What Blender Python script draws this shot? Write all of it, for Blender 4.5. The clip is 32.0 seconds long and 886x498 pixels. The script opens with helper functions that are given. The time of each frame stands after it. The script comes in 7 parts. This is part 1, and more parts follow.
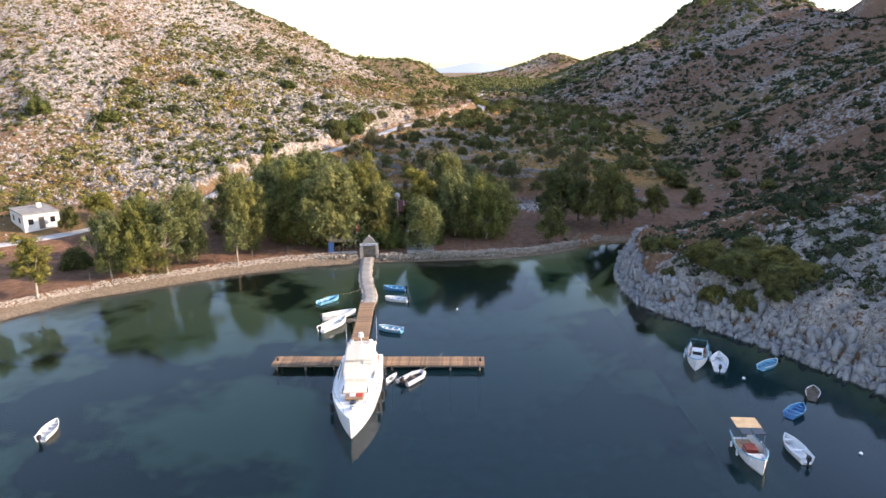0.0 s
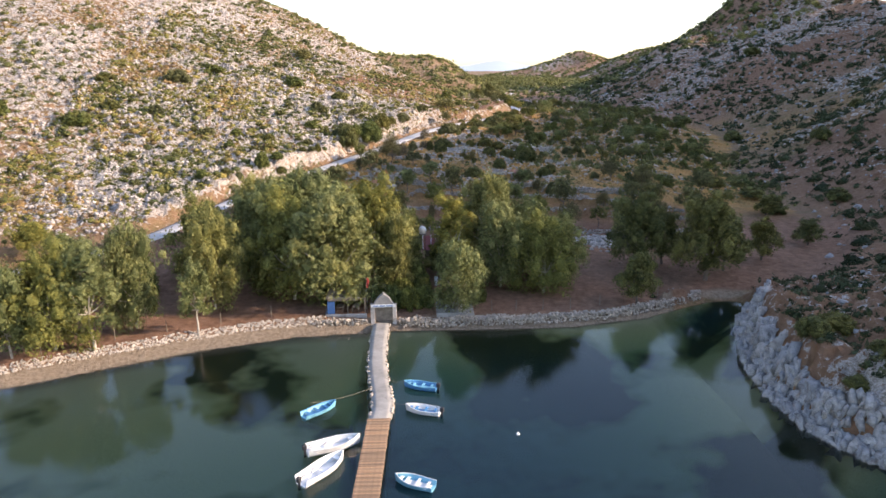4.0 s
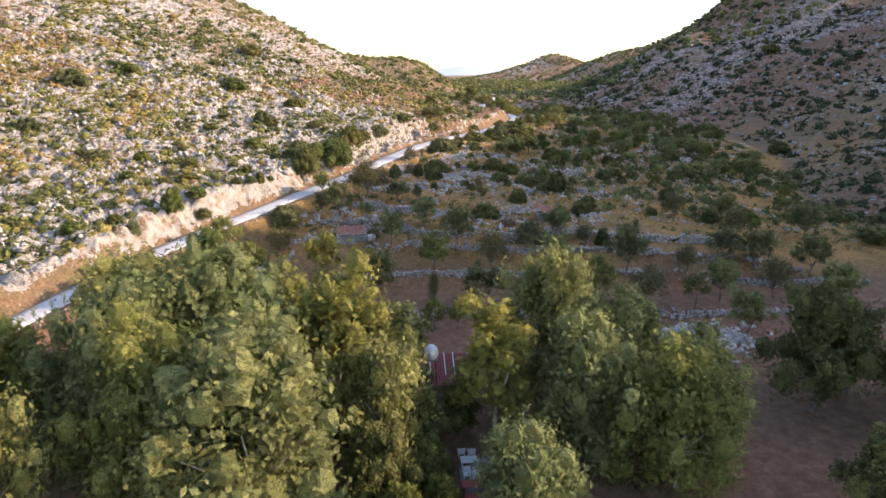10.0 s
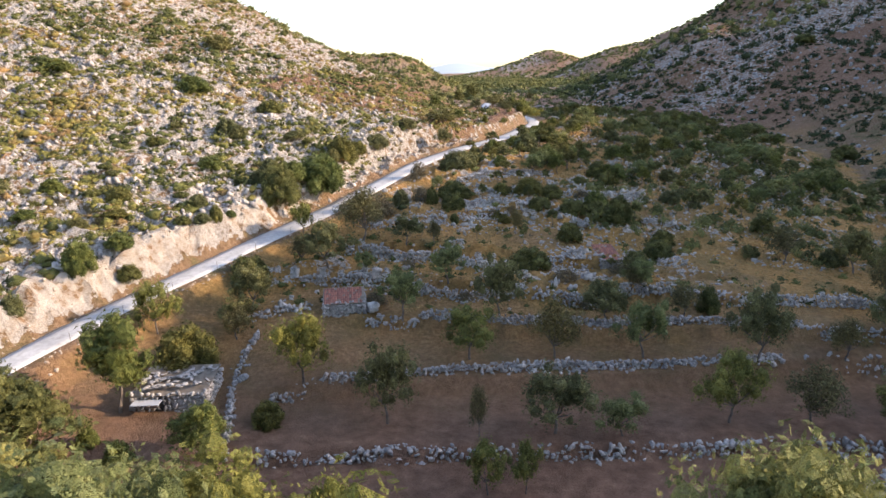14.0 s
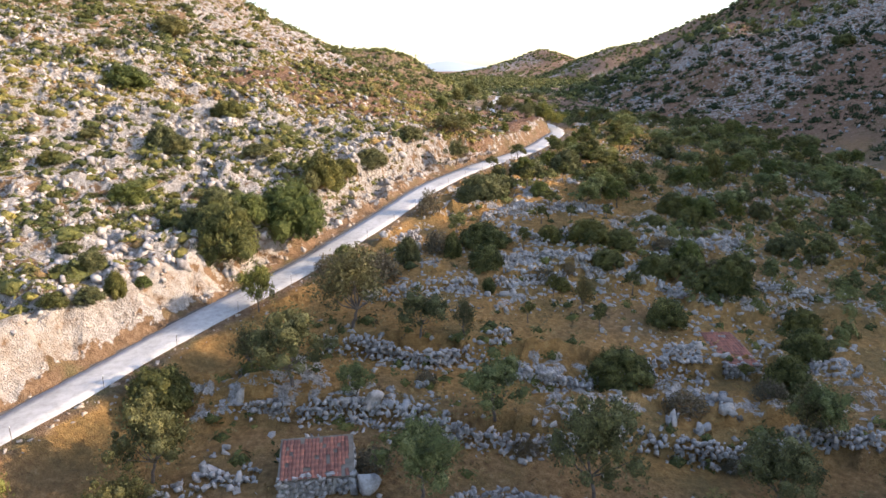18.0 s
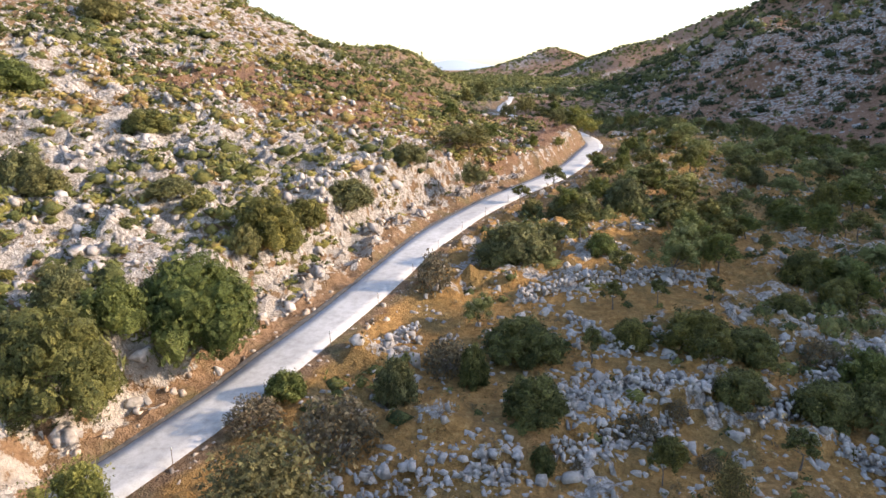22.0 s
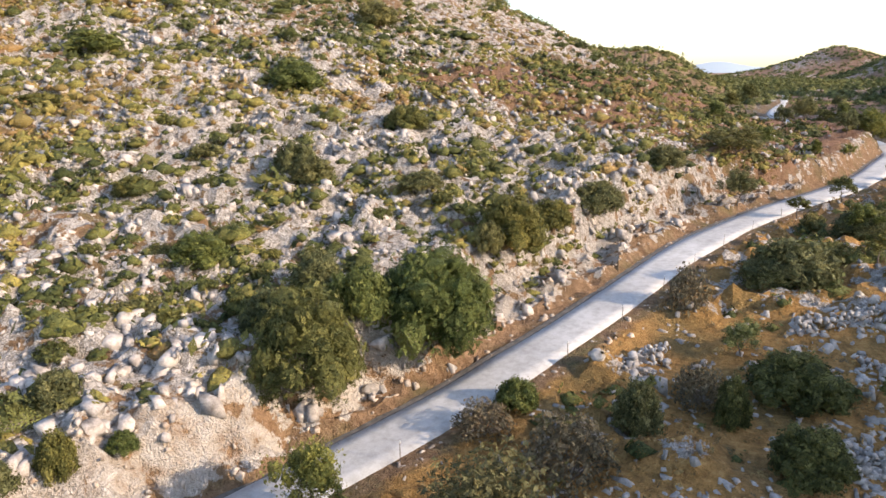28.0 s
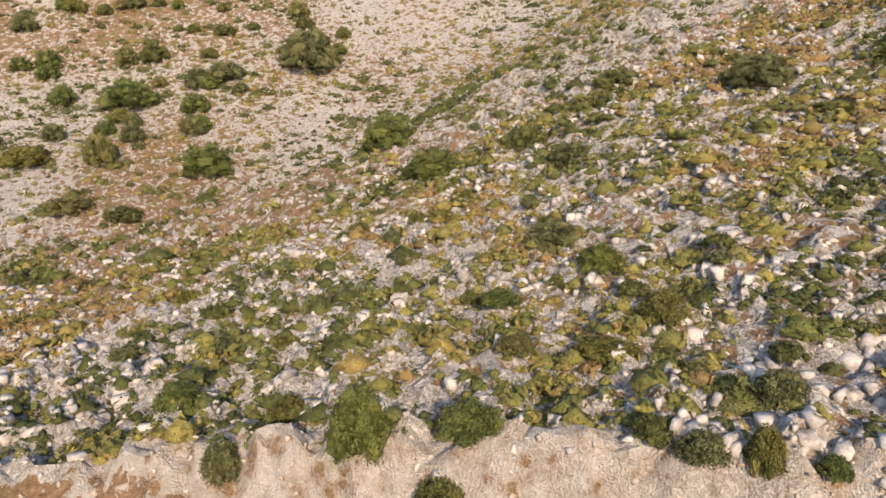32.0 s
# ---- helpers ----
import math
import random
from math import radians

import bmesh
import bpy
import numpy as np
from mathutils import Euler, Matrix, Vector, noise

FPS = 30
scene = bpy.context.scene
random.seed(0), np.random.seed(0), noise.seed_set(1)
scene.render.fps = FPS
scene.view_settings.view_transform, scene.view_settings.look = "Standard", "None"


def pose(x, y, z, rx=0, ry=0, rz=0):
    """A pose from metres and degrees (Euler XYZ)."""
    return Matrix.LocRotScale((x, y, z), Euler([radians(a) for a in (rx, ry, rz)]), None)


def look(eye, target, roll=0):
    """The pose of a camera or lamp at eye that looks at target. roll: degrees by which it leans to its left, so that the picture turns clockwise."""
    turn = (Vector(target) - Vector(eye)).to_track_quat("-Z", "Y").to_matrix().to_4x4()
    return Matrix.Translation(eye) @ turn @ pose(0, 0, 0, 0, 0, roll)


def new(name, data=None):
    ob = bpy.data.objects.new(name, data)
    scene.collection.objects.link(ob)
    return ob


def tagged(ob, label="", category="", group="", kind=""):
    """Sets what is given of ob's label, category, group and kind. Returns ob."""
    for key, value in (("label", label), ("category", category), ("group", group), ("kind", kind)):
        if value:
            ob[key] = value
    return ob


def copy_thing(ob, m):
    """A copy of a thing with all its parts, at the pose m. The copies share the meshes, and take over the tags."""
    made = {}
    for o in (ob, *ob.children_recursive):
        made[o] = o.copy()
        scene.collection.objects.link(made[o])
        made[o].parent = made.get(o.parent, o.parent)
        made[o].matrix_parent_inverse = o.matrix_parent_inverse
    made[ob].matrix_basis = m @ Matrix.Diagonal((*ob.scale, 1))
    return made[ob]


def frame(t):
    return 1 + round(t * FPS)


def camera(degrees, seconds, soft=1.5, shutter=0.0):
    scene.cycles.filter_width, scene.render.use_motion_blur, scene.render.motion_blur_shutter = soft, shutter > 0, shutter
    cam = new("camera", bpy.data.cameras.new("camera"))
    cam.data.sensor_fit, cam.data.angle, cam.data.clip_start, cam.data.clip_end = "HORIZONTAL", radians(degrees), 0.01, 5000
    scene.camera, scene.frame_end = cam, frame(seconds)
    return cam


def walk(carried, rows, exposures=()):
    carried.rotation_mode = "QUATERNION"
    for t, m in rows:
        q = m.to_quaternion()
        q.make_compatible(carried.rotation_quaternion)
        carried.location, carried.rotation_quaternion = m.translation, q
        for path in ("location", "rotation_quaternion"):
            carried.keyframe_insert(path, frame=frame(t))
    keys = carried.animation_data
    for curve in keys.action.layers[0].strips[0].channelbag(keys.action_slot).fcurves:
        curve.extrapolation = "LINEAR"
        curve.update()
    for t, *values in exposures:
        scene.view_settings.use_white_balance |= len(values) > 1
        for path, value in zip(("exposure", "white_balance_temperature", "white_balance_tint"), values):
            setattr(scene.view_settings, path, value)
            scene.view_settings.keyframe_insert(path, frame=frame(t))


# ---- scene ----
cam = camera(65.5, 32.0)

PATH = [
    (0, (2.836, -6.602, 29.648), (2.959, -4.671, 29.144), -0.7),
    (0.5, (2.879, -2.656, 29.565), (3.002, -0.725, 29.061), -0.7),
    (1, (2.812, 1.631, 29.496), (2.937, 3.562, 28.992), -0.7),
    (1.5, (2.775, 5.552, 29.451), (2.903, 7.483, 28.946), -0.8),
    (2, (2.689, 9.769, 29.488), (2.821, 11.699, 28.98), -0.8),
    (2.5, (2.421, 13.939, 29.415), (2.56, 15.869, 28.906), -0.6),
    (3, (2.299, 18.149, 29.249), (2.422, 20.079, 28.74), -0.4),
    (3.5, (2.079, 22.213, 29.13), (2.171, 24.145, 28.621), -0.3),
    (5.5, (1.897, 36.652, 28.284), (1.94, 38.588, 27.782), -0.8),
    (6, (1.718, 40.489, 28.237), (1.763, 42.425, 27.736), -0.8),
    (6.5, (1.484, 44.252, 28.263), (1.534, 46.188, 27.761), -0.8),
    (7, (1.253, 48.192, 28.221), (1.307, 50.128, 27.719), -0.8),
    (7.5, (1.026, 52.001, 28.167), (1.085, 53.936, 27.664), -0.9),
    (8, (0.743, 55.914, 28.075), (0.806, 57.849, 27.573), -0.8),
    (8.5, (0.512, 59.689, 27.951), (0.578, 61.624, 27.45), -0.8),
    (9, (0.236, 63.603, 27.836), (0.306, 65.538, 27.335), -0.7),
    (9.5, (0.085, 67.275, 27.616), (0.187, 69.209, 27.117), -0.8),
    (10, (-0.316, 70.969, 27.518), (-0.163, 72.9, 27.022), -0.7),
    (10.5, (-0.576, 74.715, 27.485), (-0.417, 76.645, 26.988), -0.7),
    (11, (-0.76, 78.602, 27.461), (-0.6, 80.532, 26.962), -0.8),
    (11.5, (-0.813, 82.323, 27.437), (-0.654, 84.253, 26.937), -1.2),
    (12, (-1.126, 86.119, 27.356), (-0.963, 88.048, 26.854), -1.0),
    (12.5, (-1.345, 89.608, 27.231), (-1.177, 91.537, 26.729), -1.1),
    (13, (-1.581, 93.205, 27.259), (-1.408, 95.134, 26.757), -0.8),
    (13.5, (-1.564, 96.83, 27.14), (-1.391, 98.758, 26.639), -1.1),
    (14, (-1.696, 100.551, 27.052), (-1.521, 102.479, 26.551), -1.3),
    (14.5, (-1.832, 104.154, 26.995), (-1.651, 106.082, 26.494), -1.2),
    (16.5, (-2.595, 118.483, 26.759), (-2.391, 120.408, 26.255), -0.5),
    (17, (-2.61, 122.265, 26.725), (-2.402, 124.189, 26.22), -0.3),
    (17.5, (-2.547, 125.562, 26.707), (-2.335, 127.485, 26.2), -0.2),
    (18, (-2.378, 129.139, 26.634), (-2.165, 131.062, 26.127), -0.2),
    (18.5, (-2.099, 132.482, 26.523), (-1.887, 134.405, 26.017), -0.1),
    (19, (-1.733, 136.108, 26.493), (-1.519, 138.031, 25.984), -0.1),
    (19.5, (-1.298, 139.485, 26.373), (-1.082, 141.407, 25.864), -0.1),
    (20, (-0.841, 143.088, 26.223), (-0.623, 145.01, 25.715), -0.1),
    (20.5, (-0.468, 146.51, 26.137), (-0.251, 148.432, 25.629), -0.1),
    (21, (-0.211, 150.055, 26.124), (0.004, 151.977, 25.615), -0.1),
    (21.5, (0.03, 152.891, 26.228), (0.236, 154.814, 25.719), -0.1),
    (22, (0.126, 155.203, 26.308), (0.32, 157.127, 25.798), -0.2),
    (22.5, (0.067, 156.618, 26.356), (0.249, 158.543, 25.846), -0.1),
    (23, (0.006, 157.252, 26.34), (0.174, 159.179, 25.831), -0.3),
    (23.5, (-0.106, 157.435, 26.271), (0.044, 159.364, 25.762), -0.2),
    (24, (-0.177, 157.437, 26.126), (-0.044, 159.367, 25.619), -0.2),
    (24.5, (-0.208, 157.399, 25.958), (-0.088, 159.331, 25.454), -0.2),
    (26.5, (-0.26, 157.381, 25.653), (-0.204, 159.317, 25.152), -0.3),
    (27, (-0.294, 157.474, 25.606), (-0.397, 159.408, 25.108), -0.5),
    (27.5, (-0.308, 157.517, 25.635), (-0.6, 159.433, 25.14), -0.6),
    (28, (-0.362, 157.608, 25.661), (-0.849, 159.484, 25.168), -0.8),
    (28.5, (-0.391, 157.641, 25.674), (-1.072, 159.457, 25.186), -1.0),
    (29, (-0.471, 157.693, 25.688), (-1.383, 159.406, 25.206), -1.3),
    (29.5, (-0.535, 157.693, 25.703), (-1.661, 159.277, 25.229), -1.3),
    (30, (-0.631, 157.738, 25.709), (-1.965, 159.154, 25.244), -1.5),
    (30.5, (-0.626, 157.856, 25.611), (-2.133, 159.09, 25.157), -1.6),
    (31, (-0.656, 157.987, 25.526), (-2.32, 159.005, 25.085), -1.6),
    (31.5, (-0.824, 157.977, 25.285), (-2.602, 158.788, 24.86), -1.7),
    (32, (-0.871, 158.055, 25.117), (-2.748, 158.611, 24.708), -1.6),
]
walk(cam, [(t, look(e, g, r)) for t, e, g, r in PATH], [(0.0, 1.78, 7100, 20), (5.0, 1.85, 7100, 20), (9.0, 1.9, 7100, 20), (14.0, 1.8, 7100, 18), (20.0, 1.8, 7100, 18), (25.0, 1.75, 7100, 15), (29.0, 1.55, 7100, 16), (30.5, 1.42, 7200, 16), (32.0, 1.3, 7300, 15)])

# ---- daylight ----
SUN = Vector((0.97, -0.15, 0.39)).normalized()
world = bpy.data.worlds.new("sky")
scene.world = world
world.use_nodes = True
wn = world.node_tree.nodes
sky = wn.new("ShaderNodeTexSky")
sky.sky_type = "NISHITA"
sky.sun_disc = False
sky.sun_elevation = math.asin(SUN.z)
sky.sun_rotation = math.atan2(SUN.x, SUN.y)
sky.dust_density = 0.9
sky.air_density = 1.0
sky.ozone_density = 2.0
world.node_tree.links.new(sky.outputs[0], wn["Background"].inputs[0])
wn["Background"].inputs[1].default_value = 0.15
lamp = bpy.data.lights.new("sun", "SUN")
lamp.energy, lamp.angle, lamp.color = 2.55, radians(0.6), (1.0, 0.86, 0.68)
sun = new("sun", lamp)
sun.matrix_world = look(SUN * 100, (0, 0, 0))

# ---- terrain ----
_rng = np.random.RandomState(7)
_LAT = _rng.rand(256, 256)


def vnoise(x, y, seed=0):
    """Smooth lattice noise in 0..1."""
    x, y = np.asarray(x, float) + seed * 17.31, np.asarray(y, float) + seed * 7.77
    i, j = np.floor(x).astype(int), np.floor(y).astype(int)
    u, v = x - i, y - j
    u, v = u * u * (3 - 2 * u), v * v * (3 - 2 * v)
    g = lambda a, b: _LAT[a & 255, b & 255]
    return (g(i, j) * (1 - u) + g(i + 1, j) * u) * (1 - v) + (g(i, j + 1) * (1 - u) + g(i + 1, j + 1) * u) * v


def fbm(x, y, octaves=4, seed=0):
    s, a, t = 0, 1.0, 0
    for o in range(octaves):
        s, t = s + a * vnoise(x * 2**o, y * 2**o, seed + o), t + a
        a *= 0.5
    return s / t


def sstep(a, b, x):
    t = np.clip((x - a) / (b - a), 0, 1)
    return t * t * (3 - 2 * t)


ROAD = [(-140, 75, 3.0), (-75, 96, 3.0), (-55, 109, 3.2), (-39.1, 128, 4.0), (-34.8, 140, 5.1), (-30.8, 150, 6.2), (-25.8, 160, 7.2), (-20.3, 168, 8.2), (-15, 176, 9.3), (-8.7, 184, 10.4),
        (-3.8, 192, 11.4), (0.4, 200, 12.2), (3.8, 208, 12.7), (8.3, 216, 13.1), (13.7, 224, 13.5), (19.9, 232, 13.7), (25.2, 240, 13.95), (30, 250, 14.3), (35.7, 262, 14.6), (41, 300, 13.6), (39, 350, 12.8), (42, 385, 12.8), (57, 437, 13.6), (110, 700, 15), (330, 3200, 8)]
GULLY = [(43, 110, 0.8), (60, 122, 1.2), (72, 140, 1.5), (76, 165, 1.6), (82, 200, 2.0), (102, 244, 4.6), (108, 282, 6.5), (106, 312, 10), (84, 350, 12), (90, 450, 13.5), (135, 700, 14), (420, 3200, 8)]
SHORE = [(-400, -60), (-120, 40), (-70, 62), (-47, 78), (-40.5, 85.5), (-31, 90.5), (-21, 95.5), (-12, 98.6), (-1.5, 99.8), (9, 99.6), (20, 100), (29, 102.5), (38.5, 107.5),
         (41, 108), (42.6, 107.4), (43, 105.8), (42.2, 104), (37.8, 97.5), (35, 90), (33.6, 83), (33.5, 76), (36, 70.5), (40, 65), (43.6, 58.3), (47, 50), (52, 40), (60, 25), (75, 0), (95, -40), (120, -100), (160, -400)]


def along(x, y, line):
    """Signed distance from a line (left of its run is positive) and its height there."""
    best = np.full(np.shape(x), 1e9)
    side, z = np.zeros(np.shape(x)), np.zeros(np.shape(x))
    for a, b in zip(line[:-1], line[1:]):
        dx, dy = b[0] - a[0], b[1] - a[1]
        n = math.hypot(dx, dy)
        t = np.clip(((x - a[0]) * dx + (y - a[1]) * dy) / n**2, 0, 1)
        d = np.hypot(x - a[0] - t * dx, y - a[1] - t * dy)
        near = d < best - 1e-9
        cross = dx * (y - a[1]) - dy * (x - a[0])
        best = np.where(near, d, best)
        side = np.where(near, np.where(cross > 0, 1.0, -1.0), side)
        if len(a) > 2:
            z = np.where(near, a[2] + t * (b[2] - a[2]), z)
    return best * side, z


def hill_west(x, y):
    u, v = np.clip(x, -170, 60) / 100, (np.clip(y, 90, 325) - 200) / 100
    z = 13.79 - 11.01 * u + 15.01 * v + 3.39 * u * u - 33.69 * u * v + 3.38 * v * v - 12.96 * u * u * v - 1.92 * u * v * v - 6.71 * v**3
    z = z + 0.6 + 1.5 * sstep(-18, -42, x) * sstep(165, 195, y)
    z = z - 0.32 * np.clip(y - 325, 0, 130) + 0.1 * np.clip(90 - y, -0, 60)
    return z - 9 * np.exp(-(((x + 0.55 * y + 20) / 26) ** 2)) * sstep(-85, -110, x)


TERRACES = [(-12, 142, 31, 139.2, 0.7), (-10, 149.6, 45, 150.2, 1.0), (-4, 159.3, 46, 151.5, 0.9), (-14, 168.6, 30, 159.5, 1.0), (-6, 174, 20, 170.6, 1.2), (-3, 180.2, 6.5, 181.4, 0.5), (7.7, 182.4, 18, 186.4, 0.9)]


def height(x, y, relief=True):
    x, y = np.asarray(x, float), np.asarray(y, float)
    s, rz = along(x, y, ROAD)
    g, gz = along(x, y, GULLY)
    d, _ = along(x, y, SHORE)
    xr = np.interp(y, [p[1] for p in ROAD], [p[0] for p in ROAD])
    zr = np.interp(y, [p[1] for p in ROAD], [p[2] for p in ROAD])
    xg = np.interp(y, [p[1] for p in GULLY], [p[0] for p in GULLY])
    zg = np.interp(y, [p[1] for p in GULLY], [p[2] for p in GULLY])
    # valley floor between road and gully
    t = np.clip((x - xr) / np.maximum(xg - xr, 5), 0, 1)
    p = np.interp(y, [100, 150, 173, 195, 230], [0.3, 0.3, 0.62, 1.2, 1.3])
    floor = zr + (zg - zr) * np.maximum(t, 1e-4) ** p
    swell = 1.9 * sstep(146, 166, y) * sstep(330, 275, y) * sstep(0.02, 0.20, t) * sstep(1.0, 0.6, t) + 1.0 * sstep(146, 153, y) * sstep(172, 160, y) * sstep(18, 30, x) * sstep(60, 40, x)
    floor = floor + swell - 1.0 * np.exp(-(((x - 10) / 7) ** 2 + ((y - 190) / 7) ** 2))
    for wx0, wy0, wx1, wy1, step in TERRACES:
        wy = wy0 + (wy1 - wy0) * np.clip((x - wx0) / (wx1 - wx0), 0, 1)
        inside = sstep(wx0 - 3, wx0 + 1, x) * sstep(wx1 + 8, wx1, x)
        q = (y - wy) / 7.0
        floor = floor + inside * step * np.where(q > 0, np.exp(-q * q), -np.exp(-q * q)) * 0.5
    # western hill
    west = hill_west(x, y)
    pad = 3.2 * sstep(188, 197, y) * sstep(238, 228, y) + 1.6 * np.exp(-(((y - 185.5) / 4) ** 2))
    west = np.maximum(west, rz + 2.2 * sstep(226, 240, y) * sstep(318, 290, y) * sstep(48, 34, s))
    bank = sstep(1.9, 3.8, s - pad)
    west = rz * (1 - bank) + np.maximum(west, rz - 1.5) * bank
    # eastern mountain
    gd = np.clip(-g, 0, 400)
    rise = np.where(y > 330, 0.33, 0.40) * np.minimum(gd, 60) * (1 - np.exp(-gd / 14.0)) + 0.21 * np.clip(gd - 60, 0, None)
    rise = np.minimum(rise, 110 + 0.05 * gd)
    lumps = (fbm(x / 55, y / 55, 3, 5) - 0.5) * 18 * sstep(10, 60, gd) + (fbm(x / 18, y / 18, 3, 9) - 0.5) * 5 * sstep(3, 25, gd)
    east = gz + np.maximum((rise + lumps) * sstep(650, 470, y), 0)
    head = 3.0 * sstep(0, 3.5, d) + 0.27 * np.clip(d, 0, None)
    east = np.minimum(east, np.where(y < 135, head, 1e3))
    z = np.where(s > 0, west, np.where((g < 0) | (y < 108) & (x > 40), east, floor))
    z = z * (1 - sstep(4.2, 2.0, abs(s)) * (s < 0)) + rz * sstep(4.2, 2.0, abs(s)) * (s < 0)
    # far hills
    far = 8 + 30 * sstep(80, 10, x) * np.exp(-(((y - 600) / 100) ** 2))
    spur = np.interp(x, [195, 240, 265, 307, 345, 382, 404, 420, 440, 490, 700], [0, 20, 31, 42, 50, 66, 78, 80, 84, 80, 50])
    far = np.maximum(far, 8 + spur * np.exp(-(((y - 965) / 140) ** 2)))
    far = np.maximum(far, 10 + 34 * np.exp(-np.abs((x - 292) / 72) ** 1.5 - ((y - 1275) / 150) ** 2) + 12 * np.exp(-(((x - 270) / 160) ** 2 + ((y - 1300) / 200) ** 2)))
    far = far + (fbm(x / 60, y / 60, 4, 3) - 0.5) * 9 * sstep(430, 520, y)
    z = np.where(y > 420, np.maximum(z, far * sstep(420, 520, y)), z)
    beach = np.where((x > 33) & (y < 108), head, 0.03 + 0.42 * np.clip(d, 0, None))
    z = np.where(d > 0, np.minimum(z, beach), 0)
    # slope behind the western hill
    z = z + 170 * np.exp(-(((x + 292) / 84) ** 2 + ((y - 120) / 110) ** 2)) * sstep(0, 70, d)
    # hill added out of sight over the bay's eastern side to cast shade
    z = z + 30 * np.exp(-(((x - 185) / 60) ** 2 + ((y - 25) / 105) ** 2)) * (d > 0) + 17 * np.exp(-(((x - 240) / 50) ** 2 + ((y - 505) / 70) ** 2))
    z = z + 17 * np.exp(-(((x - 213) / 28) ** 2 + ((y - 488) / 45) ** 2)) + 9 * np.exp(-(((x - 245) / 28) ** 2 + ((y - 450) / 40) ** 2)) + 6 * np.exp(-(((x - 163) / 20) ** 2 + ((y - 450) / 40) ** 2)) + 6 * np.exp(-(((x - 122) / 9) ** 2 + ((y - 371) / 16) ** 2)) - 20 * np.exp(-(((x - 296) / 24) ** 2 + ((y - 435) / 90) ** 2))
    # long ridge added unseen far to the east to cast the valley's shade
    shade_crest = np.interp(y, [-60, 20, 60, 114, 146, 171, 210, 250, 300, 400], [60, 112, 124, 136, 132, 126, 118, 124, 128, 104]) + (fbm(y / 40, 0 * y, 2, 151) - 0.5) * 12
    z = np.maximum(z, shade_crest * np.exp(-(((x - 305) / 50) ** 2)) * sstep(-90, -20, y) * sstep(440, 390, y) * (d > 0))
    steep = np.where(x > 30, 0.8, np.where(x < -4, 0.045, 0.16))
    deep = -np.minimum(steep * np.abs(d), 4.5 + 1.2 * fbm(x / 14, y / 14, 2, 2))
    z = np.where(d <= 0, deep, z)
    if relief:
        rock = rockiness(x, y, s, g, d) * (0.06 + 0.94 * sstep(-135, -95, x))
        ridged = 1 - abs(2 * fbm(x / 4.2, y / 2.6, 4, 11) - 1)
        z = z + rock * (np.clip(ridged - 0.72, 0, 1) * 4.2 + (fbm(x / 1.9, y / 1.4, 2, 21) - 0.5) * 1.5 + np.clip(0.85 - abs(2 * fbm(x / 1.9, y / 1.2, 2, 23) - 1) * 2.2, 0, 1) * 0.75)
        z = z + np.where((d > 1) & (abs(s) > 2.0), (fbm(x / 3, y / 3, 3, 31) - 0.5) * 0.35, 0) * sstep(1, 6, d)
        crag = sstep(0.4, 1.2, d) * sstep(9, 4, d) * ((x > 32) & (y < 107))
        z = z + crag * (1 - abs(2 * fbm(x / 2.6, y / 2.6, 3, 41) - 1) - 0.6) * 3.0
    return z


def rockiness(x, y, s=None, g=None, d=None):
    """How much bare limestone shows: 0 soil, 1 rock."""
    if s is None:
        s, g, d = along(x, y, ROAD)[0], along(x, y, GULLY)[0], along(x, y, SHORE)[0]
    r = sstep(2.5, 4, s) * (0.42 + 0.12 * sstep(-75, -55, x) * sstep(250, 225, y) + 0.48 * fbm(x / 25, y / 25, 2, 51)) * sstep(122, 140, y + 0.35 * np.clip(-x - 80, 0, 60))
    r = r * (1 + 0.06 * sstep(-105, -130, x)) * (1 - 0.45 * sstep(300, 340, y))
    r = np.maximum(r, (0.20 + 0.40 * sstep(0.45, 0.62, fbm(x / 45, y / 30, 3, 53)) + 0.25 * sstep(112, 106, y) * (x > 33)) * ((g < -4) | (x > 33) & (y < 108)))
    mid = (s < -3) & (g > 0) & (y > 164)
    r = np.maximum(r, mid * sstep(0.5, 0.66, fbm(x / 9, y / 5, 3, 61)) * 0.62)
    r = np.maximum(r, 0.75 * sstep(2.4, 3.4, s) * sstep(7.5, 4.5, s) * sstep(125, 140, y) * sstep(0.42, 0.58, fbm(x / 6, y / 6, 2, 63)))
    r = np.maximum(r, 0.6 * sstep(2.0, 2.6, s) * sstep(5, 3, s) * sstep(130, 150, y) * sstep(0.45, 0.58, fbm(x / 3, y / 3, 2, 65)))
    r = np.maximum(r, 0.9 * sstep(1.7, 2.3, s) * sstep(7.0, 4.0, s) * sstep(146, 156, y) * sstep(184, 180, y))
    return r * sstep(0.3, 2, d) * (abs(s) > 1.7)

# ---- end of terrain ----


def H(x, y):
    return float(height(np.array([x]), np.array([y]), True)[0])


def mesh_from(name, v, f, smooth=False):
    """A mesh from arrays of corners and of equal-sided faces."""
    v, f = np.asarray(v, np.float32), np.asarray(f, np.int32)
    me = bpy.data.meshes.new(name)
    n, k = f.shape
    me.vertices.add(len(v))
    me.vertices.foreach_set("co", v.ravel())
    me.loops.add(n * k)
    me.loops.foreach_set("vertex_index", f.ravel())
    me.polygons.add(n)
    me.polygons.foreach_set("loop_start", np.arange(0, n * k, k, dtype=np.int32))
    if smooth:
        me.polygons.foreach_set("use_smooth", np.ones(n, dtype=bool))
    me.update(calc_edges=True)
    return me


# ---- materials ----
def node_material(name):
    m = bpy.data.materials.new(name)
    m.use_nodes = True
    return m, m.node_tree.nodes, m.node_tree.links, m.node_tree.nodes["Principled BSDF"]


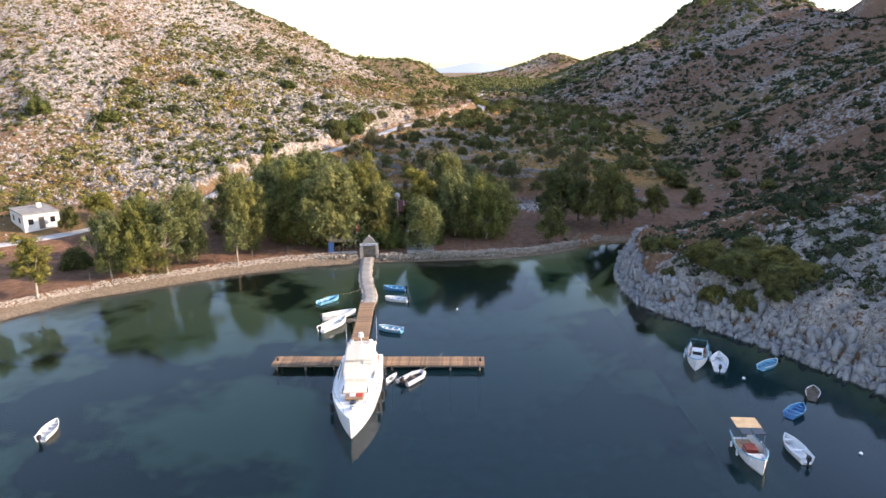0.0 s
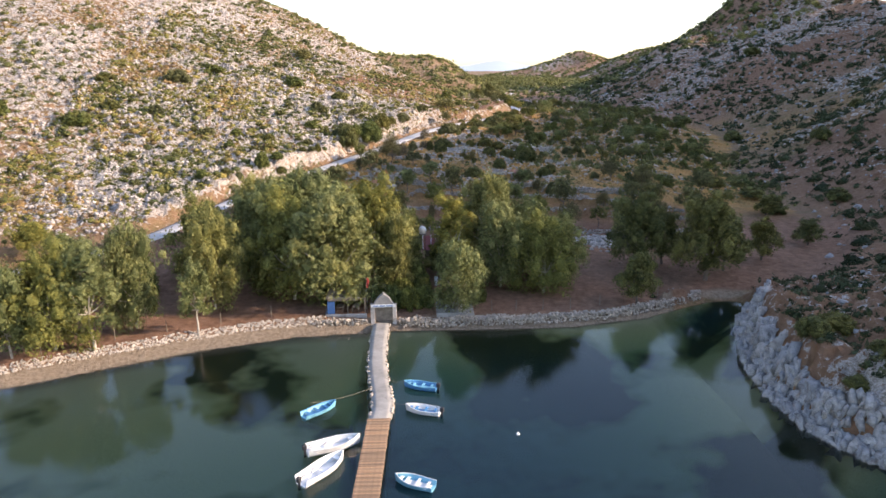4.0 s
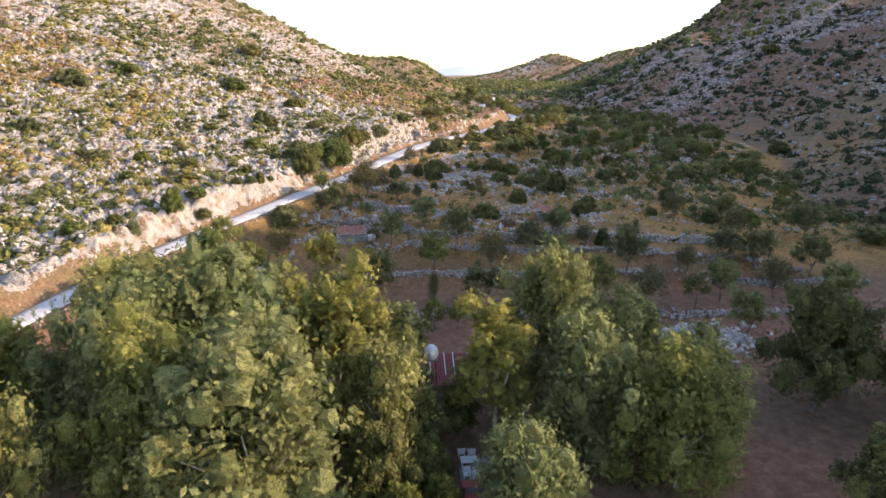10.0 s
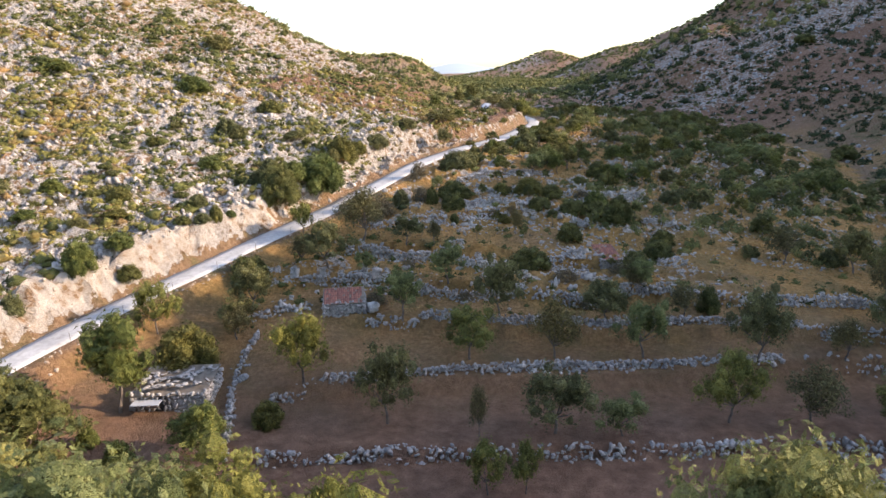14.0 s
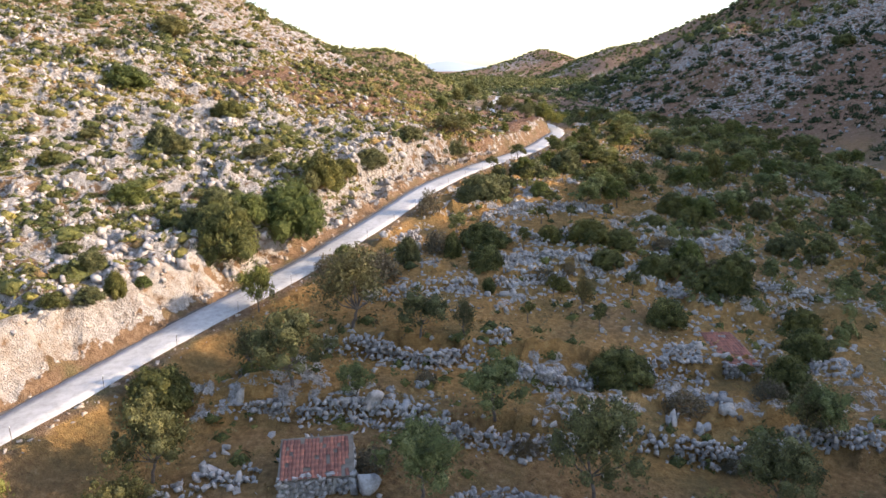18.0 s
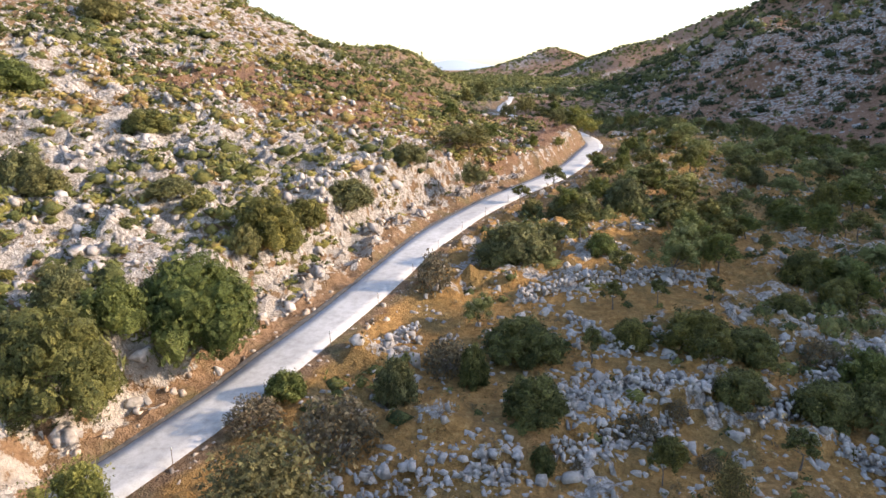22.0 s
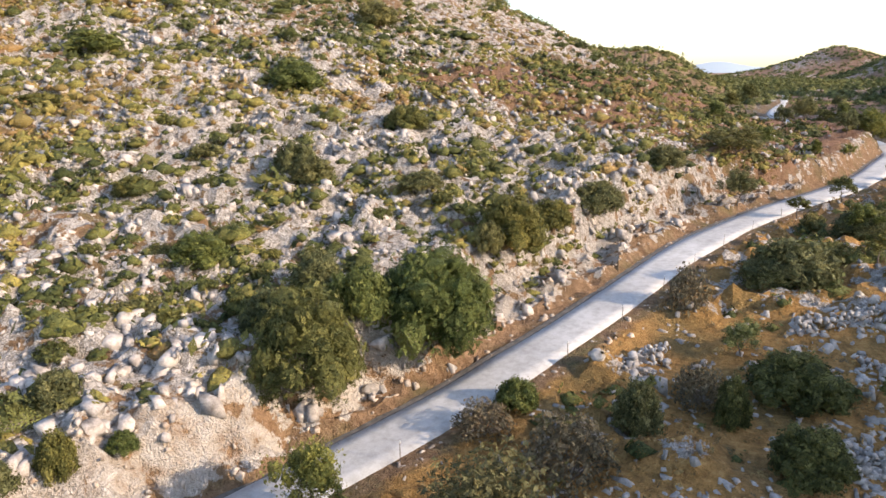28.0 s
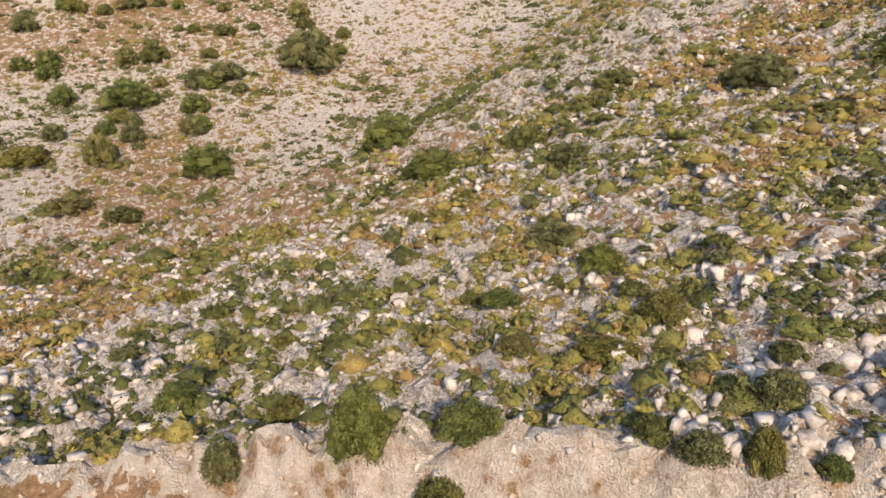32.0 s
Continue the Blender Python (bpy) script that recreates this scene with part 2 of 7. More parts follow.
def ramp(nodes, links, source, stops):
    r = nodes.new("ShaderNodeValToRGB")
    while len(r.color_ramp.elements) < len(stops):
        r.color_ramp.elements.new(0.5)
    for e, (p, c) in zip(r.color_ramp.elements, stops):
        e.position, e.color = p, (*c, 1)
    links.new(source, r.inputs[0])
    return r.outputs[0]


def noise_tex(nodes, links, scale, detail=4.0, coord=None, rough=0.55):
    n = nodes.new("ShaderNodeTexNoise")
    n.inputs["Scale"].default_value, n.inputs["Detail"].default_value, n.inputs["Roughness"].default_value = scale, detail, rough
    if coord is not None:
        links.new(coord, n.inputs["Vector"])
    return n.outputs["Fac"]


def mixed(nodes, links, fac, a, b, mode="MIX"):
    m = nodes.new("ShaderNodeMix")
    m.data_type, m.blend_type = "RGBA", mode
    for socket, value in ((m.inputs[0], fac), (m.inputs[6], a), (m.inputs[7], b)):
        if isinstance(value, (int, float)):
            socket.default_value = value
        elif isinstance(value, tuple):
            socket.default_value = (*value, 1)
        else:
            links.new(value, socket)
    return m.outputs[2]


def bumped(nodes, links, shader, source, strength=0.4, distance=0.05):
    b = nodes.new("ShaderNodeBump")
    b.inputs["Strength"].default_value, b.inputs["Distance"].default_value = strength, distance
    links.new(source, b.inputs["Height"])
    links.new(b.outputs[0], shader.inputs["Normal"])


def world_coord(nodes):
    return nodes.new("ShaderNodeNewGeometry").outputs["Position"]


def plain(name, color, rough=0.6, metal=0.0, vary=0.25, scale=6.0, bump=0.15, dist=0.01, spec=0.5):
    """A surface with stains and grain at two scales."""
    m, n, l, p = node_material(name)
    co = n.new("ShaderNodeTexCoord").outputs["Object"]
    big, fine = noise_tex(n, l, scale, 5, co), noise_tex(n, l, scale * 9, 4, co)
    dark, lite = tuple(c * (1 - vary) for c in color), tuple(min(c * (1 + vary * 0.6), 0.95) for c in color)
    c = ramp(n, l, big, [(0.3, dark), (0.7, lite)])
    c2 = ramp(n, l, fine, [(0.35, (0.86, 0.86, 0.86)), (0.65, (1.0, 1.0, 1.0))])
    l.new(mixed(n, l, 1.0, c, c2, "MULTIPLY"), p.inputs["Base Color"])
    p.inputs["Roughness"].default_value, p.inputs["Metallic"].default_value = rough, metal
    p.inputs["Specular IOR Level"].default_value = spec
    if bump:
        bumped(n, l, p, fine, bump, dist)
    return m


def ground_material():
    m, n, l, p = node_material("hillside_ground")
    co = world_coord(n)
    zone = n.new("ShaderNodeVertexColor")
    zone.layer_name = "zone"
    sep = n.new("ShaderNodeSeparateColor")
    l.new(zone.outputs[0], sep.inputs[0])
    n2, n3, n4 = noise_tex(n, l, 0.95, 6, co, 0.66), noise_tex(n, l, 2.6, 5, co, 0.65), noise_tex(n, l, 11.0, 3, co)
    soil = ramp(n, l, n3, [(0.3, (0.13, 0.080, 0.046)), (0.55, (0.25, 0.155, 0.09)), (0.75, (0.36, 0.25, 0.16))])
    litter = ramp(n, l, n4, [(0.3, (0.075, 0.070, 0.030)), (0.6, (0.16, 0.135, 0.062))])
    soil = mixed(n, l, ramp(n, l, noise_tex(n, l, 0.35, 5, co, 0.6), [(0.48, (0, 0, 0)), (0.64, (0.85, 0.85, 0.85))]), soil, litter)
    grass = ramp(n, l, n3, [(0.3, (0.21, 0.112, 0.040)), (0.55, (0.40, 0.22, 0.076)), (0.75, (0.54, 0.335, 0.13))])
    grass = mixed(n, l, ramp(n, l, noise_tex(n, l, 0.22, 5, co, 0.6), [(0.48, (0, 0, 0)), (0.66, (0.55, 0.55, 0.55))]), grass, litter)
    brown = ramp(n, l, n2, [(0.3, (0.145, 0.080, 0.050)), (0.6, (0.265, 0.150, 0.098)), (0.75, (0.36, 0.225, 0.150))])
    rock = ramp(n, l, n3, [(0.28, (0.15, 0.13, 0.115)), (0.40, (0.37, 0.335, 0.30)), (0.58, (0.56, 0.515, 0.475))])
    warp = n.new("ShaderNodeVectorMath")
    warp.operation = "MULTIPLY_ADD"
    spl = n.new("ShaderNodeTexNoise")
    spl.inputs["Scale"].default_value = 2.2
    spl.inputs["Detail"].default_value = 4.0
    l.new(co, spl.inputs["Vector"])
    l.new(spl.outputs["Color"], warp.inputs[0])
    warp.inputs[1].default_value = (1.6, 1.6, 1.6)
    l.new(co, warp.inputs[2])
    vor = n.new("ShaderNodeTexVoronoi")
    vor.feature = "DISTANCE_TO_EDGE"
    vor.inputs["Scale"].default_value = 2.3
    l.new(warp.outputs[0], vor.inputs["Vector"])
    rock = mixed(n, l, 0.8, rock, ramp(n, l, vor.outputs["Distance"], [(0.0, (0.30, 0.26, 0.22)), (0.05, (0.82, 0.80, 0.78)), (0.25, (1.05, 1.05, 1.05))]), "MULTIPLY")
    c = mixed(n, l, sep.outputs[1], soil, grass)
    c = mixed(n, l, sep.outputs[2], c, brown)
    add = n.new("ShaderNodeMath")
    add.operation = "ADD"
    l.new(sep.outputs[0], add.inputs[0])
    k = n.new("ShaderNodeMath")
    k.operation, k.inputs[1].default_value, k.inputs[2].default_value = "MULTIPLY_ADD", 2.2, -1.24
    l.new(n2, k.inputs[0])
    l.new(k.outputs[0], add.inputs[1])
    amount = n.new("ShaderNodeMath")
    amount.operation = "MULTIPLY"
    l.new(ramp(n, l, add.outputs[0], [(0.455, (0, 0, 0)), (0.53, (1, 1, 1))]), amount.inputs[0])
    l.new(ramp(n, l, sep.outputs[0], [(0.02, (0, 0, 0)), (0.12, (1, 1, 1))]), amount.inputs[1])
    cut = n.new("ShaderNodeAttribute")
    cut.attribute_name = "bank"
    face = ramp(n, l, n2, [(0.34, (0.28, 0.165, 0.09)), (0.44, (0.43, 0.35, 0.275)), (0.60, (0.55, 0.49, 0.425))])
    rock = mixed(n, l, cut.outputs["Fac"], rock, face)
    warm = n.new("ShaderNodeMath")
    warm.operation, warm.inputs[1].default_value = "MULTIPLY", 0.75
    l.new(cut.outputs["Fac"], warm.inputs[0])
    c = mixed(n, l, warm.outputs[0], c, ramp(n, l, n3, [(0.3, (0.17, 0.095, 0.05)), (0.6, (0.33, 0.205, 0.12))]))
    c = mixed(n, l, amount.outputs[0], c, rock)
    c = mixed(n, l, 0.35, c, ramp(n, l, n4, [(0.3, (0.55, 0.55, 0.55)), (0.6, (1, 1, 1))]), "MULTIPLY")
    sand = ramp(n, l, n3, [(0.3, (0.16, 0.118, 0.083)), (0.6, (0.28, 0.22, 0.16))])
    c = mixed(n, l, zone.outputs["Alpha"], sand, c)
    # sea bed: pale sand with dark weed
    xyz = n.new("ShaderNodeSeparateXYZ")
    l.new(co, xyz.inputs[0])
    weed = noise_tex(n, l, 0.06, 4, co, 0.5)
    bed = ramp(n, l, weed, [(0.47, (0.50, 0.46, 0.30)), (0.51, (0.32, 0.31, 0.165)), (0.545, (0.045, 0.05, 0.022))])
    wet = n.new("ShaderNodeMapRange")
    wet.inputs["From Min"].default_value, wet.inputs["From Max"].default_value = -0.01, -0.10
    l.new(xyz.outputs[2], wet.inputs["Value"])
    c = mixed(n, l, wet.outputs[0], c, bed)
    l.new(c, p.inputs["Base Color"])
    p.inputs["Roughness"].default_value = 0.95
    p.inputs["Specular IOR Level"].default_value = 0.15
    h = n.new("ShaderNodeMath")
    h.operation = "MULTIPLY_ADD"
    l.new(n3, h.inputs[0])
    h.inputs[1].default_value = 1.0
    l.new(n4, h.inputs[2])
    h2 = n.new("ShaderNodeMath")
    h2.operation = "MULTIPLY_ADD"
    cap = n.new("ShaderNodeMath")
    cap.operation, cap.inputs[1].default_value = "MINIMUM", 0.16
    l.new(vor.outputs["Distance"], cap.inputs[0])
    gate = n.new("ShaderNodeMath")
    gate.operation = "MULTIPLY"
    l.new(cap.outputs[0], gate.inputs[0])
    l.new(amount.outputs[0], gate.inputs[1])
    l.new(gate.outputs[0], h2.inputs[0])
    h2.inputs[1].default_value = 1.5
    l.new(h.outputs[0], h2.inputs[2])
    bumped(n, l, p, h2.outputs[0], 1.0, 0.23)
    return m


def water_material():
    m, n, l, p = node_material("sea_water")
    n.remove(p)
    out = n["Material Output"]
    depth = n.new("ShaderNodeAttribute")
    depth.attribute_name = "depth"
    c = ramp(n, l, depth.outputs["Fac"], [(0.0, (0.95, 0.96, 0.88)), (0.12, (0.80, 0.88, 0.70)), (0.35, (0.46, 0.70, 0.58)), (0.7, (0.17, 0.37, 0.40)), (1.0, (0.07, 0.20, 0.27))])
    clear, gloss, fres, mix = n.new("ShaderNodeBsdfTransparent"), n.new("ShaderNodeBsdfGlossy"), n.new("ShaderNodeFresnel"), n.new("ShaderNodeMixShader")
    l.new(c, clear.inputs[0])
    gloss.inputs["Roughness"].default_value = 0.05
    fres.inputs["IOR"].default_value = 1.34
    co = world_coord(n)
    b = n.new("ShaderNodeBump")
    b.inputs["Strength"].default_value, b.inputs["Distance"].default_value = 0.2, 0.06
    l.new(noise_tex(n, l, 1.1, 3, co), b.inputs["Height"])
    l.new(b.outputs[0], gloss.inputs["Normal"])
    l.new(b.outputs[0], fres.inputs["Normal"])
    l.new(fres.outputs[0], mix.inputs[0])
    l.new(clear.outputs[0], mix.inputs[1])
    l.new(gloss.outputs[0], mix.inputs[2])
    body, blend = n.new("ShaderNodeBsdfDiffuse"), n.new("ShaderNodeMixShader")
    body.inputs[0].default_value = (0.009, 0.034, 0.047, 1)
    share = n.new("ShaderNodeMapRange")
    share.inputs["To Min"].default_value, share.inputs["To Max"].default_value = 0.0, 0.45
    l.new(depth.outputs["Fac"], share.inputs["Value"])
    l.new(share.outputs[0], blend.inputs[0])
    l.new(clear.outputs[0], blend.inputs[1])
    l.new(body.outputs[0], blend.inputs[2])
    l.new(blend.outputs[0], mix.inputs[1])
    l.new(mix.outputs[0], out.inputs[0])
    return m


# ---- ground, sea, road ----
def spread(lo, hi, step, out_lo, out_hi, grow):
    """Grid lines: even between lo and hi, ever wider beyond."""
    a = list(np.arange(lo, hi, step))
    d = step
    while a[-1] < out_hi:
        d *= grow
        a.append(a[-1] + d)
    d = step
    while a[0] > out_lo:
        d *= grow
        a.insert(0, a[0] - d)
    return np.array(a)


GX, GY = spread(-92, 60, 0.55, -900, 1500, 1.045), spread(60, 245, 0.55, -350, 4200, 1.045)
gx, gy = np.meshgrid(GX, GY)
gz = height(gx, gy)
nx, ny = len(GX), len(GY)
ii = (np.arange(ny - 1)[:, None] * nx + np.arange(nx - 1)[None]).ravel()
ground_mesh = mesh_from("ground", np.stack([gx, gy, gz], -1).reshape(-1, 3), np.stack([ii, ii + 1, ii + nx + 1, ii + nx], 1), True)
gs, gg, gd0 = along(gx, gy, ROAD)[0], along(gx, gy, GULLY)[0], along(gx, gy, SHORE)[0]
z_rock_haze = rockiness(gx, gy, gs, gg, gd0)
z_rock_haze = np.where(gd0 < 0, 0, z_rock_haze)
z_bank = sstep(1.8, 2.6, gs) * sstep(6.2, 3.8, gs) * sstep(125, 145, gy) * sstep(290, 250, gy)
z_bank = z_bank * (1 - 0.7 * sstep(200, 232, gy)) * (0.35 + 0.65 * sstep(0.35, 0.55, fbm(gx / 8, gy / 8, 2, 67)))
bank_att = ground_mesh.attributes.new("bank", "FLOAT", "POINT")
bank_att.data.foreach_set("value", z_bank.astype(np.float32).ravel())
# far hills greyed with added rock cover, standing in for haze
z_rock_haze = np.maximum(z_rock_haze, 0.34 * sstep(520, 600, gy))
z_grass = ((gs < -2.4) & (gg > 0)) * sstep(141, 158, gy) * (0.55 + 0.45 * sstep(0.4, 0.55, fbm(gx / 17, gy / 17, 3, 71)))
z_grass = z_grass * sstep(300, 260, gy)
z_grass = np.maximum(z_grass, 0.45 * (gg < -4) * sstep(0.48, 0.6, fbm(gx / 30, gy / 30, 3, 73)) + 0.12 * sstep(-120, -140, gx) * sstep(0.5, 0.65, fbm(gx / 14, gy / 14, 2, 74)))
z_grass = np.maximum(z_grass, 0.5 * sstep(-50, -56, gx) * sstep(-82, -74, gx) * sstep(128, 118, gy) * (gd0 > 2))
z_brown = ((gs < 0) & (gg > -6) & ~((gx > 33) & (gy < 109))) * sstep(160, 140, gy) * (gd0 > 0.6)
z_brown = np.maximum(z_brown, 0.8 * ((gx > 33) & (gy < 108) | (gg < -4) & (gy < 200)) * (gd0 > 0.5))
z_field = (gs > 4) * sstep(44, 32, gs) * sstep(226, 236, gy) * sstep(318, 296, gy)
z_brown = np.maximum(z_brown, 0.95 * z_field)
z_rock_haze = z_rock_haze * (1 - 0.75 * z_field)
z_brown = np.maximum(z_brown, 0.9 * sstep(265, 310, gy) * (gs < -2.5))
z_brown = np.maximum(z_brown, 0.5 * (gd0 < -0.5) * sstep(0.4, 0.6, fbm(gx / 9, gy / 9, 3, 81)))
fz = z_rock_haze[:-1, :-1].ravel()
ground_mesh.polygons.foreach_set("use_smooth", (fz < 0.3) | (gx[:-1, :-1].ravel() < -130))
col = ground_mesh.color_attributes.new("zone", "FLOAT_COLOR", "POINT")
col.data.foreach_set("color", np.stack([z_rock_haze, z_grass, z_brown, 1 - sstep(2.6, 1.5, gd0) * (gd0 > -4) * ~((gx > 33) & (gy < 108))], -1).astype(np.float32).ravel())
MAT_GROUND = ground_material()
ground_mesh.materials.append(MAT_GROUND)
tagged(new("ground", ground_mesh), "rocky limestone hillsides, dry grass and brown valley soil", "ground", kind="structure")

wx, wy = np.meshgrid(np.arange(-420, 181, 6.0), np.arange(-360, 121, 6.0))
wi = (np.arange(wx.shape[0] - 1)[:, None] * wx.shape[1] + np.arange(wx.shape[1] - 1)[None]).ravel()
water_mesh = mesh_from("water", np.stack([wx, wy, 0 * wx], -1).reshape(-1, 3), np.stack([wi, wi + 1, wi + wx.shape[1] + 1, wi + wx.shape[1]], 1), True)
att = water_mesh.attributes.new("depth", "FLOAT", "POINT")
att.data.foreach_set("value", (np.clip(-height(wx, wy, False), 0, 6) / 5.5).astype(np.float32).ravel())
water_mesh.materials.append(water_material())
tagged(new("water", water_mesh), "calm blue-green bay water, clear over the shallows", "water", kind="structure")


# ---- building helpers ----
def part(name, mesh, material, parent, label=""):
    """One mesh under a thing or under a part."""
    if isinstance(mesh, bmesh.types.BMesh):
        me = bpy.data.meshes.new(name)
        mesh.to_mesh(me)
        mesh.free()
        mesh = me
    if material and not mesh.materials:
        mesh.materials.append(material)
    ob = new(name, mesh)
    ob.parent = parent
    if label:
        ob["label"] = label
    return ob


def thing(name, m, label, category, group="", kind=""):
    ob = new(name)
    ob.matrix_world = m
    return tagged(ob, label, category, group, kind)


def box(bm, x0, y0, z0, x1, y1, z1, bevel=0.0):
    r = bmesh.ops.create_cube(bm, size=1.0, matrix=Matrix.LocRotScale(((x0 + x1) / 2, (y0 + y1) / 2, (z0 + z1) / 2), None, (x1 - x0, y1 - y0, z1 - z0)))
    if bevel:
        e = list({e for v in r["verts"] for e in v.link_edges})
        bmesh.ops.bevel(bm, geom=e, offset=bevel, segments=1, affect="EDGES")
    return bm


def boxed(x0, y0, z0, x1, y1, z1, bevel=0.0):
    return box(bmesh.new(), x0, y0, z0, x1, y1, z1, bevel)


def rod(bm, a, b, r0, r1=None, sides=8):
    a, b = Vector(a), Vector(b)
    d = b - a
    m = Matrix.Translation((a + b) / 2) @ d.to_track_quat("Z", "Y").to_matrix().to_4x4()
    bmesh.ops.create_cone(bm, cap_ends=True, segments=sides, radius1=r0, radius2=r0 if r1 is None else r1, depth=d.length, matrix=m)
    return bm


def rodded(a, b, r0, r1=None, sides=8):
    return rod(bmesh.new(), a, b, r0, r1, sides)


def ico(sub):
    bm = bmesh.new()
    bmesh.ops.create_icosphere(bm, subdivisions=sub, radius=1.0)
    bm.verts.index_update()
    v = np.array([p.co[:] for p in bm.verts])
    f = np.array([[p.index for p in q.verts] for q in bm.faces])
    bm.free()
    return v, f


ICO1, ICO2 = ico(1), ico(2)
OCTA = (np.array([(1, 0, 0.2), (0, 1, 0), (-1, 0, 0.1), (0, -1, 0), (0, 0, 1), (0, 0, -1)], float), np.array([(0, 1, 4), (1, 2, 4), (2, 3, 4), (3, 0, 4), (1, 0, 5), (2, 1, 5), (3, 2, 5), (0, 3, 5)]))
CUBE_V = np.array([(a, b, c) for c in (-1, 1) for b in (-1, 1) for a in (-1, 1)], float)
CUBE_F = np.array([(0, 2, 3), (0, 3, 1), (4, 5, 7), (4, 7, 6), (0, 1, 5), (0, 5, 4), (1, 3, 7), (1, 7, 5), (3, 2, 6), (3, 6, 7), (2, 0, 4), (2, 4, 6)])


def shards(rng, pos, size, tall=0.8, strike=None):
    """Many broken angular blocks in one mesh: corners and faces."""
    n = len(pos)
    p = CUBE_V[None] * rng.uniform(0.5, 1.0, (n, 8, 3)) * 0.8
    p[:, 4:, :2] = p[:, 4:, :2] * rng.uniform(0.35, 0.95, (n, 1, 2)) + rng.uniform(-0.25, 0.25, (n, 1, 2))
    axes = np.stack([rng.uniform(0.8, 1.9, n), rng.uniform(0.5, 1.0, n), rng.uniform(0.6, 1.3, n) * tall], -1)[:, None]
    p = p * axes
    p = np.einsum("nij,nkj->nki", turns(rng, n, 0.45), p) if strike is None else p
    if strike is not None:
        a = strike + rng.normal(0, 0.35, n)
        c, q = np.cos(a)[:, None], np.sin(a)[:, None]
        p = np.stack([p[..., 0] * c - p[..., 1] * q, p[..., 0] * q + p[..., 1] * c, p[..., 2] + 0.35 * p[..., 1]], -1)
    p = p * np.asarray(size)[:, None, None] + np.asarray(pos)[:, None]
    return p.reshape(-1, 3), (CUBE_F[None] + (np.arange(n) * 8)[:, None, None]).reshape(-1, 3)


def turns(rng, n, tilt=math.pi):
    """Random turns as n 3 x 3 arrays."""
    a, b, c = rng.uniform(0, 2 * math.pi, n), rng.uniform(-tilt, tilt, n), rng.uniform(-tilt, tilt, n)
    ca, sa, cb, sb, cc, sc = np.cos(a), np.sin(a), np.cos(b), np.sin(b), np.cos(c), np.sin(c)
    o, z = np.ones(n), np.zeros(n)
    rz = np.stack([ca, -sa, z, sa, ca, z, z, z, o], -1).reshape(n, 3, 3)
    rx = np.stack([o, z, z, z, cb, -sb, z, sb, cb], -1).reshape(n, 3, 3)
    ry = np.stack([cc, z, sc, z, o, z, -sc, z, cc], -1).reshape(n, 3, 3)
    return rz @ rx @ ry


def stones(rng, pos, size, sub=1, flat=0.7):
    """Many uneven stones in one mesh: corners and faces."""
    v, f = (ICO1, ICO2)[sub - 1]
    n = len(pos)
    jit = 1 + rng.uniform(-0.42, 0.42, (n, len(v), 1)) * (1.0 if sub == 1 else 0.45)
    shape = v[None] * jit
    if sub > 1:
        for _ in range(9):
            c = rng.normal(size=(n, 1, 3))
            c /= np.linalg.norm(c, axis=2, keepdims=True)
            over = np.clip((shape * c).sum(2, keepdims=True) - rng.uniform(0.25, 0.65, (n, 1, 1)), 0, None)
            shape = shape - over * c
    axes = np.stack([rng.uniform(0.8, 1.5, n), rng.uniform(0.6, 1.05, n), rng.uniform(flat * 0.7, flat * 1.25, n)], -1)[:, None]
    p = np.einsum("nij,nkj->nki", turns(rng, n, 0.5), shape * axes) * np.asarray(size)[:, None, None] + np.asarray(pos)[:, None]
    return p.reshape(-1, 3), (f[None] + (np.arange(n) * len(v))[:, None, None]).reshape(-1, 3)


def leaf_quads(rng, pos, normal, size, slim=0.5):
    """A small rhombic leaf spray at every place."""
    n = len(pos)
    a = np.cross(normal, rng.normal(size=(n, 3)))
    a /= np.linalg.norm(a, axis=1, keepdims=True) + 1e-9
    b = np.cross(normal, a)
    b /= np.linalg.norm(b, axis=1, keepdims=True) + 1e-9
    s = (np.asarray(size) * rng.uniform(0.6, 1.3, n))[:, None]
    q = np.stack([pos - a * s, pos - b * s * slim, pos + a * s, pos + b * s * slim], 1)
    return q.reshape(-1, 3), np.arange(4 * n).reshape(-1, 4)


def crown_mesh(name, rng, blobs, leaves, size, core=0.78, spread=0.35, slim=0.5, droop=0.0):
    """Foliage: leafy lumps under shells of leaf sprays. Blobs are rows of centre and radii."""
    blobs = np.asarray(blobs, float)
    area = (blobs[:, 3] * blobs[:, 4] * blobs[:, 5]) ** (2 / 3)
    pv, pn = [], []
    for c, a in zip(blobs, area):
        n = int(leaves * a / np.mean(area))
        d = rng.normal(size=(n, 3))
        d /= np.linalg.norm(d, axis=1, keepdims=True)
        r = (rng.uniform(0.75 - spread * 0.3, 0.92 + spread, n) ** 0.8)[:, None]
        p = c[:3] + d * r * c[3:6]
        p[:, 2] -= droop * rng.rand(n) * np.hypot(d[:, 0], d[:, 1]) * c[5]
        pv.append(p)
        pn.append(d + rng.normal(scale=0.6, size=(n, 3)))
    lv, lf = leaf_quads(rng, np.concatenate(pv), np.concatenate(pn), size, slim)
    faces = [tuple(q) for q in lf.tolist()]
    verts = lv
    if core > 0:
        v, f = ICO1
        k = len(blobs)
        cv = (v[None] * (1 + rng.uniform(-0.3, 0.3, (k, len(v), 1))) * blobs[:, None, 3:6] * core + blobs[:, None, :3]).reshape(-1, 3)
        cf = (f[None] + (np.arange(k) * len(v))[:, None, None]).reshape(-1, 3) + len(verts)
        verts = np.concatenate([verts, cv])
        faces += [tuple(q) for q in cf.tolist()]
    me = bpy.data.meshes.new(name)
    me.from_pydata(verts.tolist(), [], faces)
    return me


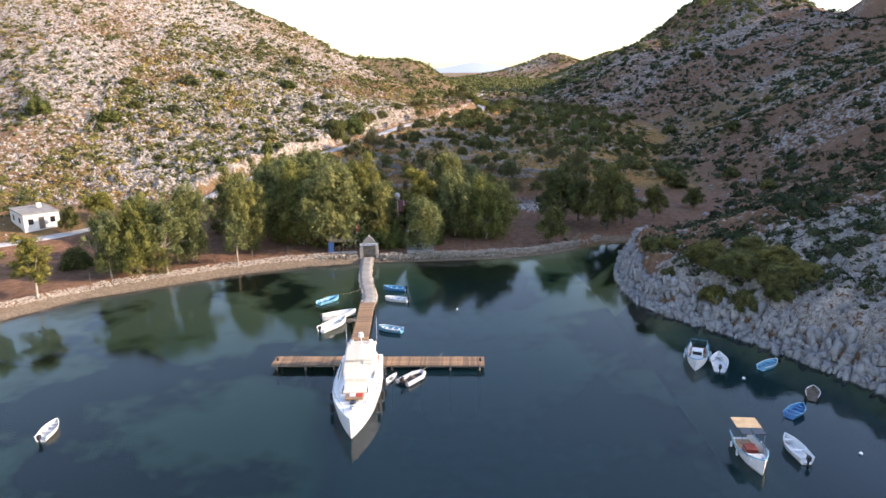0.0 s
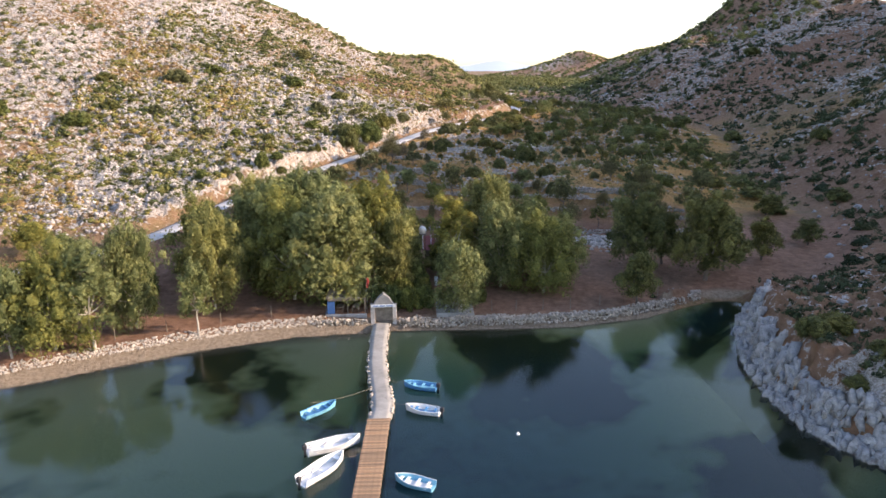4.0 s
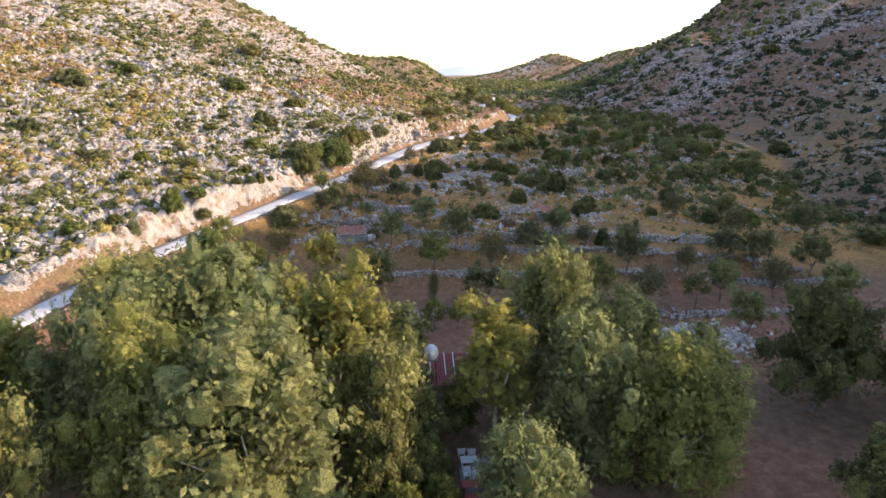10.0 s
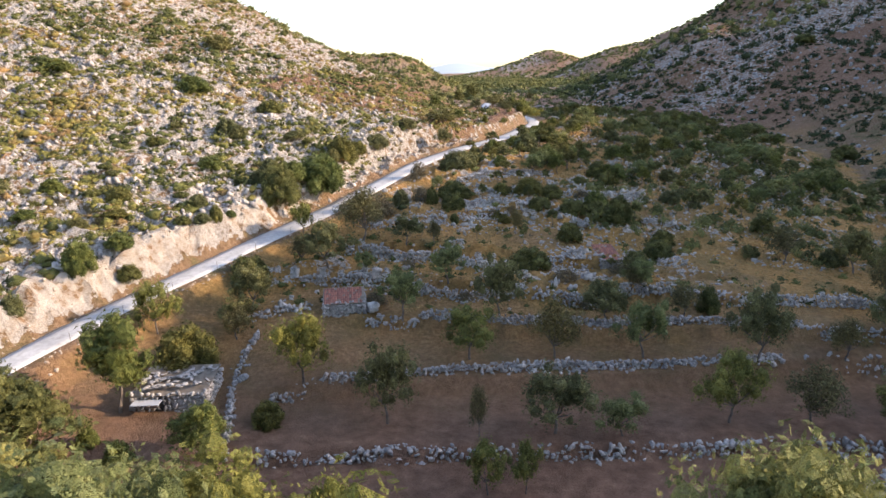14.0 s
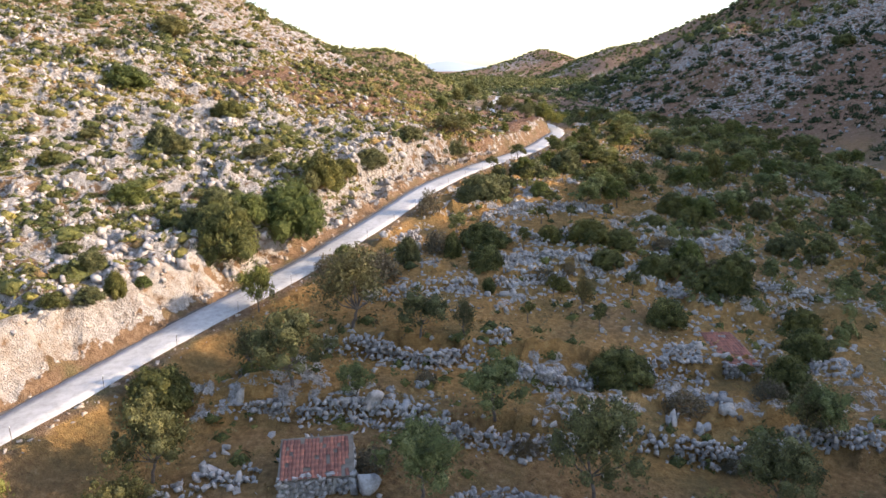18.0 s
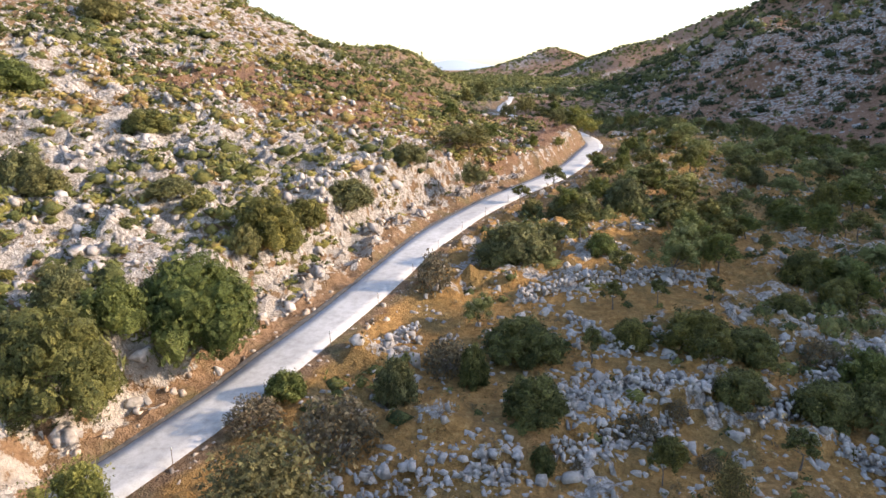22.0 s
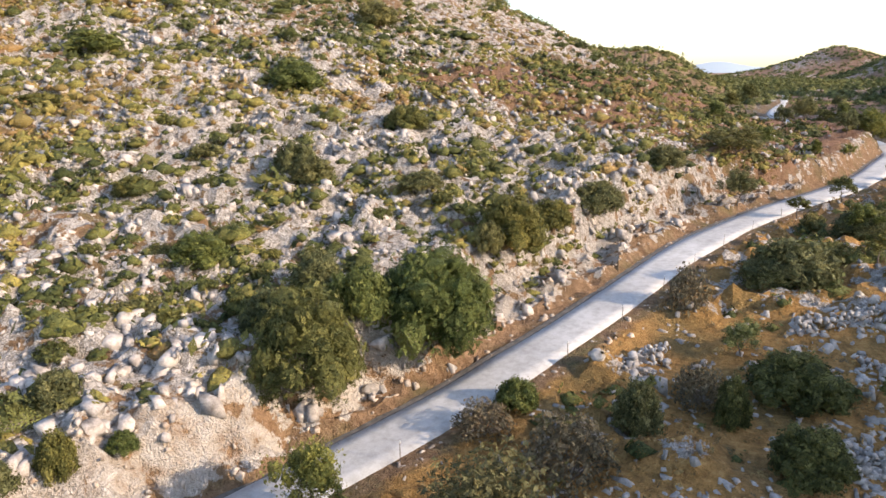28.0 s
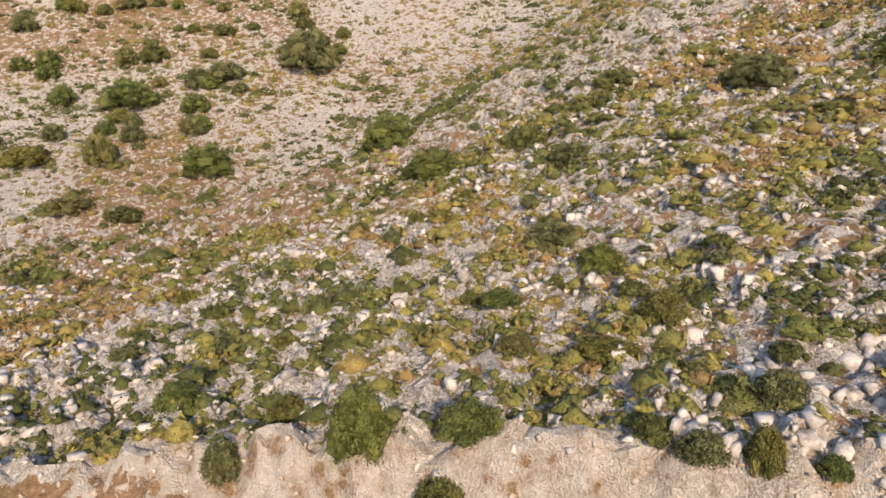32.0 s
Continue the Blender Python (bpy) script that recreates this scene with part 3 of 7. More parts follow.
def leafy_relief(n, l, p, c, coord, scale):
    """Fine clusters of leaves in tone and relief."""
    fine = noise_tex(n, l, scale, 3, coord, 0.7)
    c = mixed(n, l, 0.8, c, ramp(n, l, fine, [(0.36, (0.45, 0.48, 0.45)), (0.5, (0.95, 0.95, 0.95)), (0.66, (1.35, 1.3, 1.2))]), "MULTIPLY")
    bumped(n, l, p, fine, 0.8, 0.08)
    return c


def leaf_gaps(n, l, shader, coord, scale, cover=0.5):
    """Open gaps between the single leaves of a spray."""
    gap = ramp(n, l, noise_tex(n, l, scale, 2, coord, 0.6), [(cover - 0.02, (0, 0, 0)), (cover + 0.02, (1, 1, 1))])
    clear, mx = n.new("ShaderNodeBsdfTransparent"), n.new("ShaderNodeMixShader")
    l.new(gap, mx.inputs[0])
    l.new(clear.outputs[0], mx.inputs[1])
    l.new(shader, mx.inputs[2])
    l.new(mx.outputs[0], n["Material Output"].inputs[0])


def foliage_material(name, dark, mid, light, glow=0.25, grain=12.0, cover=0.47):
    m, n, l, p = node_material(name)
    geo = n.new("ShaderNodeNewGeometry")
    info = n.new("ShaderNodeObjectInfo")
    c = ramp(n, l, geo.outputs["Random Per Island"], [(0.0, dark), (0.5, mid), (1.0, light)])
    big = noise_tex(n, l, 0.6, 3, geo.outputs["Position"])
    c = mixed(n, l, 0.75, c, ramp(n, l, big, [(0.3, (0.62, 0.66, 0.6)), (0.7, (1.3, 1.22, 1.0))]), "MULTIPLY")
    c = mixed(n, l, 0.8, c, ramp(n, l, info.outputs["Random"], [(0.0, (0.78, 0.84, 0.84)), (0.5, (1, 1, 1)), (1.0, (1.28, 1.12, 0.88))]), "MULTIPLY")
    c = leafy_relief(n, l, p, c, geo.outputs["Position"], 9.5)
    l.new(c, p.inputs["Base Color"])
    p.inputs["Roughness"].default_value = 0.7
    p.inputs["Specular IOR Level"].default_value = 0.2
    tr, mx = n.new("ShaderNodeBsdfTranslucent"), n.new("ShaderNodeMixShader")
    l.new(c, tr.inputs[0])
    mx.inputs[0].default_value = glow
    l.new(p.outputs[0], mx.inputs[1])
    l.new(tr.outputs[0], mx.inputs[2])
    leaf_gaps(n, l, mx.outputs[0], geo.outputs["Position"], grain, cover)
    return m


def tinted_foliage(name, stops, grain=12.0, cover=0.46):
    """Foliage whose hue follows each plant's own tint."""
    m, n, l, p = node_material(name)
    a = n.new("ShaderNodeAttribute")
    a.attribute_name = "tint"
    c = ramp(n, l, a.outputs["Fac"], stops)
    geo = n.new("ShaderNodeNewGeometry")
    c = mixed(n, l, 0.7, c, ramp(n, l, geo.outputs["Random Per Island"], [(0.0, (0.62, 0.64, 0.6)), (1.0, (1.25, 1.22, 1.1))]), "MULTIPLY")
    c = leafy_relief(n, l, p, c, geo.outputs["Position"], 9.0)
    l.new(c, p.inputs["Base Color"])
    p.inputs["Roughness"].default_value = 0.8
    p.inputs["Specular IOR Level"].default_value = 0.15
    leaf_gaps(n, l, p.outputs[0], geo.outputs["Position"], grain, cover)
    return m


def rock_material(name, base, stain):
    m, n, l, p = node_material(name)
    co = world_coord(n)
    geo = n.new("ShaderNodeNewGeometry")
    n1, n2 = noise_tex(n, l, 1.3, 5, co, 0.65), noise_tex(n, l, 7.0, 5, co, 0.6)
    c = ramp(n, l, n1, [(0.3, stain), (0.5, base), (0.75, tuple(min(v * 1.25, 0.8) for v in base))])
    c = mixed(n, l, 0.7, c, ramp(n, l, geo.outputs["Random Per Island"], [(0.0, (0.7, 0.7, 0.72)), (1.0, (1.15, 1.1, 1.05))]), "MULTIPLY")
    c = mixed(n, l, 0.5, c, ramp(n, l, n2, [(0.3, (0.5, 0.5, 0.5)), (0.6, (1, 1, 1))]), "MULTIPLY")
    l.new(c, p.inputs["Base Color"])
    p.inputs["Roughness"].default_value = 0.92
    p.inputs["Specular IOR Level"].default_value = 0.2
    bumped(n, l, p, n2, 0.8, 0.06)
    return m


M_ROCK = rock_material("limestone", (0.39, 0.36, 0.325), (0.18, 0.165, 0.145))
M_OUTCROP = rock_material("white_limestone", (0.47, 0.43, 0.395), (0.18, 0.155, 0.135))
M_WALLSTONE = rock_material("grey_limestone", (0.43, 0.405, 0.38), (0.19, 0.175, 0.16))
M_CRAG = rock_material("grey_crag_limestone", (0.32, 0.315, 0.31), (0.14, 0.135, 0.13))
M_BEACHSTONE = rock_material("pale_shore_stone", (0.44, 0.39, 0.33), (0.25, 0.21, 0.17))
M_BANK = rock_material("cut_bank_rock", (0.46, 0.39, 0.32), (0.30, 0.20, 0.13))
M_SHRUB = foliage_material("dark_shrub_leaves", (0.056, 0.064, 0.022), (0.118, 0.122, 0.042), (0.195, 0.19, 0.072), 0.25, 14.0)
M_SHRUB2 = foliage_material("olive_shrub_leaves", (0.070, 0.076, 0.034), (0.130, 0.132, 0.060), (0.21, 0.205, 0.10))
M_SHRUB3 = foliage_material("deep_green_leaves", (0.052, 0.068, 0.020), (0.108, 0.132, 0.040), (0.19, 0.21, 0.072), 0.25, 15.0)
M_LEAFY = foliage_material("fresh_green_leaves", (0.060, 0.080, 0.022), (0.125, 0.145, 0.042), (0.20, 0.21, 0.07), 0.25, 15.0)
M_DRY = foliage_material("dry_twigs", (0.10, 0.078, 0.056), (0.165, 0.132, 0.092), (0.23, 0.19, 0.13), 0.15, 18.0, 0.43)
M_EUCA = foliage_material("eucalyptus_leaves", (0.088, 0.105, 0.042), (0.172, 0.19, 0.080), (0.265, 0.28, 0.13), 0.3, 19.0)
M_EUCA2 = foliage_material("young_eucalyptus_leaves", (0.10, 0.11, 0.032), (0.18, 0.185, 0.054), (0.27, 0.265, 0.085), 0.3, 19.0)
M_SPARSE = foliage_material("sparse_olive_brown_leaves", (0.080, 0.074, 0.036), (0.135, 0.122, 0.060), (0.20, 0.18, 0.09), 0.2, 18.0, 0.45)
M_PALM = foliage_material("palm_fronds", (0.025, 0.055, 0.02), (0.05, 0.10, 0.03), (0.10, 0.15, 0.05))
M_BARK = plain("grey_bark", (0.16, 0.125, 0.10), 0.95, scale=3.0, vary=0.4, bump=0.6, dist=0.03)
M_PALEBARK = plain("pale_bark", (0.42, 0.37, 0.31), 0.9, scale=2.0, vary=0.35, bump=0.4, dist=0.02)


# ---- road ----


def smooth_line(pts, step=1.5, rounds=3):
    """A line resampled at even steps with its corners eased."""
    p = np.asarray(pts, float)
    for _ in range(rounds):
        q = [p[0]]
        for a, b in zip(p[:-1], p[1:]):
            q += [a * 0.75 + b * 0.25, a * 0.25 + b * 0.75]
        p = np.array(q + [p[-1]])
    d = np.r_[0, np.cumsum(np.linalg.norm(np.diff(p[:, :2], axis=0), axis=1))]
    u = np.arange(0, d[-1], step)
    return np.stack([np.interp(u, d, p[:, k]) for k in range(p.shape[1])], 1)


def strip(line, offsets, lift):
    """Corners and faces of a band that follows a line."""
    t = np.gradient(line[:, :2], axis=0)
    t /= np.linalg.norm(t, axis=1, keepdims=True)
    nrm = np.stack([t[:, 1], -t[:, 0]], 1)
    rows = []
    for o, h in zip(offsets, lift):
        rows.append(np.c_[line[:, :2] + nrm * np.asarray(o).reshape(-1, 1), line[:, 2] + h])
    v = np.stack(rows, 1)
    n, k = v.shape[:2]
    i = (np.arange(n - 1)[:, None] * k + np.arange(k - 1)[None]).ravel()
    return v.reshape(-1, 3), np.stack([i, i + 1, i + k + 1, i + k], 1)


road_line = smooth_line(ROAD[1:-1], 1.2)
wob = fbm(road_line[:, 0] / 6, road_line[:, 1] / 6, 2, 91) * 0.5 - 0.25
wob = wob * 0.6
rv, rf = strip(road_line, [-1.55 + wob, -1.42 + wob, -0.7, 0 * wob, 0.7, 1.38 - wob, 1.5 - wob], [-0.15, 0.10, 0.13, 0.14, 0.13, 0.10, -0.15])
road_mesh = mesh_from("road", rv, rf, False)


def road_material():
    m, n, l, p = node_material("worn_concrete_road")
    co = world_coord(n)
    n1, n2, n3 = noise_tex(n, l, 0.35, 4, co), noise_tex(n, l, 2.2, 5, co, 0.65), noise_tex(n, l, 14, 3, co)
    c = ramp(n, l, n1, [(0.3, (0.40, 0.39, 0.38)), (0.7, (0.56, 0.55, 0.53))])
    c = mixed(n, l, 0.7, c, ramp(n, l, n2, [(0.3, (0.62, 0.6, 0.57)), (0.6, (1.0, 1.0, 1.0))]), "MULTIPLY")
    c = mixed(n, l, 0.5, c, ramp(n, l, n3, [(0.3, (0.8, 0.8, 0.8)), (0.6, (1, 1, 1))]), "MULTIPLY")
    l.new(c, p.inputs["Base Color"])
    p.inputs["Roughness"].default_value = 0.9
    bumped(n, l, p, n3, 0.3, 0.02)
    return m


road_mesh.materials.append(road_material())
tagged(new("road", road_mesh), "narrow pale concrete road with worn edges", "road", kind="structure")

gv, gf = strip(road_line, [-1.95 + wob, -1.8 + wob, -1.5 + wob], [0.02, 0.06, 0.04])
gutter = mesh_from("gutter", gv, gf, False)
gutter.materials.append(plain("dark_wet_gravel", (0.13, 0.115, 0.10), 0.95, vary=0.45, scale=3.0, bump=0.6, dist=0.03))
tagged(new("gutter", gutter), "dark gravel gutter along the road's uphill edge", "gutter", kind="structure")

# ---- loose rock and low scrub ----
rng = np.random.RandomState(11)


def scatter(n, x0, x1, y0, y1, weight):
    """Places drawn evenly and kept with the chance that weight(x, y) gives."""
    x, y = rng.uniform(x0, x1, n), rng.uniform(y0, y1, n)
    k = rng.rand(n) < weight(x, y)
    return x[k], y[k]


def west_slope(x, y):
    return (along(x, y, ROAD)[0] > 3.2) * (along(x, y, SHORE)[0] > 8)


def on_ground(x, y, sink=0.0):
    return np.stack([x, y, height(x, y) - sink], -1)


def stuff(name, v, f, material, label, category, smooth=False):
    me = mesh_from(name, v, f, smooth)
    me.materials.append(material)
    return tagged(new(name, me), label, category, kind="stuff")


x, y = scatter(15000, -62, 20, 128, 245, lambda x, y: west_slope(x, y) * (0.25 + 0.75 * sstep(0.42, 0.6, fbm(x / 5, y / 4, 3, 101))))
sz = rng.uniform(0.08, 0.30, len(x)) + 0.22 * rng.rand(len(x)) ** 5
stuff("loose_rocks", *shards(rng, on_ground(x, y, 0.06), sz, 0.75), M_OUTCROP, "scattered white limestone rocks on the slope", "rocks")
x, y = scatter(22000, -80, 20, 128, 250, lambda x, y: west_slope(x, y) * sstep(0.44, 0.56, fbm(x / 3.5, y / 7, 3, 104)))
stuff("rock_outcrops", *shards(rng, on_ground(x, y, 0.14), rng.uniform(0.25, 0.72, len(x)), 0.62, 1.9), M_OUTCROP, "jagged white limestone ribs breaking through the slope", "rocks")
x, y = scatter(15000, -220, 30, 90, 335, lambda x, y: west_slope(x, y) * ((x < -60) | (y > 240)) * (0.35 + 0.65 * sstep(0.42, 0.6, fbm(x / 7, y / 6, 3, 102))))
sz = rng.uniform(0.15, 0.42, len(x)) + 0.3 * rng.rand(len(x)) ** 6
stuff("hillside_rocks", *shards(rng, on_ground(x, y, 0.08), sz, 0.75), M_ROCK, "white limestone outcrops strewn over the hill", "rocks")
x, y = scatter(20000, -14, 74, 158, 280, lambda x, y: (along(x, y, ROAD)[0] < -3.5) * (along(x, y, GULLY)[0] > 0) * sstep(0.44, 0.6, fbm(x / 8, y / 4.5, 3, 61)) * sstep(158, 170, y))
sz = rng.uniform(0.10, 0.30, len(x)) + 0.35 * rng.rand(len(x)) ** 7
stuff("field_stones", *shards(rng, on_ground(x, y, 0.04), sz, 0.8), M_ROCK, "grey field stones lying between the old terraces", "stones")
x, y = scatter(11000, 30, 260, 20, 460, lambda x, y: ((along(x, y, GULLY)[0] < -2) | (y < 108)) * (along(x, y, SHORE)[0] > 0.8) * (0.3 + 0.7 * sstep(0.45, 0.6, fbm(x / 12, y / 9, 3, 103))))
sz = rng.uniform(0.2, 0.55, len(x)) * (1 + np.hypot(x - 40, y - 80) / 300)
stuff("mountain_rocks", *shards(rng, on_ground(x, y, 0.1), sz, 0.9), M_CRAG, "grey rocks over the shaded mountain side", "rocks")


def scrub(name, x, y, size, n_leaf, leaf, material, tint, label, flat=0.75, category="scrub", lump=False):
    """Low cushions of twigs and leaves in one mesh."""
    n = len(x)
    base = on_ground(x, y, 0.05)
    d = rng.normal(size=(n, n_leaf, 3))
    d[..., 2] = np.abs(d[..., 2])
    d /= np.linalg.norm(d, axis=2, keepdims=True)
    r = rng.uniform(0.7, 1.08, (n, n_leaf, 1)) * size[:, None, None] * (1 + 0.35 * np.sin(3 * np.arctan2(d[..., 1:2], d[..., :1]) + rng.uniform(0, 6, (n, 1, 1))))
    p = base[:, None] + d * r * np.array([1, 1, flat])
    v, f = leaf_quads(rng, p.reshape(-1, 3), (d + rng.normal(scale=0.5, size=d.shape)).reshape(-1, 3), np.repeat(size, n_leaf) * leaf)
    if lump:
        iv, jf = OCTA
        wide = np.stack([rng.uniform(0.75, 1.25, n), rng.uniform(0.75, 1.25, n), np.ones(n)], -1)[:, None]
        lv = (iv[None] * (1 + rng.uniform(-0.38, 0.3, (n, len(iv), 1))) * (size * 0.8)[:, None, None] * wide * np.array([1, 1, flat]) + base[:, None]).reshape(-1, 3)
        lf = (jf[None] + (np.arange(n) * len(iv))[:, None, None]).reshape(-1, 3)
        core = stuff(name, lv, lf, material, label, category)
        a = core.data.attributes.new("tint", "FLOAT", "POINT")
        a.data.foreach_set("value", np.repeat(tint, len(iv)).astype(np.float32))
    ob = stuff(name, v, f, material, label, category)
    a = ob.data.attributes.new("tint", "FLOAT", "POINT")
    a.data.foreach_set("value", np.repeat(tint, n_leaf * 4).astype(np.float32))
    return ob


M_CUSHION = tinted_foliage("scrub_cushions", cover=0.40, stops=[(0.0, (0.055, 0.066, 0.024)), (0.35, (0.125, 0.128, 0.042)), (0.7, (0.235, 0.20, 0.062)), (1.0, (0.25, 0.16, 0.075))])
M_BUSH = tinted_foliage("hill_bush_leaves", [(0.0, (0.055, 0.066, 0.022)), (0.5, (0.112, 0.120, 0.040)), (1.0, (0.19, 0.18, 0.068))])
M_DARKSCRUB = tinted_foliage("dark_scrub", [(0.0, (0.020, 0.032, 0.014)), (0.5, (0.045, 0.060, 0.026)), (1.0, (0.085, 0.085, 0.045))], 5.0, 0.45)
x, y = scatter(33000, -75, 22, 128, 262, lambda x, y: west_slope(x, y) * (0.45 + 0.55 * sstep(135, 172, y - 0.25 * x)) * (along(x, y, ROAD)[0] > 4.6) * (0.3 + 0.7 * sstep(0.35, 0.6, fbm(x / 6, y / 6, 3, 111))))
scrub("cushion_scrub", x, y, rng.uniform(0.26, 0.78, len(x)) * (1 + 1.2 * rng.rand(len(x)) ** 6), 10, 0.27, M_CUSHION, np.clip(fbm(x / 9, y / 9, 2, 112) * 1.6 - 0.22 + rng.normal(scale=0.2, size=len(x)), 0, 1), "yellow-green thorny cushion scrub among white rocks", 0.62, lump=True)
x, y = scatter(30000, -260, 30, 70, 345, lambda x, y: west_slope(x, y) * ((x < -70) | (y > 258)) * (0.25 + 0.3 * (x < -115) + 0.75 * sstep(0.35, 0.6, fbm(x / 9, y / 9, 3, 113))))
scrub("hillside_scrub", x, y, rng.uniform(0.45, 1.05, len(x)), 5, 0.5, M_CUSHION, np.clip(fbm(x / 14, y / 14, 2, 114) * 1.5 - 0.2 + rng.normal(scale=0.2, size=len(x)), 0, 1), "olive and yellow scrub covering the hill", 0.55, lump=True)
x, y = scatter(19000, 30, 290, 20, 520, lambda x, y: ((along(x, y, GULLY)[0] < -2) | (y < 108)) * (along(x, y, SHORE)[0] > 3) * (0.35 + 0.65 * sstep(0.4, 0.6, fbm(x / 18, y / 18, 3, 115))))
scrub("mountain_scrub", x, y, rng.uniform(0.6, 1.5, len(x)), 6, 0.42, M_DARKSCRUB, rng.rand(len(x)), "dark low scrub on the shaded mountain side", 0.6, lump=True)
x, y = scatter(24000, -100, 520, 420, 1400, lambda x, y: 0.35 + 0.65 * sstep(0.45, 0.6, fbm(x / 60, y / 60, 2, 116)))
scrub("far_woods", x, y, rng.uniform(1.5, 3.6, len(x)), 6, 0.42, M_BUSH, rng.rand(len(x)), "far olive trees on the valley's end hills", 0.8, "woods", lump=True)
x, y = scatter(5500, -14, 100, 158, 345, lambda x, y: (along(x, y, ROAD)[0] < -3.5) * (along(x, y, GULLY)[0] > -4) * (0.15 + 0.85 * sstep(0.45, 0.6, fbm(x / 9, y / 6, 3, 117))))
scrub("valley_scrub", x, y, rng.uniform(0.3, 0.8, len(x)), 14, 0.28, M_CUSHION, rng.rand(len(x)) * 0.5, "dark green scrub between terrace stones", 0.75, lump=True)

x, y = scatter(4200, -120, 75, 318, 620, lambda x, y: (along(x, y, ROAD)[0] > 4) * (0.15 + 0.5 * sstep(0.4, 0.55, fbm(x / 25, y / 25, 2, 123))))
# only the lighter tints, painted in place of sunlight on this slope
scrub("back_slope_scrub", x, y, rng.uniform(0.7, 2.0, len(x)), 6, 0.42, M_BUSH, 0.5 + 0.5 * rng.rand(len(x)), "olive scrub on the slope behind the western hill", 0.75, lump=True)
x, y = scatter(1500, 30, 125, 300, 470, lambda x, y: (along(x, y, ROAD)[0] < -3) * 0.8)
scrub("far_field_scrub", x, y, rng.uniform(0.4, 1.4, len(x)), 6, 0.42, M_BUSH, rng.rand(len(x)) * 0.7, "dark scrub on the far valley floor", 0.7, lump=True)
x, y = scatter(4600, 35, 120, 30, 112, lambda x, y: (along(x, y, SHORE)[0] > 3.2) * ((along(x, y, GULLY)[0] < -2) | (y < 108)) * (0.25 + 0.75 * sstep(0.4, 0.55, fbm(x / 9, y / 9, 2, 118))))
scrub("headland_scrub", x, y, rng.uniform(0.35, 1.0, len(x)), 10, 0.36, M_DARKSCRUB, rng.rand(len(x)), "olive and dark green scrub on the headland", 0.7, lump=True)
M_TUFT = tinted_foliage("dry_grass_tufts", [(0.0, (0.16, 0.12, 0.075)), (0.4, (0.33, 0.21, 0.085)), (1.0, (0.46, 0.32, 0.15))], 16.0, 0.48)
x, y = scatter(16000, -14, 80, 160, 275, lambda x, y: (along(x, y, ROAD)[0] < -2.4) * (along(x, y, GULLY)[0] > 0) * (0.2 + 0.8 * sstep(0.4, 0.6, fbm(x / 7, y / 7, 3, 119))))
scrub("dry_grass_tufts", x, y, rng.uniform(0.14, 0.4, len(x)), 6, 0.6, M_TUFT, np.clip(rng.normal(0.5, 0.3, len(x)), 0, 1), "tufts of dry golden grass in the old fields", 0.9, "grass")
rl = smooth_line([p for p in ROAD[3:19]], 0.12, 2)
t = np.gradient(rl[:, :2], axis=0)
t /= np.linalg.norm(t, axis=1, keepdims=True)
off = np.where(rng.rand(len(rl)) < 0.68, rng.uniform(1.7, 5.0, len(rl)), rng.uniform(-3.0, -1.6, len(rl)))
px, py = rl[:, 0] - t[:, 1] * off, rl[:, 1] + t[:, 0] * off
stuff("roadside_rubble", *shards(rng, on_ground(px, py, 0.02), rng.uniform(0.06, 0.20, len(px)) + 0.2 * rng.rand(len(px)) ** 9, 0.8), M_BANK, "broken pale and rusty stones on the road's verges", "stones")


# ---- shrubs ----
def shrub_mesh(seed, blobs_n, leaves, leaf, tall=0.55, core=0.8):
    """A rounded bush: leafy lumps set over a dome that reaches the ground."""
    r = np.random.RandomState(seed)
    b = []
    for k in range(blobs_n):
        u = (k + 0.5) / blobs_n
        a, e = k * 2.4 + r.uniform(-0.4, 0.4), math.asin(u ** 1.15)
        rad = r.uniform(0.10, 0.17)
        q, top = (0.5 - rad) * math.cos(e) * r.uniform(0.82, 1.08), (tall - rad) * r.uniform(0.86, 1.06)
        b.append((q * math.cos(a), q * math.sin(a), 0.07 + top * math.sin(e), rad, rad, rad * 0.95))
    b.append((0, 0, tall * 0.36, 0.35, 0.35, tall * 0.45))
    return crown_mesh("shrub", r, b, leaves, leaf, core)


SHRUBS = {}
for key, mat in (("dark", M_SHRUB), ("olive", M_SHRUB2), ("deep", M_SHRUB3)):
    SHRUBS[key] = []
    for k in range(3):
        me = shrub_mesh(k + len(key) * 5, 34, 80, 0.036, 0.52 + 0.05 * k, 0.84)
        me.materials.append(mat)
        SHRUBS[key].append(me)
        me = shrub_mesh(k + len(key) * 5, 20, 34, 0.055, 0.52 + 0.05 * k, 0.84)
        me.materials.append(mat)
        SHRUBS.setdefault(key + "_far", []).append(me)
SHRUBS["dry"] = []
for k in range(2):
    me = shrub_mesh(40 + k, 16, 110, 0.035, 0.6, 0.0)
    me.materials.append(M_DRY)
    SHRUBS["dry"].append(me)
LOWS = []
for k in range(3):
    me = shrub_mesh(60 + k, 15, 36, 0.06, 0.36, 0.84)
    me.materials.append(M_SHRUB2 if k == 1 else M_SHRUB)
    LOWS.append(me)
STEMS = []
for k in range(2):
    r = np.random.RandomState(70 + k)
    bm = bmesh.new()
    for q in range(9):
        a, w = r.uniform(0, 6.28), r.uniform(0.1, 0.34)
        rod(bm, (0.03 * math.cos(a), 0.03 * math.sin(a), 0), (w * math.cos(a), w * 0.8 * math.sin(a), r.uniform(0.16, 0.3)), 0.012, 0.005, 5)
    me = bpy.data.meshes.new("stems")
    bm.to_mesh(me)
    bm.free()
    me.materials.append(M_BARK)
    STEMS.append(me)
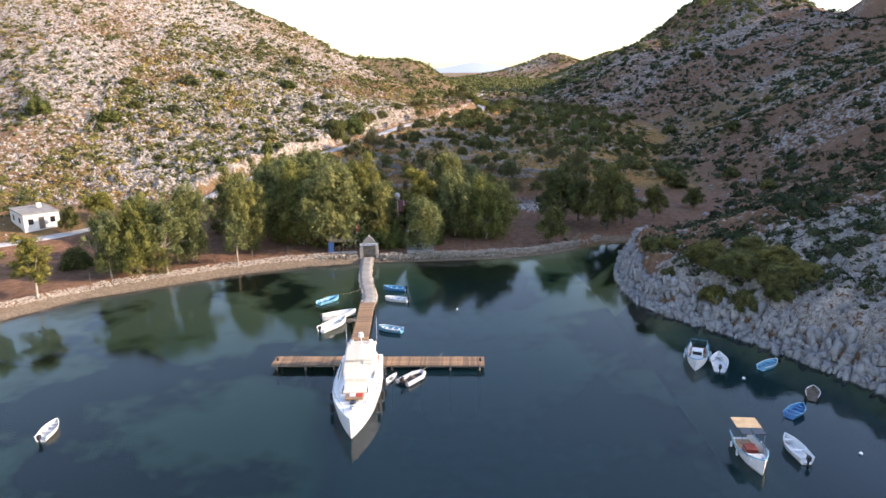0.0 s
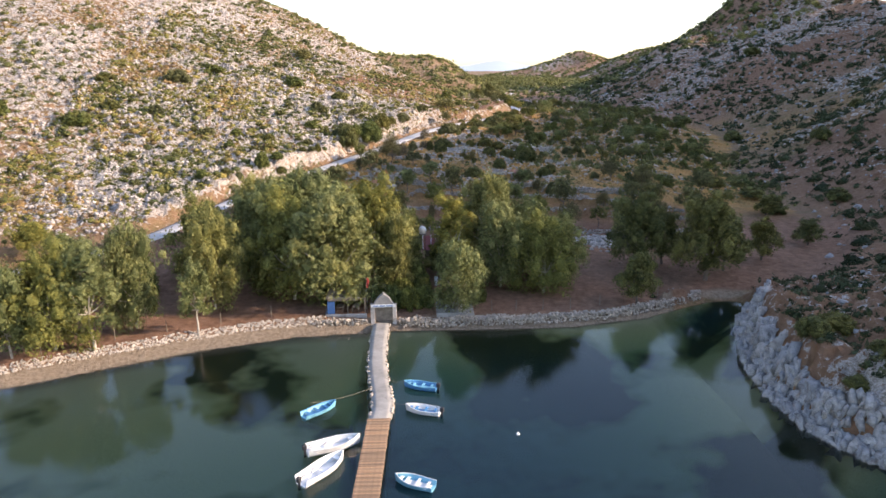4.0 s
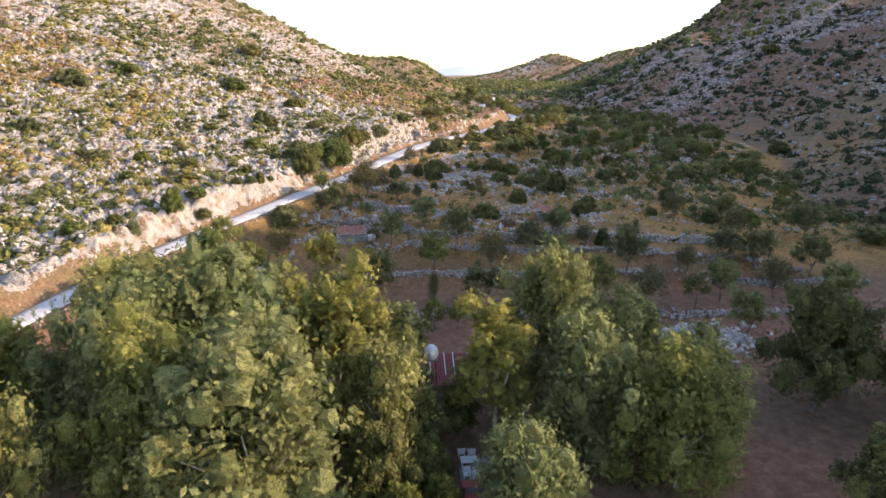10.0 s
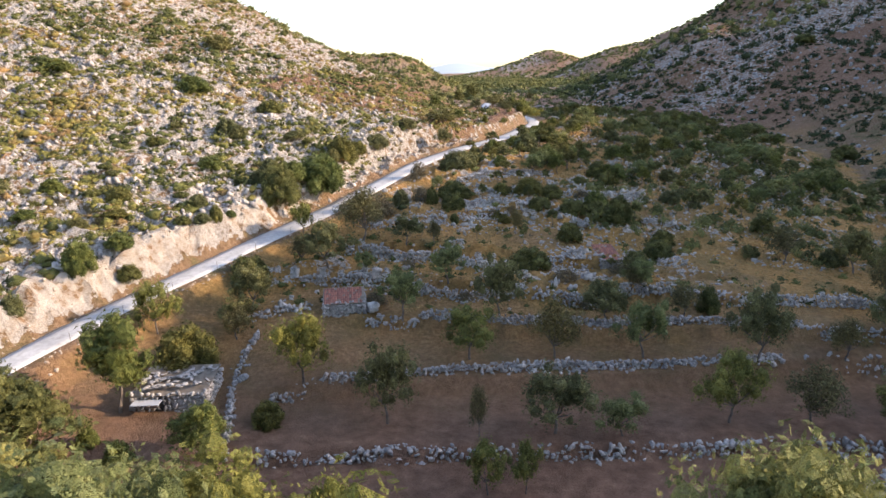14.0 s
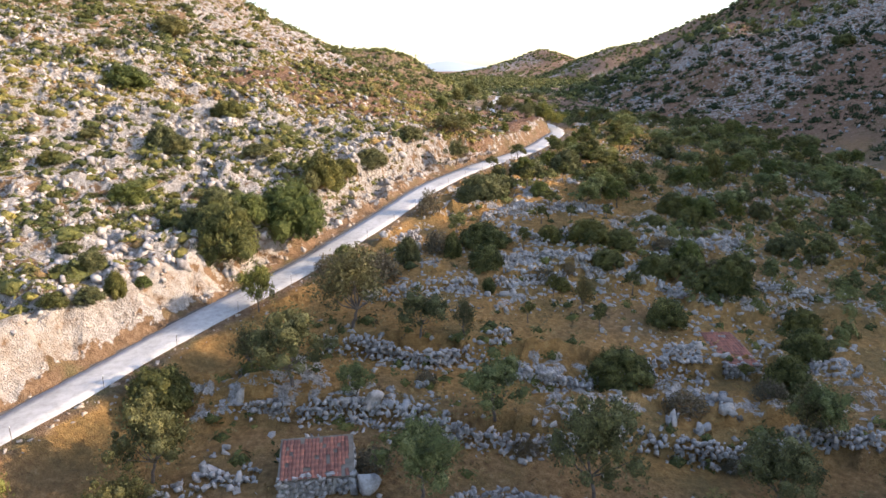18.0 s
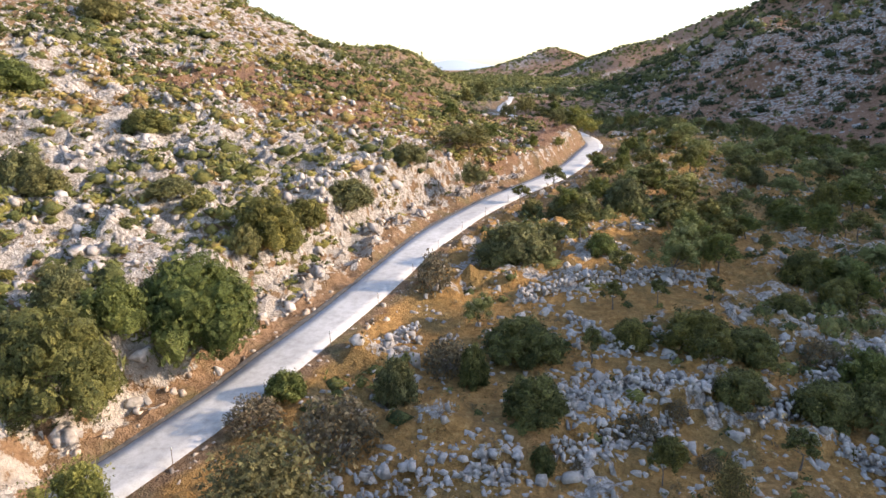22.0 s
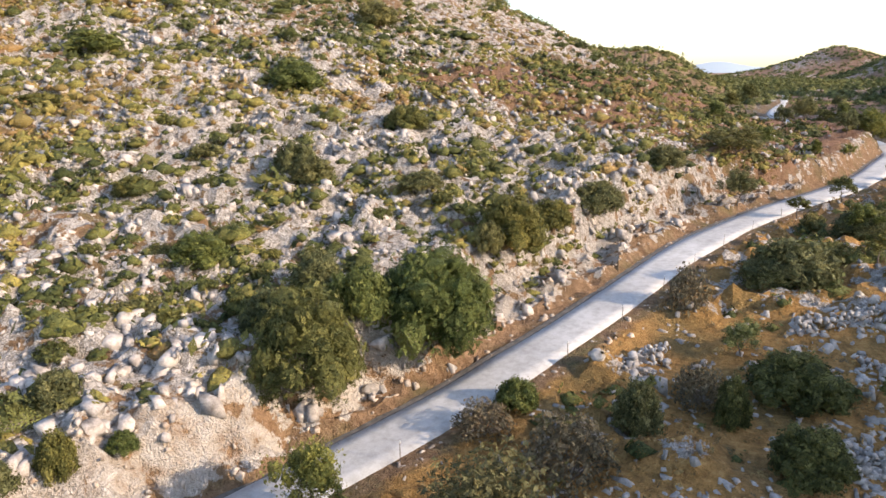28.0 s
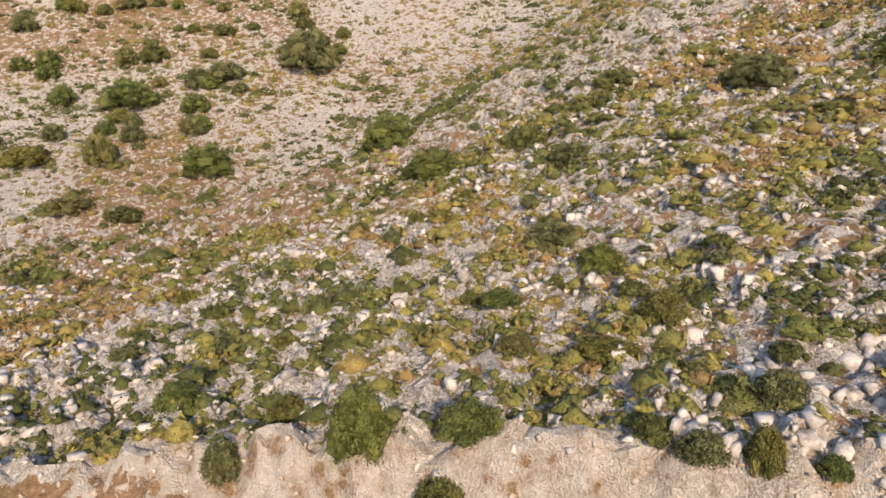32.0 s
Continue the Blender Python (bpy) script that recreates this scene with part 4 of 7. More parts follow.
SHRUB_LABEL = {"dark": "dense dark green mastic shrub among limestone rocks", "olive": "grey-olive rounded shrub on dry ground", "deep": "large glossy deep green carob shrub beside the road", "dry": "bare brown leafless thorn bush on dry grass"}


def shrub(kind, x, y, w, k=0, tall=1.0, group="", z=None):
    me = SHRUBS[kind][k % len(SHRUBS[kind])]
    m = Matrix.Translation((x, y, (H(x, y) if z is None else z) - 0.1)) @ Matrix.Rotation(k * 1.7 + x, 4, "Z") @ Matrix.Diagonal((w, w, w * tall, 1))
    if kind.endswith("_far"):
        ob = new("shrub", me)
        ob.matrix_world = m
    else:
        ob = thing("shrub", m, "", "shrub", group)
        part("foliage", me, None, ob)
        part("stem", STEMS[k % len(STEMS)], None, ob)
    return tagged(ob, SHRUB_LABEL[kind.split("_")[0]], "shrub", group)


ROAD_SHRUBS = [("deep", -9.2, 189.8, 4.7, 7.2), ("deep", -12.3, 187.5, 2.3, 3.6), ("dark", -13.8, 184.1, 4.3, 5.8), ("olive", -16.2, 185.8, 2.4, 3.4), ("olive", -15.3, 189.2, 2.1, 3.1), ("dark", -6.9, 200.1, 3.0, 5.0), ("olive", -2.2, 210.3, 2.4, 5.3),
               ("dark", -4.8, 205.0, 2.0, 3.2), ("olive", -8.0, 197.9, 1.6, 2.1), ("olive", -13.6, 202.8, 1.2, 3.7), ("dark", -19.0, 217.0, 2.0, 4.3), ("olive", -21.5, 202.4, 1.7, 3.6), ("olive", 3.5, 221.2, 1.9, 4.2), ("dark", -15.0, 168.1, 2.9, 4.7),
               ("dark", -17.6, 153.2, 3.3, 5.4), ("dark", -10.3, 145.7, 2.0, 2.6), ("deep", -33.1, 109.6, 5.6, 5.0), ("dark", -45.7, 96.3, 3.0, 5.1)]
FIELD_SHRUBS = [("deep", -4.4, 186.4, 1.5, 2.3), ("dry", 3.9, 198.6, 2.7, 3.0), ("olive", 0.9, 185.9, 2.1, 2.4), ("dark", 8.0, 190.1, 2.4, 5.0), ("dark", 7.3, 183.7, 2.1, 3.3), ("dark", 4.9, 187.3, 2.2, 1.7), ("olive", 10.2, 202.6, 3.3, 6.4), ("olive", 8.4, 203.2, 1.6, 2.0),
                ("deep", 16.5, 202.4, 1.6, 2.7), ("olive", 17.9, 214.3, 2.4, 5.4), ("dark", 14.5, 190.8, 1.6, 2.7), ("dark", 18.1, 189.9, 2.2, 4.5), ("dark", 13.6, 169.0, 2.8, 4.8), ("dark", 19.9, 176.2, 2.2, 3.4), ("dark", 27.1, 180.3, 3.0, 3.3), ("dark", 24.7, 168.0, 2.9, 3.6),
                ("dark", 22.6, 184.8, 2.0, 4.0), ("dry", -1.8, 182.4, 2.6, 4.3), ("dry", 3.6, 188.8, 2.0, 2.8), ("dry", -5.6, 184.2, 1.4, 3.0)]
EAST_SHRUBS = [("dark", 30.5, 199.5, 2.4, 3.8), ("dark", 26.3, 194.4, 1.6, 3.0), ("dark", 18.6, 186.2, 1.6, 3.5), ("dark", 13.3, 182.2, 1.0, 1.9), ("dark", 7.1, 181.4, 1.3, 1.4), ("dark", 26.7, 213.2, 1.7, 5.3), ("olive", 23.0, 215.2, 2.7, 4.5), ("olive", 42.2, 227.9, 2.2, 3.6), ("dark", 44.5, 218.1, 3.1, 3.2),
               ("dark", 27.9, 158.0, 2.3, 2.3), ("dark", 26.3, 181.2, 2.4, 2.6), ("dark", 29.0, 172.6, 2.2, 3.8), ("dark", 31.0, 176.0, 1.9, 3.2), ("dry", 16.6, 165.6, 1.4, 3.0), ("dry", 0.9, 168.9, 1.0, 1.6), ("dry", 12.4, 184.0, 1.2, 2.6), ("dry", -2.6, 161.6, 1.3, 2.2), ("dry", 22.4, 166.2, 1.2, 2.4)]
THORN_SHRUBS = [("dry", 10.8, 183.6, 0.9, 1.2), ("dry", 14.7, 184.8, 0.9, 1.5), ("dry", 25.2, 189.1, 1.6, 2.8), ("dry", 14.9, 181.5, 0.8, 1.3), ("dry", 8.7, 181.3, 0.7, 1.1), ("deep", -19.1, 141.7, 1.6, 2.1), ("deep", -21.8, 143.8, 1.3, 1.7), ("dark", 20.9, 189.4, 1.9, 3.8), ("dark", 20.2, 161.0, 1.2, 2.4), ("dry", 17.4, 161.2, 0.8, 1.4), ("dry", 28.6, 186.4, 0.9, 1.6), ("dry", 6.0, 163.0, 0.8, 1.8)]
for n, (kind, x, y, h, w) in enumerate(ROAD_SHRUBS + FIELD_SHRUBS + EAST_SHRUBS + THORN_SHRUBS):
    shrub(kind, x, y, w, n, h / (0.58 * w), "shrubs by the road")
r2 = np.random.RandomState(5)
xs, ys = r2.uniform(-5, 98, 3800), r2.uniform(170, 345, 3800)
keep = (along(xs, ys, ROAD)[0] < -4.5) & (along(xs, ys, GULLY)[0] > -5) & (fbm(xs / 16, ys / 10, 2, 121) > 0.40 + 0.08 * sstep(215, 232, ys)) & ((ys > 199) | (xs > 23) & (ys > 176 - 0.2 * (xs - 23)))
xs, ys = xs[keep], ys[keep]
for n, (x, y) in enumerate(zip(xs[:130], ys[:130])):
    shrub(("dark_far", "olive_far", "deep_far", "dark_far", "olive_far")[n % 5], x, y, r2.uniform(1.4, 3.8), n, r2.uniform(0.85, 1.2), "shrubs in the valley")
rng = np.random.RandomState(12)
scrub("valley_bushes", xs[130:], ys[130:], r2.uniform(0.5, 1.4, len(xs[130:])), 26, 0.28, M_BUSH, r2.rand(len(xs[130:])), "dark evergreen bushes crowding the upper valley", 0.95, "bushes", lump=True)
xs, ys = r2.uniform(-235, 25, 4100), r2.uniform(85, 345, 4100)
keep = (along(xs, ys, ROAD)[0] > 6) & (along(xs, ys, SHORE)[0] > 25) & (fbm(xs / 20, ys / 20, 2, 122) > 0.38)
xs, ys = xs[keep], ys[keep]
near = (xs > -70) & (ys < 245)
HILL_SHRUBS = [(-73.4, 201.2, 2.6, 6.5), (-58.4, 207.9, 3.4, 8.0), (-51.7, 218.3, 1.8, 6.3), (-66.6, 186.6, 2.7, 4.9), (-57.0, 186.8, 2.2, 4.4), (-70.4, 177.8, 2.8, 7.0), (-46.5, 205.1, 1.4, 5.3), (-43.8, 178.9, 1.9, 4.9), (-37.3, 178.8, 1.5, 3.1), (-30.3, 178.6, 1.8, 3.1), (-21.9, 178.4, 1.4, 2.6), (-23.0, 190.5, 1.6, 4.0),
               (-30.8, 195.5, 1.3, 3.2), (-23.2, 203.4, 2.7, 4.0), (-31.4, 220.3, 2.5, 6.4), (-19.2, 217.7, 1.9, 5.1), (-15.6, 190.1, 1.5, 2.6), (-37.4, 172.3, 0.9, 2.5), (-29.4, 174.8, 0.8, 3.4), (-31.9, 170.9, 1.0, 2.2)]
CUT_SHRUBS = [(-26.4, 166.5, 1.3, 3.1), (-19.4, 175.5, 1.8, 1.6), (-20.4, 173.6, 1.0, 2.1), (-18.3, 177.5, 0.7, 1.4), (-22.3, 172.8, 0.9, 2.1), (-23.4, 185.1, 1.0, 2.8), (-28.5, 162.2, 2.7, 3.2), (-25.4, 164.9, 1.6, 2.6), (-31.7, 156.3, 1.8, 2.1), (-37.9, 154.1, 1.3, 2.7), (-34.9, 159.5, 1.4, 2.3), (-33.0, 248.8, 2.9, 6.2), (-87.4, 177.0, 4.2, 7.2), (-70.9, 178.2, 2.8, 6.0)]
FAR_SHRUBS = [(-145.3, 174.2, 8.0, 14), (-144.5, 140.0, 5.0, 12), (-132.0, 124.8, 3.6, 9.5), (-128.8, 136.5, 5.3, 6.6), (-122.1, 153.7, 5.0, 9.5), (-157.2, 144.2, 4.2, 6.9), (-147.5, 157.7, 3.7, 9), (-139.2, 151.7, 3.3, 6.3), (-114.8, 141.1, 2.3, 6.9), (-117.6, 133.2, 2.6, 7.8)]
for n, (x, y, h, w) in enumerate(HILL_SHRUBS + CUT_SHRUBS + FAR_SHRUBS):
    shrub(("dark", "olive", "deep")[n % 3] + ("" if x > -40 else "_far"), x, y, w, n, h / (0.58 * w), "shrubs on the western hill")
nxs, nys = xs[near][:170], ys[near][:170]
for n, (x, y) in enumerate(zip(nxs, nys)):
    ob = new("low_shrub", LOWS[n % 3])
    w = r2.uniform(0.9, 2.4)
    ob.matrix_world = Matrix.Translation((x, y, H(x, y) - 0.12)) @ Matrix.Rotation(n, 4, "Z") @ Matrix.Diagonal((w, w * r2.uniform(0.8, 1.3), w * r2.uniform(0.8, 1.1), 1))
    tagged(ob, "low green evergreen shrub on the rocky slope", "shrub", "low shrubs on the western hill")
fx, fy = np.r_[xs[~near], xs[near][170:]], np.r_[ys[~near], ys[near][170:]]
scrub("hill_bushes", fx, fy, r2.uniform(0.8, 2.0, len(fx)), 28, 0.24, M_BUSH, r2.rand(len(fx)) * 0.6, "green evergreen bushes dotting the western hill", 0.6, "bushes", lump=True)
for n in range(45):
    x, y = r2.uniform(-190, -132), r2.uniform(112, 185)
    shrub(("dark_far", "olive_far", "deep_far")[n % 3], x, y, r2.uniform(3.0, 6.5), n, r2.uniform(0.8, 1.2), "shrubs on the far western slope")
xs, ys = r2.uniform(45, 260, 2300), r2.uniform(60, 500, 2300)
keep = (along(xs, ys, GULLY)[0] < -3) & (along(xs, ys, SHORE)[0] > 5)
xs, ys = xs[keep], ys[keep]
for n, (x, y) in enumerate(zip(xs[:12], ys[:12])):
    shrub("dark_far", x, y, r2.uniform(2.0, 5.0), n, 0.9, "shrubs on the eastern mountain")
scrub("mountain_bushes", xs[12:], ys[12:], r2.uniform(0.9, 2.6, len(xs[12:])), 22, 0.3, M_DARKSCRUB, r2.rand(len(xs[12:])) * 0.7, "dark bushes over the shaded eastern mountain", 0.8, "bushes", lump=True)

HEADLAND_SHRUBS = [(40.4, 84.5, 4.3), (37.3, 82.8, 3.5), (37.0, 75.1, 2.6), (41.9, 75.4, 6.2), (42.5, 69.4, 6.5), (47.4, 70.0, 6.5), (40.1, 68.7, 4.6), (42.5, 65.6, 5.0), (45.1, 64.9, 4.9), (41.7, 78.6, 4.1), (71.4, 165.0, 6.0), (83.1, 154.1, 5.0), (67.9, 177.6, 7.0), (69.3, 151.5, 4.6), (77.9, 127.1, 4.6), (104.5, 198.5, 6.5), (158.9, 355.1, 9.0), (44.4, 63.0, 3.6), (47.0, 75.0, 4.7), (100.1, 281.8, 8.5), (105.7, 250.5, 7.0), (44.6, 72.2, 5.5), (48.5, 66.0, 5.0)]
for n, (x, y, w) in enumerate(HEADLAND_SHRUBS):
    shrub("dark" if y < 110 else "dark_far", x, y, w, n, r2.uniform(0.6, 0.85), "shrubs on the headland")

# ---- distant ranges ----
bx = np.linspace(-2500, 3500, 121)
ridge = 20 + 22 * fbm(bx / 420, 0 * bx, 3, 131) + 38 * np.exp(-(((bx - 480) / 150) ** 2)) + 30 * np.exp(-(((bx - 1010) / 130) ** 2))
bv = np.concatenate([np.stack([bx, 0 * bx + 4100, 0 * bx - 60], 1), np.stack([bx, 0 * bx + 4250, ridge], 1)])
bi = np.arange(120)
back = mesh_from("backdrop", bv, np.stack([bi, bi + 1, bi + 122, bi + 121], 1))
# distance haze put into the pale blue colour and a faint glow
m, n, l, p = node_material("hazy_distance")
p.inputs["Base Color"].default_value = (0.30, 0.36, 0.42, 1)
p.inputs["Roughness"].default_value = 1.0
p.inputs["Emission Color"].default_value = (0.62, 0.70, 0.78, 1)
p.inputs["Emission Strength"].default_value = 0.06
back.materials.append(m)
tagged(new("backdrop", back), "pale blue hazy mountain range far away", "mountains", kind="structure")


# ---- trees ----
def trunk_mesh(name, r, base, fork, limbs, ends, r0):
    """A tapered, bent trunk that forks into limbs; ends are the limbs' tips."""
    bm = bmesh.new()
    p = Vector((0, 0, -0.3))
    steps = 4
    for k in range(steps):
        q = Vector((base[0] * (k + 1) / steps + r.uniform(-0.06, 0.06), base[1] * (k + 1) / steps + r.uniform(-0.06, 0.06), fork * (k + 1) / steps))
        rod(bm, p, q, r0 * (1 - 0.11 * k), r0 * (1 - 0.11 * (k + 1)), 8)
        p = q
    for e in ends[:limbs]:
        mid = (p + Vector(e)) / 2 + Vector((r.uniform(-0.2, 0.2), r.uniform(-0.2, 0.2), -0.1))
        rod(bm, p, mid, r0 * 0.46, r0 * 0.30, 6)
        rod(bm, mid, e, r0 * 0.30, r0 * 0.10, 5)
    me = bpy.data.meshes.new(name)
    bm.to_mesh(me)
    bm.free()
    return me


def tree_kind(seed, tall, wide, fork, boughs, each, leaves, leaf, trunk_r, bark, leafmat, core, low=0.32, limbs=7, slim=0.5, droop=0.3, rad=(0.085, 0.15)):
    """Trunk and crown: boughs of several leafy lumps each."""
    r = np.random.RandomState(seed)
    b, ends = [], []
    for k in range(boughs):
        u = (k + 0.5) / boughs
        z = tall * (low + (0.93 - low) * u ** 0.9)
        span = wide * 0.5 * (0.45 + 0.55 * math.sin(math.pi * min(1, u * 0.82 + 0.16))) * r.uniform(0.75, 1.15)
        a = k * 2.4 + r.uniform(-0.5, 0.5)
        q = span * r.uniform(0.35, 0.85) * (1 - 0.45 * u)
        e = np.array([q * math.cos(a), q * math.sin(a), z])
        ends.append(tuple(e))
        for i in range(each):
            w = wide * r.uniform(*rad) * (1.1 - 0.1 * i)
            o = r.normal(scale=1.0, size=3) * w * 0.85
            o[2] = abs(o[2]) * 0.9 - 0.35 * w
            b.append((*(e + o), w, w, w * r.uniform(0.9, 1.35)))
    crown = crown_mesh("crown", r, b, leaves, leaf, core, 0.5, slim, droop)
    crown.materials.append(leafmat)
    trunk = trunk_mesh("trunk", r, (r.uniform(-0.3, 0.3), r.uniform(-0.3, 0.3)), fork, limbs, ends, trunk_r)
    trunk.materials.append(bark)
    return trunk, crown


EUCA = [tree_kind(200 + k, 10, 10.0, 2.8, 26, 4, 95, 0.20, 0.20, M_PALEBARK, (M_EUCA, M_EUCA, M_EUCA2)[k], 0.6, 0.13, 16, 0.6, 0.9, (0.07, 0.125)) for k in range(3)]
SLIM = [tree_kind(230 + k, 10, 5.0, 3.4, 14, 3, 50, 0.24, 0.15, M_PALEBARK, (M_EUCA2, M_EUCA)[k], 0.66, 0.30, 10, 0.6, 0.9, (0.08, 0.14)) for k in range(2)]
DARKT = [tree_kind(260, 8, 7.5, 2.2, 17, 4, 56, 0.22, 0.24, M_BARK, M_SHRUB, 0.74, 0.2, 10, 0.6, 0.3, (0.075, 0.13))]
OLIVE = [tree_kind(300 + k, 4, 4.6, 1.1, 14, 3, 60, 0.115, 0.11, M_BARK, (M_SHRUB2, M_EUCA2, M_EUCA)[k], 0.6, 0.42, 8, 0.6) for k in range(3)]
ROUND = [tree_kind(330 + k, 3, 2.1, 1.2, 8, 3, 36, 0.10, 0.06, M_BARK, M_SHRUB, 0.8, 0.5, 4, 0.6) for k in range(2)]
LEAFY = [tree_kind(370 + k, 3, 2.9, 0.9, 12, 3, 46, 0.10, 0.07, M_BARK, M_LEAFY, 0.75, 0.42, 6, 0.6) for k in range(2)]
THIN = [tree_kind(350 + k, 4, 4.2, 1.0, 14, 3, 85, 0.12, 0.10, M_BARK, M_SPARSE, 0.0, 0.4, 12, 0.5) for k in range(2)]
TREES = {"leafy": (LEAFY, 3, "small bushy green tree on dry golden grass"), "euca": (EUCA, 10, "tall eucalyptus with pale trunk and loose olive foliage"), "slim": (SLIM, 10, "slender young eucalyptus with thin white trunk"), "darktree": (DARKT, 8, "broad dark green tree at the valley's shaded edge"),
         "yellow": (OLIVE[1:2], 4, "yellow-green almond tree on an old terrace"), "olive": (OLIVE[::2], 4, "gnarled almond tree with loose olive-green leaves"), "round": (ROUND, 3, "small clipped round-headed tree on a bare stem"), "thin": (THIN, 4, "half-bare almond tree with brown twigs")}


def tree(kind, x, y, tall, k=0, wide=1.0, group=""):
    meshes, unit, label = TREES[kind]
    tr, cr = meshes[k % len(meshes)]
    f = tall / unit
    m = Matrix.Translation((x, y, H(x, y))) @ Matrix.Rotation(k * 2.1 + x, 4, "Z") @ Matrix.Diagonal((f * wide, f * wide, f, 1))
    ob = thing("tree", m, label, "tree", group)
    part("trunk", tr, None, ob)
    part("crown", cr, None, ob)
    return ob


SPAN = {"leafy": 1.1, "euca": 0.88, "slim": 0.54, "darktree": 1.0, "olive": 1.25, "yellow": 1.2, "round": 0.82, "thin": 1.2}
GROVE_WEST = [("slim", -45.3, 83.5, 8.5, 7.0), ("euca", -38.6, 91.0, 9.2, 6.0), ("euca", -35.3, 93.0, 10.4, 8.0), ("slim", -31.5, 93.2, 11.4, 7.6), ("euca", -29.3, 98.6, 11.4, 7.0), ("slim", -22.1, 97.2, 8.8, 4.6), ("euca", -22.3, 104.4, 12.0, 7.4), ("euca", -8.6, 105.8, 13.4, 12.5), ("euca", -13.6, 108.0, 12.6, 10.0),
              ("euca", -17.5, 112.6, 13.4, 10.0), ("euca", -12.3, 119.0, 13.8, 12.0), ("euca", -4.2, 118.0, 12.2, 10.5), ("euca", -0.8, 112.2, 9.6, 6.6), ("euca", -19.0, 120.0, 12.5, 11.0), ("euca", -26.0, 115.0, 10.5, 9.0), ("euca", -21.5, 126.5, 10.5, 10.5)]
GROVE_BACK = [("euca", -13.5, 128.6, 7.4, 9.0), ("euca", -8.6, 126.0, 9.2, 8.6), ("yellow", -5.0, 129.6, 5.6, 4.4), ("slim", 0.4, 125.5, 7.6, 5.2), ("slim", -50.0, 82.0, 8.0, 5.0), ("yellow", -50.4, 118.6, 5.2, 6.6), ("darktree", -53.6, 112.8, 4.3, 4.6), ("yellow", -52.3, 121.2, 3.9, 5.7), ("euca", -40.0, 108.0, 8.0, 7.0)]
GROVE_EAST = [("euca", 6.6, 102.9, 8.4, 7.2), ("slim", 6.6, 114.3, 11.6, 7.6), ("euca", 11.8, 119.6, 13.0, 9.0), ("euca", 12.6, 112.0, 11.0, 8.6), ("euca", 17.8, 109.4, 9.6, 8.4), ("euca", 20.6, 113.0, 9.0, 7.8), ("euca", 16.5, 118.0, 10.0, 8.6), ("darktree", 8.6, 108.6, 5.5, 4.5), ("darktree", 4.4, 116.6, 4.4, 4.4), ("darktree", 0.6, 115.0, 6.2, 6.0), ("darktree", -1.4, 109.4, 5.6, 5.2), ("darktree", 28.4, 104.6, 6.3, 6.2), ("darktree", 40.4, 113.4, 11.6, 11.0),
              ("darktree", 32.4, 118.0, 10.4, 9.4), ("darktree", 44.5, 117.0, 8.5, 7.5), ("darktree", 37.0, 120.5, 8.0, 7.0), ("darktree", 63.2, 129.0, 4.1, 5.6), ("darktree", 66.9, 150.0, 3.7, 5.2), ("darktree", 69.1, 151.5, 3.6, 5.0), ("darktree", 52.1, 121.5, 6.0, 6.0)]
for n, (kind, x, y, h, w) in enumerate(GROVE_WEST + GROVE_BACK + GROVE_EAST):
    tree(kind, x, y, h, n, w / (h * SPAN[kind]), "trees of the shore grove")
TERRACE_TREES = [("olive", -1.9, 145.4, 4.6, 4.2), ("yellow", -8.2, 150.0, 4.5, 4.5), ("yellow", 5.1, 153.2, 3.6, 4.4), ("olive", 4.6, 164.8, 3.1, 4.0), ("olive", 8.6, 158.8, 4.4, 4.5), ("thin", 12.3, 153.2, 4.1, 4.6), ("olive", 18.3, 158.0, 3.1, 4.3), ("olive", 19.8, 152.7, 4.3, 4.2), ("olive", 28.6, 150.4, 5.0, 4.9), ("thin", 28.0, 142.0, 3.5, 4.4),
                 ("round", 32.5, 139.6, 3.9, 3.5), ("yellow", 22.4, 143.0, 4.3, 4.3), ("olive", 9.6, 142.6, 3.6, 5.1), ("olive", 14.2, 141.9, 2.4, 3.6), ("thin", 4.3, 142.6, 3.1, 1.5), ("yellow", 4.0, 136.9, 2.8, 2.4), ("yellow", 6.3, 136.7, 2.8, 1.8), ("olive", 22.8, 161.9, 3.0, 3.3), ("olive", -14.5, 158.2, 2.3, 3.3), ("olive", -0.2, 158.9, 3.9, 4.3)]
UPPER_TREES = [("olive", -13.9, 162.0, 3.5, 4.0), ("thin", 25.2, 157.2, 2.8, 3.2), ("thin", 36.1, 150.2, 2.9, 3.5), ("leafy", -13.7, 141.8, 3.3, 4.4), ("darktree", -24.0, 140.0, 6.0, 7.0), ("leafy", -27.0, 143.3, 4.6, 5.2), ("yellow", -10.5, 177.6, 2.8, 2.8), ("thin", 22.2, 162.2, 2.7, 3.1), ("olive", 0.9, 173.3, 2.5, 3.6), ("olive", -3.5, 166.6, 2.0, 2.2), ("olive", -7.2, 168.2, 3.7, 5.0), ("thin", -10.1, 171.0, 2.5, 2.7), ("thin", -3.7, 175.0, 4.8, 5.8), ("yellow", -21.3, 158.4, 3.7, 3.6),
               ("leafy", -21.0, 147.6, 6.2, 6.2), ("thin", -14.4, 157.0, 2.4, 2.8), ("thin", 4.0, 173.3, 2.2, 1.8), ("thin", 13.9, 178.0, 2.4, 1.8), ("olive", 9.9, 222.7, 2.8, 3.8), ("yellow", 34.6, 270.4, 3.3, 5.6), ("olive", 10.7, 230.7, 2.7, 6.5), ("olive", 6.2, 193.7, 1.8, 2.3)]
